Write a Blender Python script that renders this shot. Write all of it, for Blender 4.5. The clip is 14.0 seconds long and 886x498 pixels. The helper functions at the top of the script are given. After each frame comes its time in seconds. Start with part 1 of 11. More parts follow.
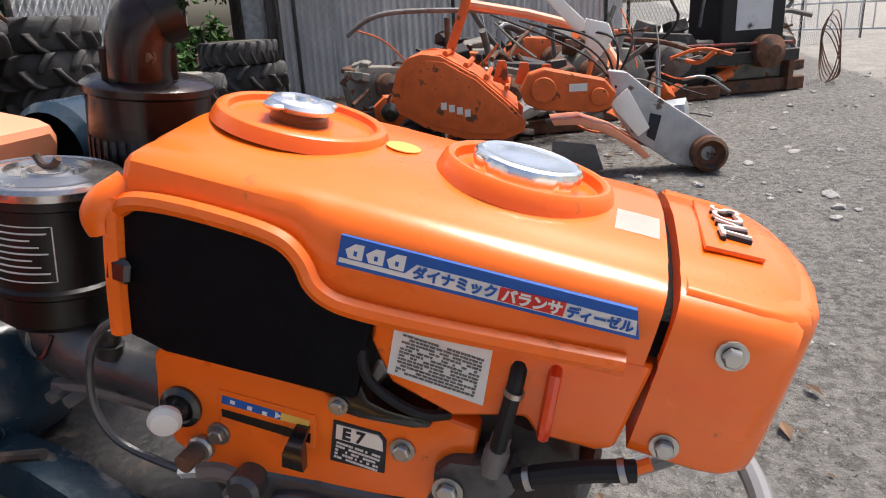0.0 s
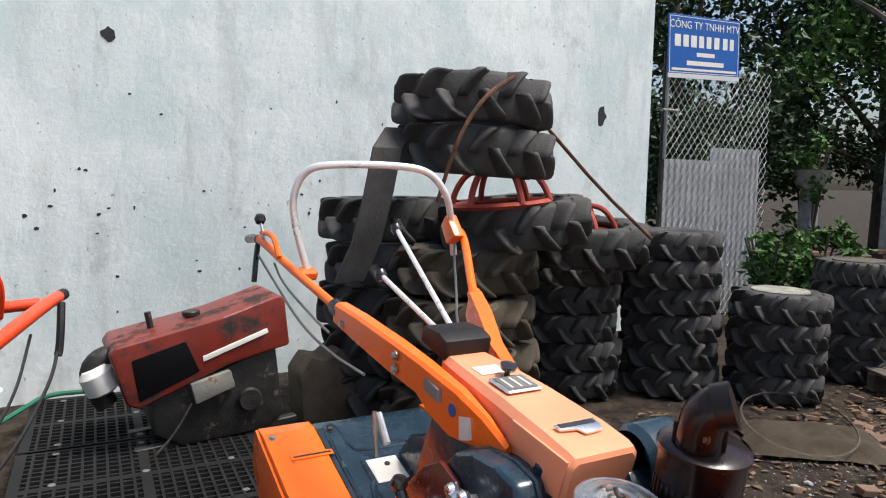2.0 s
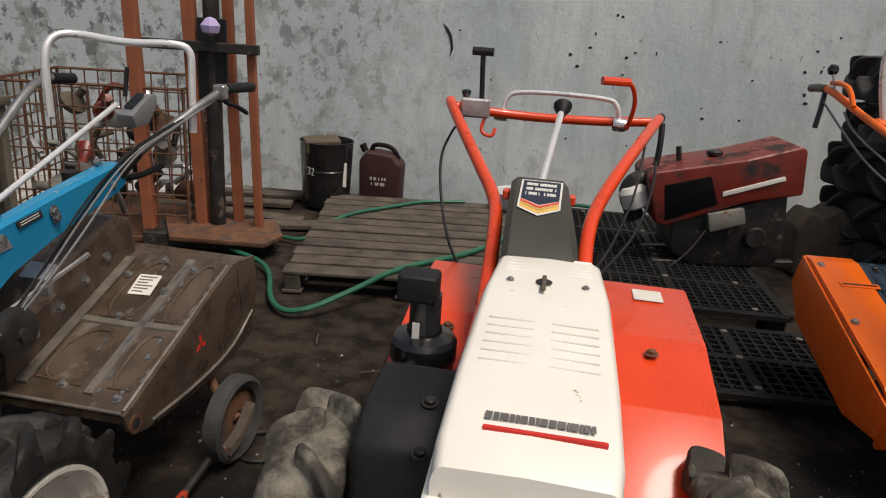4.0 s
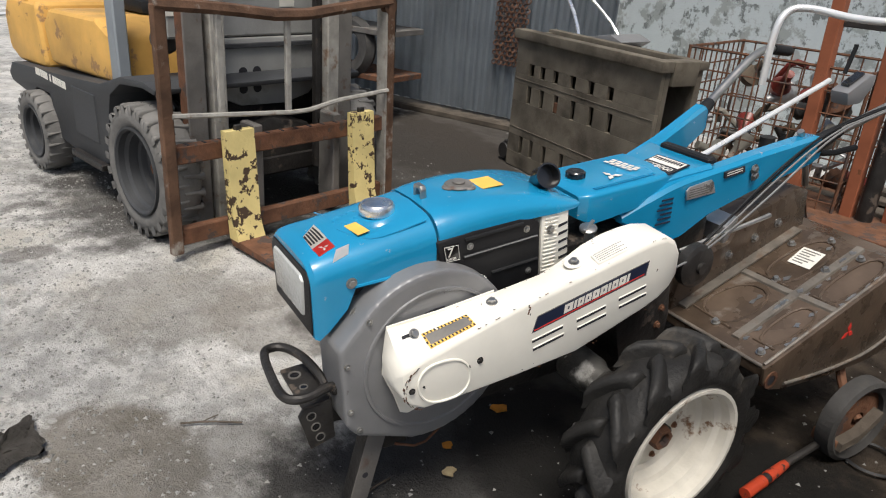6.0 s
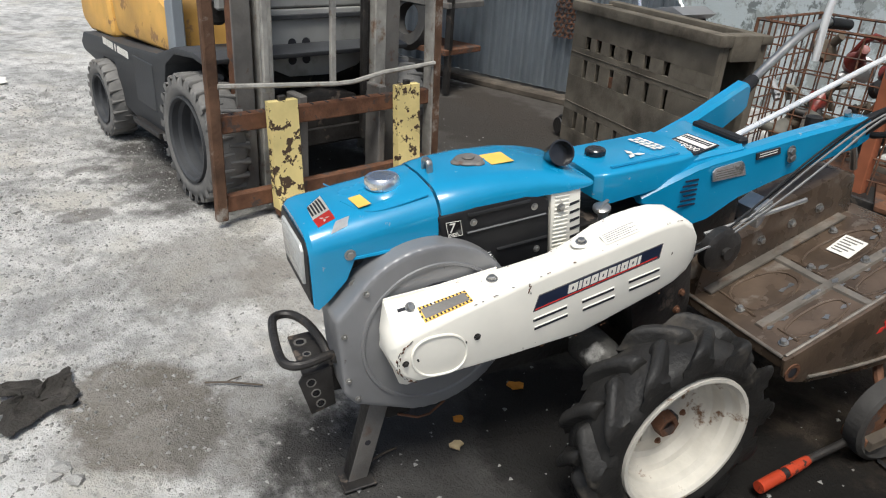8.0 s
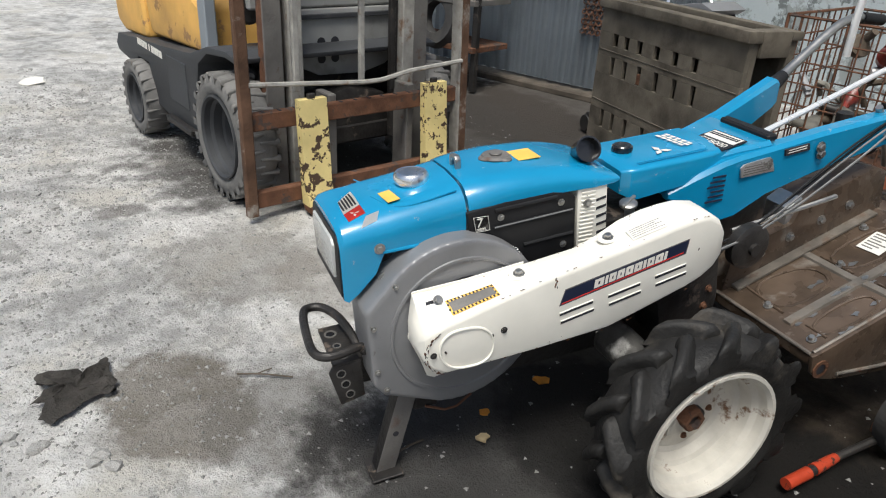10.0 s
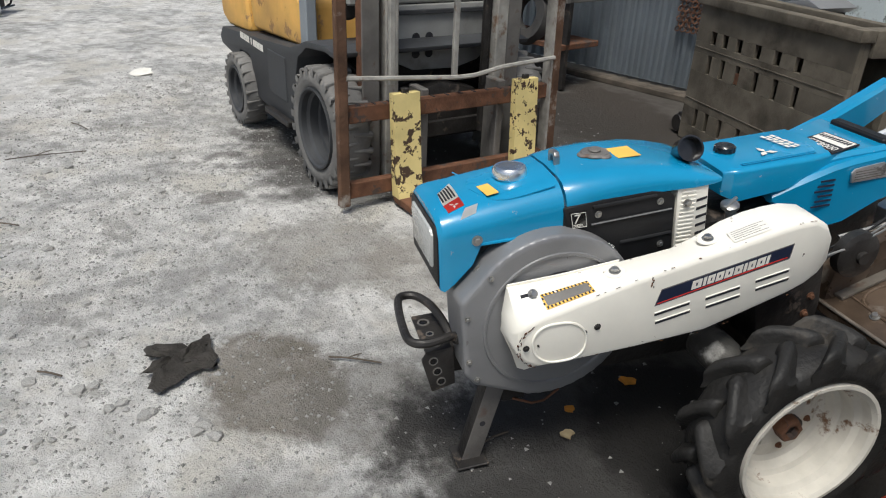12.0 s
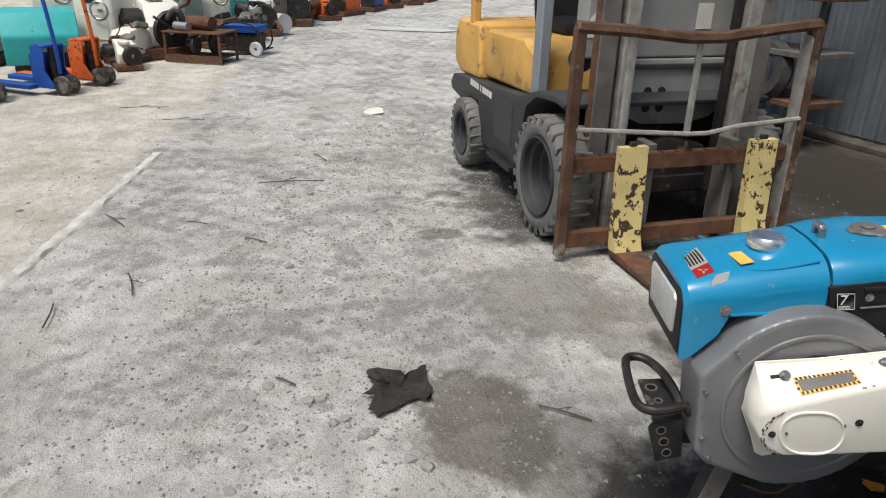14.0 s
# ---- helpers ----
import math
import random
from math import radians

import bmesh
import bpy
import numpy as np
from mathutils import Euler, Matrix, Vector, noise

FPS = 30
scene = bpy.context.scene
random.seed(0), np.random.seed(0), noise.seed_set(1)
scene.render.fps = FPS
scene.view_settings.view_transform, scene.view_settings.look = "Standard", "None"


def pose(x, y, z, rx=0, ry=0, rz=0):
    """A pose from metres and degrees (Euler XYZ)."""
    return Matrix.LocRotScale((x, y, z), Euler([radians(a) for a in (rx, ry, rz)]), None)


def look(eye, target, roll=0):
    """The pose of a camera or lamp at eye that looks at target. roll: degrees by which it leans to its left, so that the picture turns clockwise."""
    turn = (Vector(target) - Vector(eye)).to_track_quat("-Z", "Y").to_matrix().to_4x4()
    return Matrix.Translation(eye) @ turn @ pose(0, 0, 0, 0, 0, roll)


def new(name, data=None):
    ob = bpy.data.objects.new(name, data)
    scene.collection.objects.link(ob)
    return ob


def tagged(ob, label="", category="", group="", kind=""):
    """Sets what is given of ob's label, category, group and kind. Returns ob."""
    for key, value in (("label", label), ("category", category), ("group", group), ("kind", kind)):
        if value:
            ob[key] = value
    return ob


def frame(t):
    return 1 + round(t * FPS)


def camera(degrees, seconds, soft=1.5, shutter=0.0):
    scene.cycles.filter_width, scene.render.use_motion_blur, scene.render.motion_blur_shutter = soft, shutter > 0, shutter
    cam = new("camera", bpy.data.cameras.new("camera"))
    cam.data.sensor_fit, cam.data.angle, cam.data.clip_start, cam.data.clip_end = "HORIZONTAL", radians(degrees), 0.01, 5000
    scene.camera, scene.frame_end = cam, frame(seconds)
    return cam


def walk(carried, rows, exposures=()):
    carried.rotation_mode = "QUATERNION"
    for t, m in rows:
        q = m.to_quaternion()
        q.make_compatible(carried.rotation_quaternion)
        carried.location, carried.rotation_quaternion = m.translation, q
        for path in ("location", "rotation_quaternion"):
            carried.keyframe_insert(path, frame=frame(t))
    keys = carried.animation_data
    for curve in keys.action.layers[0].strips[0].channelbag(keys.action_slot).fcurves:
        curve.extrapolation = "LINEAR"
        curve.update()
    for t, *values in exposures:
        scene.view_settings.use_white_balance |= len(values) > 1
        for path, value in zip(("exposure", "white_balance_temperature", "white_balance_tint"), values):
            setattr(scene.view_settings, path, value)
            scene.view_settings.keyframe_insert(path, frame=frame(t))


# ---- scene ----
from mathutils.bvhtree import BVHTree
cam = camera(64.5, 14.0, soft=1.1)
TRUE = 0.82
PATH = [
    (0, (1.228, 0.883, 1.161), (3.075, 1.306, 0.52), -3.3),
    (0.5, (1.202, 0.79, 1.304), (2.869, 1.64, 0.598), -2.3),
    (1, (1.172, 0.692, 1.48), (2.584, 1.959, 0.848), -0.6),
    (1.5, (1.101, 0.635, 1.604), (2.291, 2.209, 1.275), 0.5),
    (2, (1.016, 0.611, 1.622), (2.023, 2.328, 1.426), 1.1),
    (2.5, (0.858, 0.573, 1.607), (1.593, 2.416, 1.356), 1.7),
    (2.7, (0.76, 0.527, 1.603), (1.393, 2.397, 1.278), 2.1),
    (4.8, (0.062, 0.025, 1.53), (-0.475, 1.818, 0.824), 4.6),
    (5, (0.037, -0.002, 1.526), (-0.624, 1.743, 0.806), 4.7),
    (5.5, (0.012, -0.075, 1.54), (-1.028, 1.459, 0.788), 4.8),
    (6, (0.057, -0.081, 1.531), (-1.338, 1.112, 0.736), 4.5),
    (6.5, (0.094, 0.0, 1.519), (-1.347, 1.085, 0.656), 4.4),
    (7, (0.126, 0.057, 1.529), (-1.342, 1.102, 0.661), 4.0),
    (7.5, (0.147, 0.069, 1.541), (-1.335, 1.091, 0.669), 3.9),
    (10, (0.186, 0.046, 1.55), (-1.336, 0.995, 0.666), 3.1),
    (10.5, (0.171, 0.012, 1.541), (-1.384, 0.9, 0.65), 2.9),
    (11, (0.182, 0.009, 1.543), (-1.402, 0.843, 0.651), 2.6),
    (11.5, (0.186, 0.015, 1.54), (-1.412, 0.818, 0.644), 2.4),
    (12, (0.189, -0.019, 1.552), (-1.427, 0.739, 0.65), 2.4),
    (12.5, (0.178, -0.023, 1.549), (-1.471, 0.655, 0.642), 2.0),
    (13, (0.172, -0.01, 1.538), (-1.494, 0.623, 0.63), 1.9),
    (13.5, (0.161, -0.045, 1.558), (-1.515, 0.566, 0.654), 1.8),
    (14, (0.149, -0.157, 1.568), (-1.662, 0.111, 0.763), 1.5),
]
walk(cam, [(t, look(TRUE * Vector(eye), TRUE * Vector(target), roll)) for t, eye, target, roll in PATH],
     [(0, 0.88, 6600, 12), (0.5, 0.98, 6550, 10), (1, 1.02, 5950, 2), (1.5, 0.65, 6450, 8), (2, 0.72, 6400, 8), (2.7, 0.52, 6600, 10), (4.8, -0.52, 7100, 11), (5, -0.46, 7100, 11), (5.5, -0.15, 7000, 11), (6, 0.2, 6600, 8), (6.5, 0.3, 6350, 6), (11, 0.2, 6350, 6), (13, 0.0, 6350, 6), (14, 0.0, 6500, 7)])

# ---- light ----
world = bpy.data.worlds.new("world")
scene.world = world
world.use_nodes = True
wn = world.node_tree.nodes
sky = wn.new("ShaderNodeTexSky")
sky.sky_type, sky.sun_disc = "NISHITA", False
sky.sun_elevation, sky.sun_rotation = radians(65), radians(133)
sky.air_density, sky.dust_density, sky.ozone_density = 1.0, 4.0, 1.0
world.node_tree.links.new(sky.outputs[0], wn["Background"].inputs[0])
wn["Background"].inputs[1].default_value = 0.10
sun = new("sun", bpy.data.lights.new("sun", "SUN"))
sun.data.energy, sun.data.angle, sun.data.color = 3.1, radians(22), (1, 0.96, 0.91)
sun.matrix_world = look((3, -2.8, 9), (0, 0, 0))


# ---- materials ----
def pmat(name, c, rough=0.6, metal=0.0, vary=0.25, scale=6.0, stain=None, amount=0.35, sscale=2.5, bump=0.15, bscale=60.0, coat=0.0, thin=0.04, gloss=None):
    """Base colour with fine grain, larger stains or chips with their own edges, and relief."""
    m = bpy.data.materials.new(name)
    m.use_nodes = True
    nt = m.node_tree
    n, ln = nt.nodes, nt.links.new
    b = n["Principled BSDF"]
    tc = n.new("ShaderNodeTexCoord")
    g = n.new("ShaderNodeTexNoise")
    g.inputs["Scale"].default_value, g.inputs["Detail"].default_value = scale, 6
    ln(tc.outputs["Object"], g.inputs["Vector"])
    info = n.new("ShaderNodeObjectInfo")
    shift = n.new("ShaderNodeVectorMath")
    shift.operation = "ADD"
    comb = n.new("ShaderNodeCombineXYZ")
    for k in range(3):
        ln(info.outputs["Random"], comb.inputs[k])
    mul = n.new("ShaderNodeVectorMath")
    mul.operation = "SCALE"
    mul.inputs["Scale"].default_value = 37.0
    ln(comb.outputs[0], mul.inputs[0])
    ln(tc.outputs["Object"], shift.inputs[0])
    ln(mul.outputs[0], shift.inputs[1])
    ln(shift.outputs[0], g.inputs["Vector"])
    r = n.new("ShaderNodeValToRGB")
    lo = [v * (1 - vary) for v in c]
    hi = [min(1, v * (1 + vary * 0.6)) for v in c]
    r.color_ramp.elements[0].position, r.color_ramp.elements[1].position = 0.3, 0.7
    r.color_ramp.elements[0].color, r.color_ramp.elements[1].color = (*lo, 1), (*hi, 1)
    ln(g.outputs["Fac"], r.inputs["Fac"])
    col = r.outputs["Color"]
    rg = n.new("ShaderNodeMapRange")
    rg.inputs["To Min"].default_value, rg.inputs["To Max"].default_value = max(0.03, rough - 0.12), min(1, rough + 0.12)
    ln(g.outputs["Fac"], rg.inputs["Value"])
    rou = rg.outputs["Result"]
    if stain:
        s = n.new("ShaderNodeTexNoise")
        s.inputs["Scale"].default_value, s.inputs["Detail"].default_value, s.inputs["Roughness"].default_value = sscale, 8, 0.65
        ln(shift.outputs[0], s.inputs["Vector"])
        k = n.new("ShaderNodeMapRange")
        at = 0.72 - 0.42 * amount
        k.inputs["From Min"].default_value, k.inputs["From Max"].default_value = at, at + thin
        ln(s.outputs["Fac"], k.inputs["Value"])
        mx = n.new("ShaderNodeMix")
        mx.data_type = "RGBA"
        ln(k.outputs["Result"], mx.inputs["Factor"])
        ln(col, mx.inputs[6])
        mx.inputs[7].default_value = (*stain, 1)
        col = mx.outputs[2]
        mr = n.new("ShaderNodeMix")
        ln(k.outputs["Result"], mr.inputs["Factor"])
        ln(rou, mr.inputs[2])
        mr.inputs[3].default_value = 0.85
        rou = mr.outputs[0]
        if metal:
            mm = n.new("ShaderNodeMapRange")
            mm.inputs["To Min"].default_value, mm.inputs["To Max"].default_value = metal, 0
            ln(k.outputs["Result"], mm.inputs["Value"])
            ln(mm.outputs["Result"], b.inputs["Metallic"])
    elif metal:
        b.inputs["Metallic"].default_value = metal
    ln(col, b.inputs["Base Color"])
    ln(rou, b.inputs["Roughness"])
    b.inputs["Specular IOR Level"].default_value = gloss if gloss is not None else (0.5 if rough < 0.45 or metal > 0.2 else 0.25)
    b.inputs["Coat Weight"].default_value = coat
    b.inputs["Coat Roughness"].default_value = 0.08
    if bump:
        f = n.new("ShaderNodeTexNoise")
        f.inputs["Scale"].default_value, f.inputs["Detail"].default_value = bscale, 4
        ln(shift.outputs[0], f.inputs["Vector"])
        bp = n.new("ShaderNodeBump")
        bp.inputs["Strength"].default_value, bp.inputs["Distance"].default_value = bump, 0.01
        ln(f.outputs["Fac"], bp.inputs["Height"])
        ln(bp.outputs["Normal"], b.inputs["Normal"])
    return m


RUST = (0.16, 0.065, 0.03)
DIRT = (0.09, 0.075, 0.06)
M_ORANGE = pmat("orange_paint", (0.90, 0.152, 0.010), 0.28, vary=0.06, scale=4, stain=(0.55, 0.12, 0.02), amount=0.12, sscale=14, bump=0.02, bscale=200, coat=0.25, gloss=0.4, thin=0.02)
M_PEACH = pmat("faded_orange_paint", (0.82, 0.30, 0.16), 0.42, vary=0.12, scale=5, stain=(0.75, 0.36, 0.2), amount=0.25, sscale=6, bump=0.03, thin=0.3)
M_REDOR = pmat("red_orange_paint", (0.74, 0.06, 0.012), 0.3, vary=0.08, scale=6, stain=(0.3, 0.06, 0.02), amount=0.1, sscale=16, bump=0.02, coat=0.4)
M_OLDOR = pmat("weathered_orange_paint", (0.66, 0.13, 0.03), 0.55, vary=0.2, scale=9, stain=RUST, amount=0.32, sscale=9, bump=0.15)
M_BLUE = pmat("blue_paint", (0.009, 0.235, 0.44), 0.24, vary=0.1, scale=5, stain=(0.20, 0.27, 0.31), amount=0.11, sscale=30, bump=0.02, coat=0.5, thin=0.02)
M_NAVY = pmat("dark_blue_casting", (0.015, 0.034, 0.052), 0.26, vary=0.3, scale=12, stain=DIRT, amount=0.2, sscale=8, bump=0.1, coat=0.2)
M_CREAM = pmat("ivory_paint", (0.80, 0.77, 0.69), 0.38, vary=0.06, scale=8, stain=(0.10, 0.07, 0.055), amount=0.11, sscale=16, bump=0.03, thin=0.02)
M_WHITE = pmat("white_paint", (0.86, 0.83, 0.75), 0.35, vary=0.04, scale=7, stain=(0.35, 0.26, 0.18), amount=0.07, sscale=15, bump=0.02, coat=0.3, thin=0.03)
M_RIM = pmat("rusty_white_rim_paint", (0.56, 0.53, 0.47), 0.5, vary=0.2, scale=9, stain=(0.17, 0.095, 0.055), amount=0.38, sscale=9, bump=0.12, thin=0.06)
M_FLPANEL = pmat("grimy_light_grey_panel", (0.30, 0.30, 0.29), 0.55, vary=0.2, scale=5, stain=(0.12, 0.11, 0.10), amount=0.3, sscale=4, bump=0.12, thin=0.25)
M_RAIL = pmat("scoured_mast_steel", (0.36, 0.345, 0.315), 0.5, vary=0.3, scale=14, stain=(0.17, 0.10, 0.06), amount=0.36, sscale=9, bump=0.3, metal=0.2, thin=0.12)
M_CASTGREY = pmat("oily_grey_casting", (0.085, 0.085, 0.088), 0.32, vary=0.25, scale=10, stain=(0.02, 0.018, 0.016), amount=0.36, sscale=12, bump=0.12, metal=0.4, thin=0.12)
M_GREYP = pmat("grey_paint", (0.22, 0.22, 0.225), 0.40, vary=0.1, scale=8, stain=(0.1, 0.09, 0.085), amount=0.12, sscale=14, bump=0.05, metal=0.3)
M_BLACK = pmat("black_paint", (0.012, 0.012, 0.013), 0.25, vary=0.3, scale=9, bump=0.03, coat=0.4)
M_PLASTIC = pmat("black_plastic", (0.014, 0.014, 0.015), 0.5, vary=0.2, scale=20, bump=0.1, bscale=300)
M_PALLET = pmat("worn_pallet_plastic", (0.011, 0.011, 0.011), 0.72, vary=0.3, scale=12, stain=(0.05, 0.046, 0.04), amount=0.25, sscale=6, bump=0.1, thin=0.2)
M_MAROON = pmat("scorched_muffler_paint", (0.014, 0.006, 0.006), 0.26, vary=0.4, scale=7, bump=0.05, coat=0.1, gloss=0.35)
M_RUBBER = pmat("tyre_rubber", (0.020, 0.019, 0.018), 0.55, vary=0.35, scale=14, stain=(0.115, 0.098, 0.078), amount=0.36, sscale=6, bump=0.25, bscale=80, thin=0.25)
M_OLDRUB = pmat("dusty_tyre_rubber", (0.056, 0.054, 0.052), 0.68, vary=0.35, scale=9, stain=(0.115, 0.10, 0.08), amount=0.34, sscale=3, bump=0.3, bscale=60, thin=0.3)
M_CLAYRUB = pmat("clay_stained_rubber", (0.075, 0.062, 0.045), 0.8, vary=0.35, scale=7, stain=(0.17, 0.135, 0.09), amount=0.5, sscale=4, bump=0.4, bscale=60, thin=0.3)
M_GREYRUB = pmat("grey_dusty_rubber", (0.165, 0.16, 0.152), 0.9, vary=0.3, scale=9, stain=(0.21, 0.205, 0.195), amount=0.45, sscale=6, bump=0.25, bscale=70, thin=0.25)
M_MUDRUB = pmat("mud_caked_rubber", (0.055, 0.05, 0.042), 0.88, vary=0.4, scale=10, stain=(0.26, 0.24, 0.195), amount=0.55, sscale=7, bump=0.5, bscale=50, thin=0.2)
M_CAN = pmat("black_lacquered_can", (0.010, 0.008, 0.008), 0.34, vary=0.3, scale=9, stain=(0.03, 0.022, 0.018), amount=0.25, sscale=9, bump=0.03, thin=0.2, gloss=0.3)
M_LID = pmat("tarnished_pressed_steel", (0.48, 0.46, 0.44), 0.22, metal=0.9, vary=0.35, scale=16, stain=(0.05, 0.04, 0.035), amount=0.3, sscale=14, bump=0.06, thin=0.1)
M_REDPL = pmat("glossy_dark_red_paint", (0.15, 0.026, 0.016), 0.22, vary=0.2, scale=9, stain=(0.04, 0.012, 0.01), amount=0.25, sscale=7, bump=0.03, coat=0.4, thin=0.15)
M_CHROME = pmat("chrome", (0.90, 0.90, 0.90), 0.26, metal=1.0, vary=0.06, scale=12, bump=0.02)
M_PLATED = pmat("bright_plating", (0.86, 0.86, 0.85), 0.30, metal=0.5, vary=0.06, scale=12, bump=0.02)
M_STEEL = pmat("bare_steel", (0.42, 0.41, 0.39), 0.35, metal=0.9, vary=0.2, scale=14, stain=(0.12, 0.09, 0.07), amount=0.2, sscale=12, bump=0.08)
M_SCUFF = pmat("scuffed_dark_casting", (0.07, 0.067, 0.062), 0.5, metal=0.3, vary=0.4, scale=12, stain=(0.42, 0.41, 0.39), amount=0.42, sscale=7, bump=0.3, thin=0.12)
M_ALU = pmat("cast_aluminium", (0.50, 0.50, 0.50), 0.4, metal=0.75, vary=0.2, scale=20, stain=(0.08, 0.075, 0.07), amount=0.25, sscale=9, bump=0.2)
M_DARKM = pmat("oily_dark_iron", (0.035, 0.032, 0.03), 0.5, metal=0.4, vary=0.4, scale=14, stain=(0.09, 0.07, 0.055), amount=0.3, sscale=10, bump=0.25)
M_RUST = pmat("rusted_steel", (0.15, 0.072, 0.042), 0.75, vary=0.4, scale=13, stain=(0.075, 0.055, 0.048), amount=0.42, sscale=9, bump=0.4, metal=0.1)
M_BACKREST = pmat("rusted_grey_steel", (0.115, 0.064, 0.040), 0.75, vary=0.45, scale=9, stain=(0.30, 0.27, 0.235), amount=0.34, sscale=7, bump=0.4, thin=0.12)
M_GREYIRON = pmat("worn_grey_iron", (0.17, 0.16, 0.148), 0.6, vary=0.25, scale=10, stain=(0.11, 0.065, 0.045), amount=0.32, sscale=9, bump=0.25, metal=0.25, thin=0.1)
M_WORNGREY = pmat("chipped_light_grey_paint", (0.46, 0.455, 0.44), 0.55, vary=0.2, scale=8, stain=(0.13, 0.09, 0.065), amount=0.34, sscale=7, bump=0.2, thin=0.06)
M_BROWNP = pmat("grimy_brown_paint", (0.105, 0.074, 0.052), 0.28, vary=0.45, scale=9, stain=(0.26, 0.235, 0.205), amount=0.26, sscale=7, bump=0.12, metal=0.25, thin=0.16)
M_SEAM = pmat("rubbed_brown_steel", (0.20, 0.178, 0.152), 0.35, vary=0.35, scale=16, stain=(0.12, 0.085, 0.06), amount=0.45, sscale=12, bump=0.15, metal=0.35, thin=0.1)
M_FORKYEL = pmat("chipped_yellow_paint", (0.70, 0.57, 0.25), 0.6, vary=0.15, scale=8, stain=(0.07, 0.045, 0.03), amount=0.42, sscale=16, bump=0.2, thin=0.02)
M_YELLOW = pmat("faded_yellow_paint", (0.62, 0.36, 0.10), 0.5, vary=0.28, scale=4, stain=(0.33, 0.20, 0.10), amount=0.34, sscale=6, bump=0.08)
M_FLGREY = pmat("grey_truck_paint", (0.05, 0.052, 0.056), 0.55, vary=0.25, scale=6, stain=(0.13, 0.125, 0.12), amount=0.25, sscale=5, bump=0.1, thin=0.2)
M_WOOD = pmat("weathered_wood", (0.098, 0.082, 0.066), 0.85, vary=0.45, scale=7, stain=(0.03, 0.024, 0.019), amount=0.42, sscale=5, bump=0.45, bscale=35, thin=0.2)
M_BOX = pmat("stained_brown_panel", (0.130, 0.113, 0.088), 0.7, vary=0.45, scale=5, stain=(0.026, 0.019, 0.014), amount=0.46, sscale=2.6, bump=0.2, thin=0.25)
M_PAPER = pmat("label_paper", (0.70, 0.68, 0.62), 0.6, vary=0.08, scale=20, bump=0.02)
M_YLAB = pmat("yellow_label", (0.80, 0.49, 0.10), 0.5, vary=0.08, scale=20, bump=0.02)
M_DOT = pmat("faded_orange_sticker", (0.88, 0.42, 0.10), 0.5, vary=0.06, scale=20, bump=0.02)
M_RLAB = pmat("red_label", (0.62, 0.04, 0.03), 0.5, vary=0.1, scale=20, bump=0.02)
M_BLAB = pmat("blue_label", (0.02, 0.10, 0.36), 0.45, vary=0.1, scale=20, bump=0.02)
M_NLAB = pmat("navy_label", (0.014, 0.02, 0.045), 0.4, vary=0.1, scale=20, bump=0.02)
M_INK = pmat("printed_ink", (0.03, 0.03, 0.035), 0.6, vary=0.2, scale=30, bump=0.0)
M_SCREEN = pmat("black_mesh_screen", (0.0045, 0.0045, 0.006), 0.55, vary=0.3, scale=40, bump=0.25, bscale=420, gloss=0.08)
M_GREEN = pmat("green_hose", (0.02, 0.13, 0.075), 0.4, vary=0.2, scale=20, bump=0.05)
M_CLOTH = pmat("dirty_black_cloth", (0.095, 0.087, 0.078), 0.95, vary=0.4, scale=12, bump=0.5, bscale=90)
M_SACK = pmat("muddy_sack_cloth", (0.12, 0.095, 0.07), 0.95, vary=0.3, scale=10, bump=0.5, bscale=120)
M_BRICK = pmat("broken_brick", (0.24, 0.125, 0.085), 0.9, vary=0.5, scale=9, stain=(0.15, 0.125, 0.10), amount=0.55, sscale=4, bump=0.4)
M_KERB = pmat("pale_broken_concrete", (0.55, 0.53, 0.49), 0.9, vary=0.3, scale=9, bump=0.5)
M_SILT = pmat("dry_pale_silt", (0.27, 0.255, 0.22), 0.95, vary=0.3, scale=9, stain=(0.12, 0.105, 0.085), amount=0.4, sscale=12, bump=0.5, thin=0.15)
M_STONE = pmat("grey_stone", (0.40, 0.39, 0.37), 0.9, vary=0.35, scale=11, bump=0.5)
M_WIRE = pmat("dull_steel_wire", (0.24, 0.24, 0.235), 0.5, metal=0.6, vary=0.3, scale=5, bump=0)
M_MESHWIRE = pmat("galvanised_mesh_wire", (0.66, 0.66, 0.65), 0.5, vary=0.3, scale=5, bump=0)
M_LEAF = pmat("leaf", (0.05, 0.115, 0.022), 0.55, vary=0.6, scale=2.2, bump=0.1)
M_LEAFD = pmat("dark_leaf", (0.022, 0.05, 0.016), 0.5, vary=0.6, scale=1.6, bump=0.1)
M_STRAW = pmat("pale_dry_leaf", (0.42, 0.33, 0.19), 0.8, vary=0.3, scale=30, bump=0.2)
M_DEAD = pmat("dead_leaf", (0.55, 0.22, 0.03), 0.7, vary=0.3, scale=30, bump=0.1)
M_BARK = pmat("bark", (0.10, 0.082, 0.065), 0.9, vary=0.4, scale=9, bump=0.6, bscale=30)
M_SHEET = pmat("corrugated_zinc", (0.27, 0.30, 0.33), 0.45, metal=0.25, vary=0.22, scale=2.0, stain=(0.10, 0.10, 0.10), amount=0.2, sscale=3, bump=0.05, thin=0.3)
M_PANEL = pmat("pale_fence_sheet", (0.56, 0.565, 0.57), 0.6, vary=0.15, scale=3, stain=(0.28, 0.27, 0.25), amount=0.3, sscale=3, bump=0.1, thin=0.3)
M_TEAL = pmat("turquoise_paint", (0.05, 0.42, 0.42), 0.5, vary=0.1, scale=6, stain=DIRT, amount=0.15, sscale=8, bump=0.05)
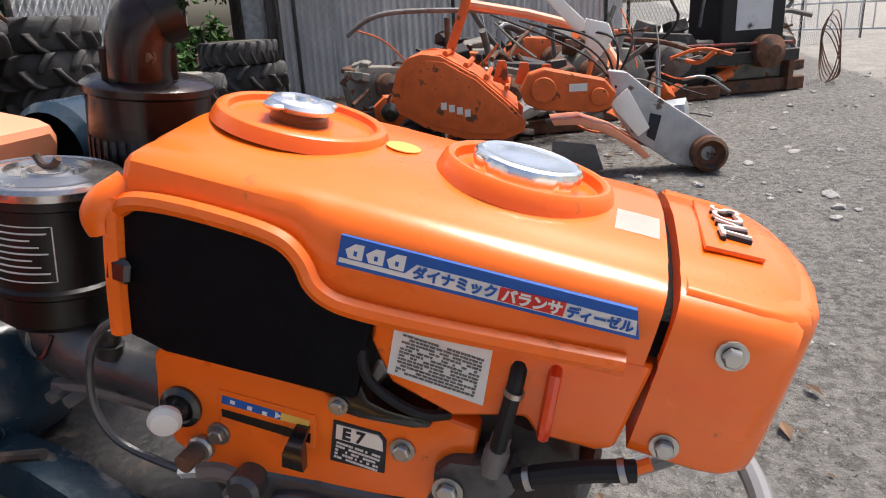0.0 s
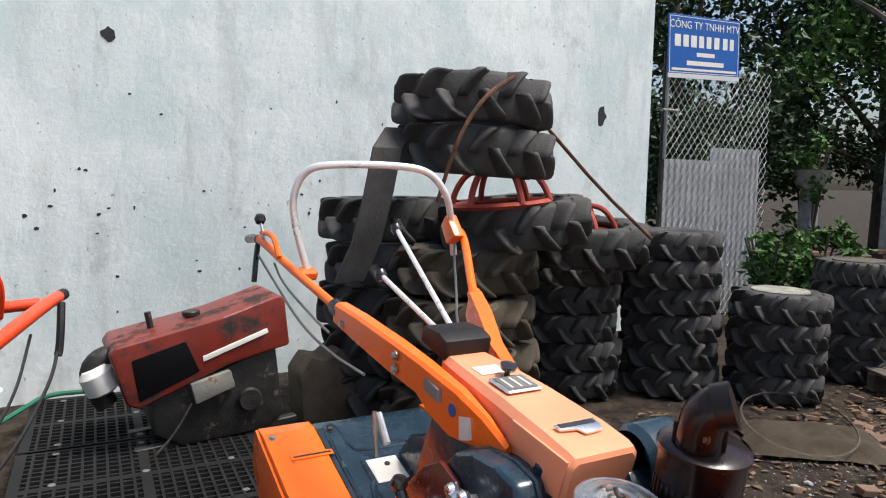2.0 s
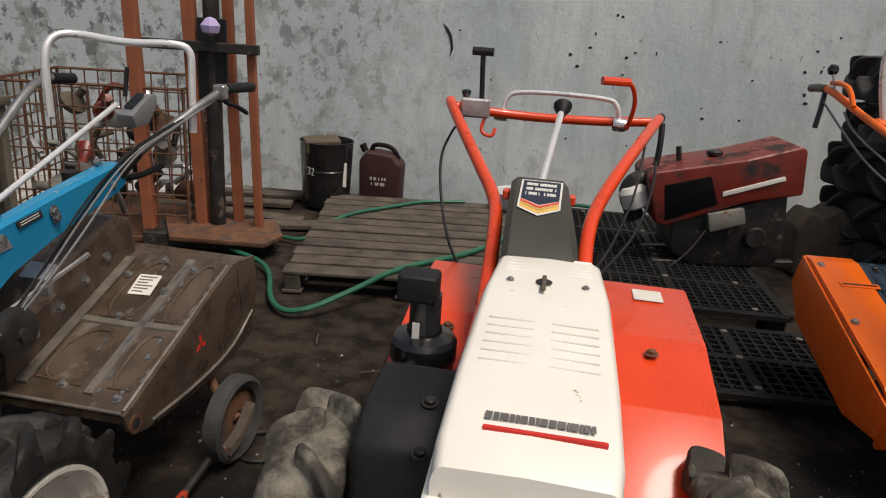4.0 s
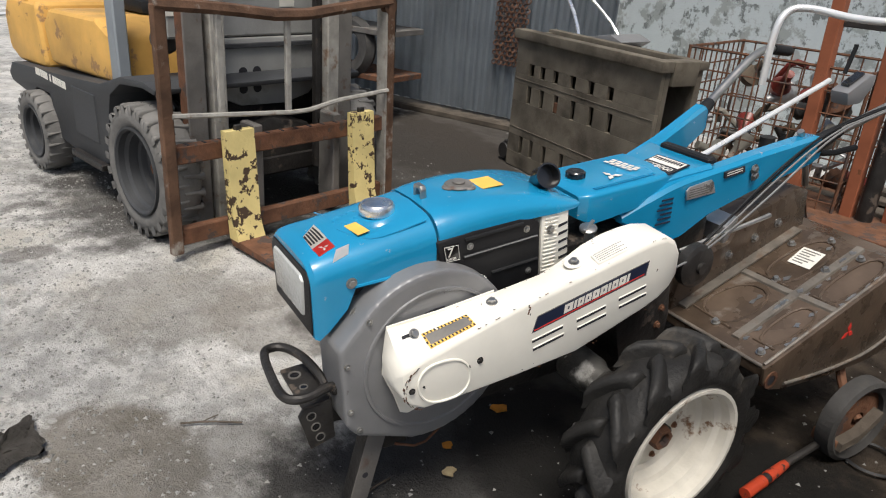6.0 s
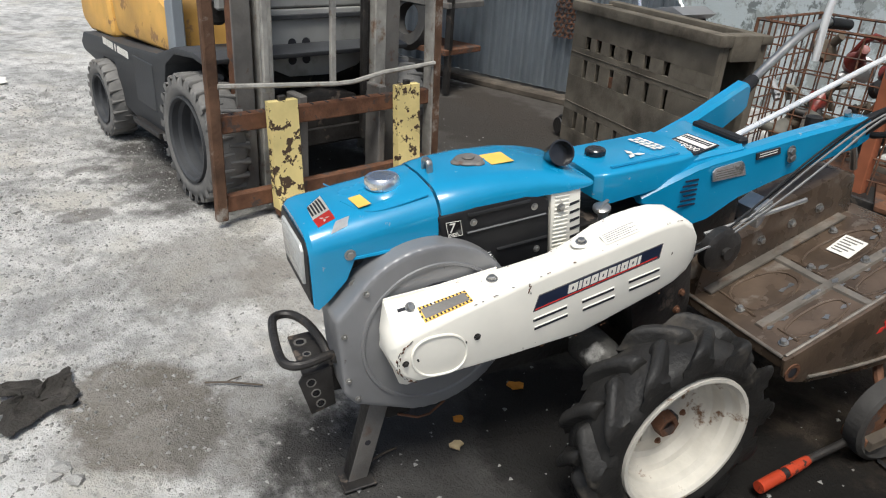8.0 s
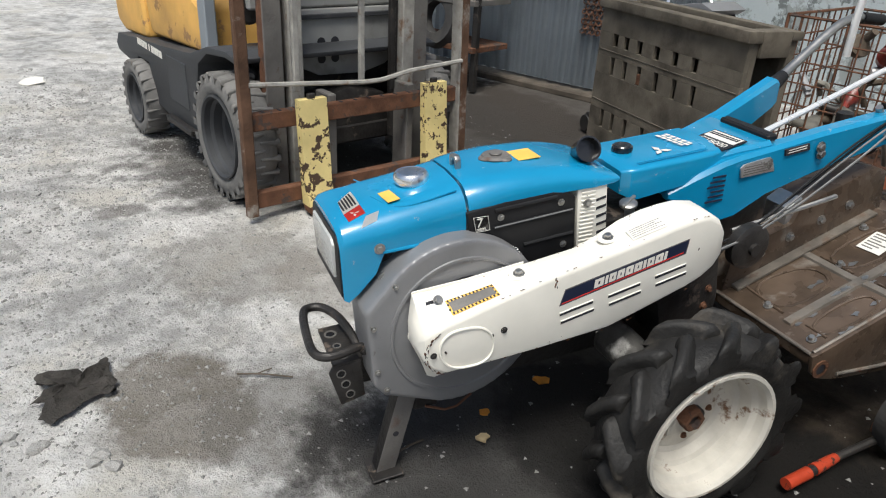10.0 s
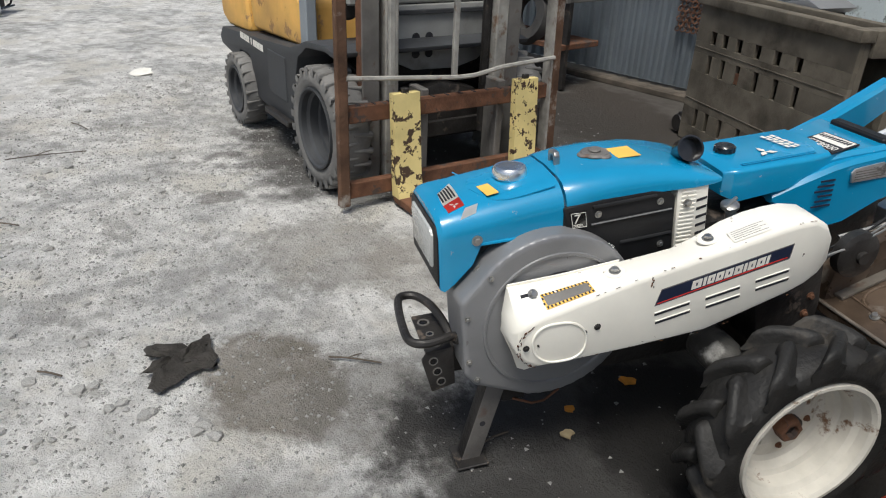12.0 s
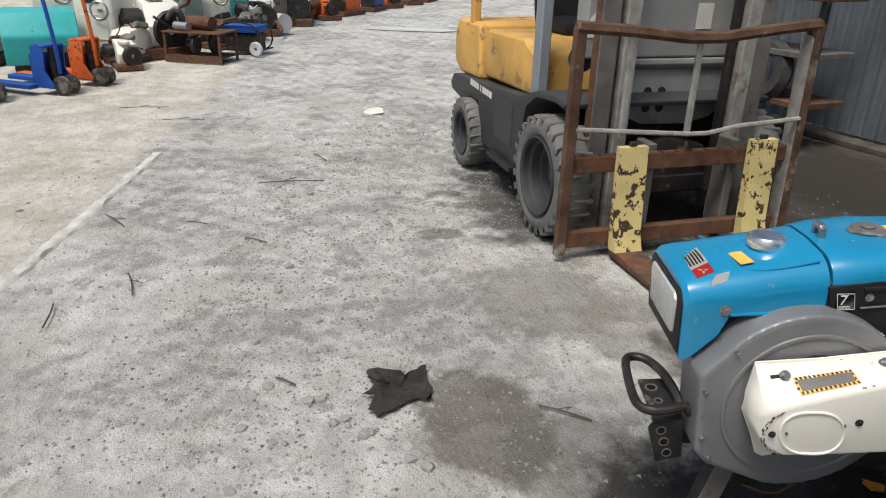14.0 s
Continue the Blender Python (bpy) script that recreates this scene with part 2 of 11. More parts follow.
M_JBLUE = pmat("royal_blue_paint", (0.02, 0.08, 0.34), 0.45, vary=0.12, scale=6, stain=DIRT, amount=0.15, sscale=8, bump=0.05)
M_JUNK = pmat("junk_machinery_paint", (0.22, 0.21, 0.18), 0.6, vary=0.4, scale=6, stain=RUST, amount=0.35, sscale=6, bump=0.2)
M_GLASS = pmat("lamp_lens", (0.50, 0.51, 0.49), 0.10, vary=0.05, scale=30, bump=0.3, bscale=120, coat=1.0)
M_REDENG = pmat("oily_red_paint", (0.19, 0.024, 0.015), 0.35, vary=0.3, scale=6, stain=(0.018, 0.015, 0.013), amount=0.52, sscale=5, bump=0.1, thin=0.12)
M_REDRIM = pmat("old_red_wheel_paint", (0.34, 0.06, 0.04), 0.55, vary=0.2, scale=8, stain=(0.1, 0.05, 0.04), amount=0.25, sscale=9, bump=0.15)
M_REDGRIP = pmat("scuffed_red_grip_paint", (0.42, 0.05, 0.02), 0.45, vary=0.2, scale=14, stain=(0.03, 0.025, 0.022), amount=0.4, sscale=22, bump=0.1, thin=0.05)
M_OLIVE = pmat("dark_olive_plastic", (0.055, 0.055, 0.045), 0.5, vary=0.12, scale=12, bump=0.06)


def ground_material():
    m = bpy.data.materials.new("yard_ground")
    m.use_nodes = True
    nt = m.node_tree
    n, ln = nt.nodes, nt.links.new
    b = n["Principled BSDF"]
    tc = n.new("ShaderNodeTexCoord")
    P = tc.outputs["Object"]

    def noise_fac(scale, detail=6, rough=0.6):
        t = n.new("ShaderNodeTexNoise")
        t.inputs["Scale"].default_value, t.inputs["Detail"].default_value, t.inputs["Roughness"].default_value = scale, detail, rough
        ln(P, t.inputs["Vector"])
        return t.outputs["Fac"]

    def ramp(v, a, c, lo=0.0, hi=1.0):
        k = n.new("ShaderNodeMapRange")
        k.interpolation_type = "SMOOTHSTEP"
        k.inputs["From Min"].default_value, k.inputs["From Max"].default_value = a, c
        k.inputs["To Min"].default_value, k.inputs["To Max"].default_value = lo, hi
        ln(v, k.inputs["Value"])
        return k.outputs["Result"]

    def mix(f, a, c):
        x = n.new("ShaderNodeMix")
        x.data_type = "RGBA"
        ln(f, x.inputs["Factor"])
        for slot, v in ((6, a), (7, c)):
            if isinstance(v, tuple):
                x.inputs[slot].default_value = (*v, 1)
            else:
                ln(v, x.inputs[slot])
        return x.outputs[2]

    def op(kind, a, c):
        x = n.new("ShaderNodeMath")
        x.operation = kind
        for slot, v in ((0, a), (1, c)):
            if isinstance(v, (int, float)):
                x.inputs[slot].default_value = v
            else:
                ln(v, x.inputs[slot])
        return x.outputs[0]

    sep = n.new("ShaderNodeSeparateXYZ")
    ln(P, sep.inputs[0])
    X, Y = sep.outputs[0], sep.outputs[1]

    big = noise_fac(1.6, 9, 0.62)
    mid = noise_fac(7, 8, 0.65)

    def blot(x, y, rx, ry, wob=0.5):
        """A patch with a ragged rim round a place, for stains and painted shade."""
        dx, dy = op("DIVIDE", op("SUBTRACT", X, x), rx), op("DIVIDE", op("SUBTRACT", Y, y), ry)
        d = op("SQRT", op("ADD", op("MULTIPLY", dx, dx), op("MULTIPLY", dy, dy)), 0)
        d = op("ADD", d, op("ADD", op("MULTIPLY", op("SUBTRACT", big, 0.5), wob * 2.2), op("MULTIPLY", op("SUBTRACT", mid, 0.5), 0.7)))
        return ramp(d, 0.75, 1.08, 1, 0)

    fine = noise_fac(60, 5, 0.7)
    grit = noise_fac(190, 3, 0.7)
    spot = noise_fac(22, 6, 0.7)
    patch = noise_fac(0.9, 9, 0.68)
    col = mix(ramp(mid, 0.30, 0.70), (0.44, 0.43, 0.41), (0.70, 0.685, 0.655))
    col = mix(ramp(big, 0.50, 0.62, 0, 0.8), col, (0.52, 0.495, 0.44))
    col = mix(ramp(patch, 0.47, 0.56, 0, 0.75), col, mix(ramp(mid, 0.4, 0.6), (0.27, 0.265, 0.255), (0.46, 0.455, 0.44)))
    col = mix(ramp(noise_fac(3.4, 9, 0.72), 0.55, 0.61, 0, 0.6), col, (0.25, 0.24, 0.22))
    col = mix(ramp(spot, 0.60, 0.67, 0, 0.6), col, (0.18, 0.175, 0.165))
    col = mix(ramp(fine, 0.60, 0.70, 0, 0.55), col, (0.17, 0.165, 0.16))
    col = mix(ramp(grit, 0.62, 0.72, 0, 0.6), col, (0.70, 0.69, 0.67))
    # darker gravel towards the lane
    lane = ramp(op("ADD", X, op("MULTIPLY", op("SUBTRACT", big, 0.5), 3.6)), 0.9, 2.2, 0, 0.88)
    col = mix(lane, col, mix(ramp(spot, 0.4, 0.6), (0.062, 0.058, 0.051), (0.175, 0.166, 0.15)))
    col = mix(op("MULTIPLY", lane, ramp(fine, 0.58, 0.66, 0, 0.8)), col, (0.34, 0.325, 0.30))
    col = mix(op("MULTIPLY", lane, ramp(noise_fac(38, 4, 0.7), 0.60, 0.66, 0, 0.8)), col, (0.03, 0.028, 0.025))
    # dark earth between the machines and the wall, oil and painted shade under them
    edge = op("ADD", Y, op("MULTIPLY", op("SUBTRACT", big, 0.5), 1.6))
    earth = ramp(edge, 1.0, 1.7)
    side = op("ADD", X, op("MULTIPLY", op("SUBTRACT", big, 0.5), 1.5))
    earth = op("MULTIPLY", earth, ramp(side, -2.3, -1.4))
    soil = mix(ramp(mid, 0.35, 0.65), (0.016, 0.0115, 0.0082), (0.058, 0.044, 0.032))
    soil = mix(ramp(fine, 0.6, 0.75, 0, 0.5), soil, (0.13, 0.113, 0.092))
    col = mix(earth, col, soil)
    # yard stains; the near-black ones under the tillers mix oil with painted shade
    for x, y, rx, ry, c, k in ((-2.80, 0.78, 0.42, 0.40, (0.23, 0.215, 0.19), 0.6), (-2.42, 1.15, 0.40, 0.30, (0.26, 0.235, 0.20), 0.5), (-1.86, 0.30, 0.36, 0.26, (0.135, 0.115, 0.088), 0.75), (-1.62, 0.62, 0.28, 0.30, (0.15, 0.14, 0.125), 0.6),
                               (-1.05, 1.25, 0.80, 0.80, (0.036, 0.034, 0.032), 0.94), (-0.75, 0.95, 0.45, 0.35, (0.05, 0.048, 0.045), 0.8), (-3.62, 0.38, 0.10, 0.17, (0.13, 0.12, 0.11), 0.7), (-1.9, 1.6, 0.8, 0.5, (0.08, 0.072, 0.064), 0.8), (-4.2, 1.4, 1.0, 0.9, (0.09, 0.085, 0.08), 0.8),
                               # ground darkened in colour for the shade round the forklift and fence foot
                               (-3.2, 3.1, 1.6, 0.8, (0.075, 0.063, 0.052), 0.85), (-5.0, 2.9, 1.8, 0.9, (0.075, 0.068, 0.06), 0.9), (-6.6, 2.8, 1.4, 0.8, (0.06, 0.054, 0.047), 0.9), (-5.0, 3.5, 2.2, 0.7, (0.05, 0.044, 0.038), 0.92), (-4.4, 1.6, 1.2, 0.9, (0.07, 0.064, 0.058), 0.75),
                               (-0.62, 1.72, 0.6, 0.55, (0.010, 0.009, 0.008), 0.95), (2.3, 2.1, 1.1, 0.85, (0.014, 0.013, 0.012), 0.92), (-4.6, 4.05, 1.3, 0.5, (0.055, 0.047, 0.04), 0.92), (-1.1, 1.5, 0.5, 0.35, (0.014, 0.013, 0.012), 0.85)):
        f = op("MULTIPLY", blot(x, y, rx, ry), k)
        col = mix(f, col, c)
    # paler, browner earth over the kerb line
    dirt = ramp(op("ADD", op("SUBTRACT", op("MULTIPLY", X, -0.06), Y), op("MULTIPLY", op("SUBTRACT", big, 0.5), 0.35)), 1.95, 2.15)
    dirt = op("MULTIPLY", dirt, ramp(X, 1.0, 2.8, 1, 0.3))
    sand = mix(ramp(noise_fac(2.3, 9, 0.72), 0.35, 0.65), (0.48, 0.435, 0.36), (0.72, 0.69, 0.63))
    sand = mix(ramp(spot, 0.56, 0.66, 0, 0.5), sand, (0.25, 0.225, 0.19))
    col = mix(dirt, col, sand)
    ln(col, b.inputs["Base Color"])
    b.inputs["Roughness"].default_value = 0.88
    b.inputs["Specular IOR Level"].default_value = 0.2
    bp = n.new("ShaderNodeBump")
    bp.inputs["Strength"].default_value, bp.inputs["Distance"].default_value = 0.9, 0.03
    ln(op("ADD", op("MULTIPLY", mid, 1.0), op("ADD", op("MULTIPLY", spot, 0.6), op("ADD", op("MULTIPLY", fine, 0.45), op("MULTIPLY", grit, 0.22)))), bp.inputs["Height"])
    ln(bp.outputs["Normal"], b.inputs["Normal"])
    return m


def plaster_material():
    m = bpy.data.materials.new("stained_lime_plaster")
    m.use_nodes = True
    nt = m.node_tree
    n, ln = nt.nodes, nt.links.new
    b = n["Principled BSDF"]
    tc = n.new("ShaderNodeTexCoord")

    def nz(sx, sz, detail, rough):
        mp = n.new("ShaderNodeMapping")
        mp.inputs["Scale"].default_value = (sx, sx, sz)
        ln(tc.outputs["Object"], mp.inputs["Vector"])
        t = n.new("ShaderNodeTexNoise")
        t.inputs["Scale"].default_value, t.inputs["Detail"].default_value, t.inputs["Roughness"].default_value = 1, detail, rough
        ln(mp.outputs[0], t.inputs["Vector"])
        return t.outputs["Fac"]

    def ramp(v, a, c, lo=0.0, hi=1.0):
        k = n.new("ShaderNodeMapRange")
        k.inputs["From Min"].default_value, k.inputs["From Max"].default_value = a, c
        k.inputs["To Min"].default_value, k.inputs["To Max"].default_value = lo, hi
        ln(v, k.inputs["Value"])
        return k.outputs["Result"]

    def mix(f, a, c):
        x = n.new("ShaderNodeMix")
        x.data_type = "RGBA"
        ln(f, x.inputs["Factor"])
        for slot, v in ((6, a), (7, c)):
            if isinstance(v, tuple):
                x.inputs[slot].default_value = (*v, 1)
            else:
                ln(v, x.inputs[slot])
        return x.outputs[2]

    sep = n.new("ShaderNodeSeparateXYZ")
    ln(tc.outputs["Object"], sep.inputs[0])
    cloud, streak, speck, damp = nz(0.9, 0.7, 8, 0.6), nz(6.5, 1.1, 7, 0.6), nz(26, 17, 4, 0.55), nz(2.3, 1.7, 9, 0.7)
    col = mix(ramp(cloud, 0.35, 0.65), (0.58, 0.64, 0.645), (0.74, 0.775, 0.765))
    col = mix(ramp(streak, 0.52, 0.72, 0, 0.55), col, (0.42, 0.43, 0.41))
    col = mix(ramp(damp, 0.58, 0.68, 0, 0.5), col, (0.33, 0.34, 0.33))
    col = mix(ramp(speck, 0.68, 0.72, 0, 0.7), col, (0.16, 0.16, 0.15))
    col = mix(ramp(nz(1.5, 1.2, 9, 0.68), 0.47, 0.62, 0, 0.75), col, (0.50, 0.585, 0.59))
    col = mix(ramp(nz(4.5, 3.6, 9, 0.75), 0.55, 0.74, 0, 0.55), col, (0.36, 0.40, 0.41))
    # the older stretch of the wall is mouldy and bluish, with flaking paint
    old = n.new("ShaderNodeMapRange")
    old.inputs["From Min"].default_value, old.inputs["From Max"].default_value = 0.4, -2.2
    add = n.new("ShaderNodeMath")
    add.operation = "ADD"
    ln(sep.outputs[0], add.inputs[0])
    ln(ramp(cloud, 0.2, 0.8, -1.2, 1.2), add.inputs[1])
    ln(add.outputs[0], old.inputs["Value"])
    flake = mix(ramp(nz(3.2, 3.2, 9, 0.72), 0.51, 0.56, 0, 0.85), (0.50, 0.555, 0.575), (0.22, 0.235, 0.225))
    flake = mix(ramp(nz(9, 7, 8, 0.7), 0.54, 0.585, 0, 0.92), flake, (0.05, 0.06, 0.058))
    mold = n.new("ShaderNodeMath")
    mold.operation = "MULTIPLY"
    ln(old.outputs[0], mold.inputs[0])
    mold.inputs[1].default_value = 0.8
    col = mix(mold.outputs[0], col, flake)
    ln(col, b.inputs["Base Color"])
    b.inputs["Roughness"].default_value = 0.9
    bp = n.new("ShaderNodeBump")
    bp.inputs["Strength"].default_value, bp.inputs["Distance"].default_value = 0.35, 0.015
    ln(nz(14, 14, 8, 0.7), bp.inputs["Height"])
    ln(bp.outputs["Normal"], b.inputs["Normal"])
    return m


M_GROUND = ground_material()
M_PLASTER = plaster_material()


# ---- building helpers ----
def thing(name, m=None, label="", category="", group="", kind=""):
    ob = new(name)
    ob.empty_display_size = 0.1
    if m is not None:
        ob.matrix_world = m
    return tagged(ob, label, category, group, kind)


def finish(name, bm, material, smooth=32):
    me = bpy.data.meshes.new(name)
    bmesh.ops.recalc_face_normals(bm, faces=bm.faces)
    for f in bm.faces:
        f.smooth = bool(smooth)
    bm.to_mesh(me)
    bm.free()
    if smooth:
        me.set_sharp_from_angle(angle=radians(smooth))
    for k in material if isinstance(material, (list, tuple)) else [material]:
        me.materials.append(k)
    return me


def part(name, bm, material, parent=None, label="", smooth=32):
    ob = new(name, finish(name, bm, material, smooth))
    if parent is not None:
        ob.parent = parent
    return tagged(ob, label)


def solid(name, bm, material, m=None, label="", category="", group="", kind="", smooth=32):
    ob = new(name, finish(name, bm, material, smooth))
    if m is not None:
        ob.matrix_world = m
    return tagged(ob, label, category, group, kind)


def box(x0, x1, y0, y1, z0, z1, bev=0.006, bm=None, m=None, seg=1):
    out = bm or bmesh.new()
    t = Matrix.Translation(((x0 + x1) / 2, (y0 + y1) / 2, (z0 + z1) / 2)) @ Matrix.Diagonal((abs(x1 - x0), abs(y1 - y0), abs(z1 - z0), 1))
    b = bmesh.new()
    bmesh.ops.create_cube(b, size=1, matrix=t)
    if bev:
        bmesh.ops.bevel(b, geom=b.edges[:], offset=min(bev, abs(x1 - x0) / 2.2, abs(y1 - y0) / 2.2, abs(z1 - z0) / 2.2), segments=seg, affect="EDGES", profile=0.6)
    return merge(out, b, m)


def merge(out, b, m=None):
    if m is not None:
        b.transform(m)
    me = bpy.data.meshes.new("temp")
    b.to_mesh(me)
    b.free()
    out.from_mesh(me)
    bpy.data.meshes.remove(me)
    return out


def prism(pts, y0, y1, bev=0.006, bm=None, m=None, axis="y", seg=2):
    """A polygon in the x-z plane (axis y), x-y plane (axis z) or y-z plane (axis x), pulled from y0 to y1, edges rounded."""
    out = bm or bmesh.new()
    b = bmesh.new()
    put = {"y": lambda p, h: (p[0], h, p[1]), "z": lambda p, h: (p[0], p[1], h), "x": lambda p, h: (h, p[0], p[1])}[axis]
    lo = [b.verts.new(put(p, y0)) for p in pts]
    hi = [b.verts.new(put(p, y1)) for p in pts]
    b.faces.new(lo)
    b.faces.new(hi[::-1])
    for k in range(len(pts)):
        b.faces.new((lo[k], hi[k], hi[(k + 1) % len(pts)], lo[(k + 1) % len(pts)]))
    bmesh.ops.recalc_face_normals(b, faces=b.faces)
    if bev:
        bmesh.ops.bevel(b, geom=b.edges[:], offset=bev, segments=seg, affect="EDGES", profile=0.6, clamp_overlap=True)
    return merge(out, b, m)


def lathe(profile, n=24, bm=None, m=None, closed=False):
    """A profile of (radius, height) turned round the z axis."""
    out = bm or bmesh.new()
    b = bmesh.new()
    rings = []
    for r, z in profile:
        rings.append([b.verts.new((r * math.cos(2 * math.pi * k / n), r * math.sin(2 * math.pi * k / n), z)) for k in range(n)] if r > 1e-5 else [b.verts.new((0, 0, z))])
    pairs = list(zip(rings, rings[1:])) + ([(rings[-1], rings[0])] if closed else [])
    for p, q in pairs:
        for k in range(n):
            a, c = p[k % len(p)], p[(k + 1) % len(p)]
            d, e = q[(k + 1) % len(q)], q[k % len(q)]
            face = [v for i, v in enumerate((a, c, d, e)) if v not in (a, c, d, e)[:i]]
            if len(face) > 2:
                b.faces.new(face)
    return merge(out, b, m)


def disc(r, h, n=20, bev=0.004, bm=None, m=None):
    """A short cylinder on z = 0 with a rounded rim."""
    e = min(bev, r * 0.4, h * 0.4)
    return lathe([(0, 0), (r - e, 0), (r, e), (r, h - e), (r - e, h), (0, h)], n, bm, m)


def soften(pts, rounds=2):
    pts = [Vector(p) for p in pts]
    for _ in range(rounds):
        nxt = [pts[0]]
        for a, c in zip(pts, pts[1:]):
            nxt += [a.lerp(c, 0.25), a.lerp(c, 0.75)]
        pts = nxt + [pts[-1]]
    return pts


def tube(pts, r, n=8, rounds=2, bm=None, m=None, r_end=None):
    """A round bar or pipe along points, its corners rounded."""
    out = bm or bmesh.new()
    b = bmesh.new()
    pts = soften(pts, rounds) if rounds else [Vector(p) for p in pts]
    pts = [p for k, p in enumerate(pts) if k == 0 or (p - pts[k - 1]).length > 1e-5]
    rings, side = [], None
    for k, p in enumerate(pts):
        way = (pts[min(k + 1, len(pts) - 1)] - pts[max(k - 1, 0)]).normalized()
        side = way.orthogonal().normalized() if side is None else (side - way * side.dot(way)).normalized()
        up = way.cross(side)
        rr = r if r_end is None else r + (r_end - r) * k / (len(pts) - 1)
        rings.append([b.verts.new(p + rr * (math.cos(a) * side + math.sin(a) * up)) for a in (2 * math.pi * j / n for j in range(n))])
    for p, q in zip(rings, rings[1:]):
        for j in range(n):
            b.faces.new((p[j], p[(j + 1) % n], q[(j + 1) % n], q[j]))
    b.faces.new(rings[0][::-1])
    b.faces.new(rings[-1])
    return merge(out, b, m)


def loft(sections, bm=None, m=None, cap=True):
    """Closed outlines (equal counts of 3D points) joined one to the next."""
    out = bm or bmesh.new()
    b = bmesh.new()
    rings = [[b.verts.new(p) for p in s] for s in sections]
    for p, q in zip(rings, rings[1:]):
        for j in range(len(p)):
            b.faces.new((p[j], p[(j + 1) % len(p)], q[(j + 1) % len(p)], q[j]))
    if cap:
        b.faces.new(rings[0][::-1])
        b.faces.new(rings[-1])
    bmesh.ops.recalc_face_normals(b, faces=b.faces)
    return merge(out, b, m)


def shell_section(x, w, zb, zs, zt, n=6, flat=0.5, yc=0.0):
    """The outline of a sheet-metal cover at x: upright sides to zs, then a rounded top to zt."""
    pts = [(x, yc - w, zb), (x, yc - w, zs)]
    for k in range(1, n):
        a = math.pi / 2 * k / n
        pts.append((x, yc - w * flat - w * (1 - flat) * math.cos(a), zs + (zt - zs) * math.sin(a)))
    pts += [(x, yc - w * flat, zt), (x, yc, zt + 0.004), (x, yc + w * flat, zt)]
    for k in range(n - 1, 0, -1):
        a = math.pi / 2 * k / n
        pts.append((x, yc + w * flat + w * (1 - flat) * math.cos(a), zs + (zt - zs) * math.sin(a)))
    pts += [(x, yc + w, zs), (x, yc + w, zb)]
    return pts


def bolt(r=0.011, h=0.009, bm=None, m=None):
    out = lathe([(0, 0), (r * 1.5, 0), (r * 1.5, h * 0.25), (r, h * 0.25)], 12, bm, m)
    return lathe([(r, h * 0.25), (r, h), (r * 0.8, h * 1.15), (0, h * 1.15)], 6, out, m)


def side_y(x, y, z, s=1):
    """A pose at a place whose local z points along +y or -y."""
    return pose(x, y, z, -90 * s, 0, 0)


def bars(rows, x0, x1, z0, z1, bm=None, m=None, fill=0.85, seed=3, h=0.0008):
    """Lines of unreadable writing: rows of small bars, in the x-z plane facing -y, or as m turns them."""
    out = bm or bmesh.new()
    rnd = random.Random(seed)
    step = (z1 - z0) / rows
    for k in range(rows):
        z = z1 - step * (k + 0.5)
        x = x0
        while x < x1 - 0.002:
            w = min((x1 - x0) * rnd.uniform(0.03, 0.09), x1 - x)
            if rnd.random() < fill:
                box(x, x + w * 0.85, -h, 0, z - step * 0.28, z + step * 0.28, 0, out, m)
            x += w
    return out


def decal(name, corners, skin, material, parent, lift=0.0006, label="", n=6):
    """A thin sticker laid on a curved skin from above: four (x, y) corners in order."""
    b = bmesh.new()
    (ax, ay), (bx, by), (cx, cy), (dx, dy) = corners
    grid = []
    for j in range(n + 1):
        v, line = j / n, []
        for i in range(n + 1):
            u = i / n
            x = (ax * (1 - u) + bx * u) * (1 - v) + (dx * (1 - u) + cx * u) * v
            y = (ay * (1 - u) + by * u) * (1 - v) + (dy * (1 - u) + cy * u) * v
            hit, nor = skin.ray_cast(Vector((x, y, 2.0)), Vector((0, 0, -1)))[:2]
            up = Vector((0, 0, 1)) if nor is None else nor * (1 if nor.z > 0 else -1)
            line.append(b.verts.new((hit if hit else Vector((x, y, 0))) + up * lift))
        grid.append(line)
    for j in range(n):
        for i in range(n):
            b.faces.new((grid[j][i], grid[j][i + 1], grid[j + 1][i + 1], grid[j + 1][i]))
    bmesh.ops.solidify(b, geom=b.faces[:], thickness=lift * 0.8)
    return part(name, b, material, parent, label, smooth=60)


def letters(text, size, material, m, parent, name="lettering", depth=0.001, label="", align="LEFT", bold=0.0):
    cu = bpy.data.curves.new("writing", "FONT")
    cu.offset = bold
    cu.body, cu.size, cu.extrude, cu.align_x = text, size, depth, align
    tmp = bpy.data.objects.new("writing", cu)
    scene.collection.objects.link(tmp)
    bpy.context.view_layer.update()
    me = bpy.data.meshes.new_from_object(tmp.evaluated_get(bpy.context.evaluated_depsgraph_get()))
    bpy.data.objects.remove(tmp)
    bpy.data.curves.remove(cu)
    me.name = name
    me.materials.clear()
    me.materials.append(material)
    ob = new(name, me)
    ob.parent = parent
    ob.matrix_local = m
    return tagged(ob, label)


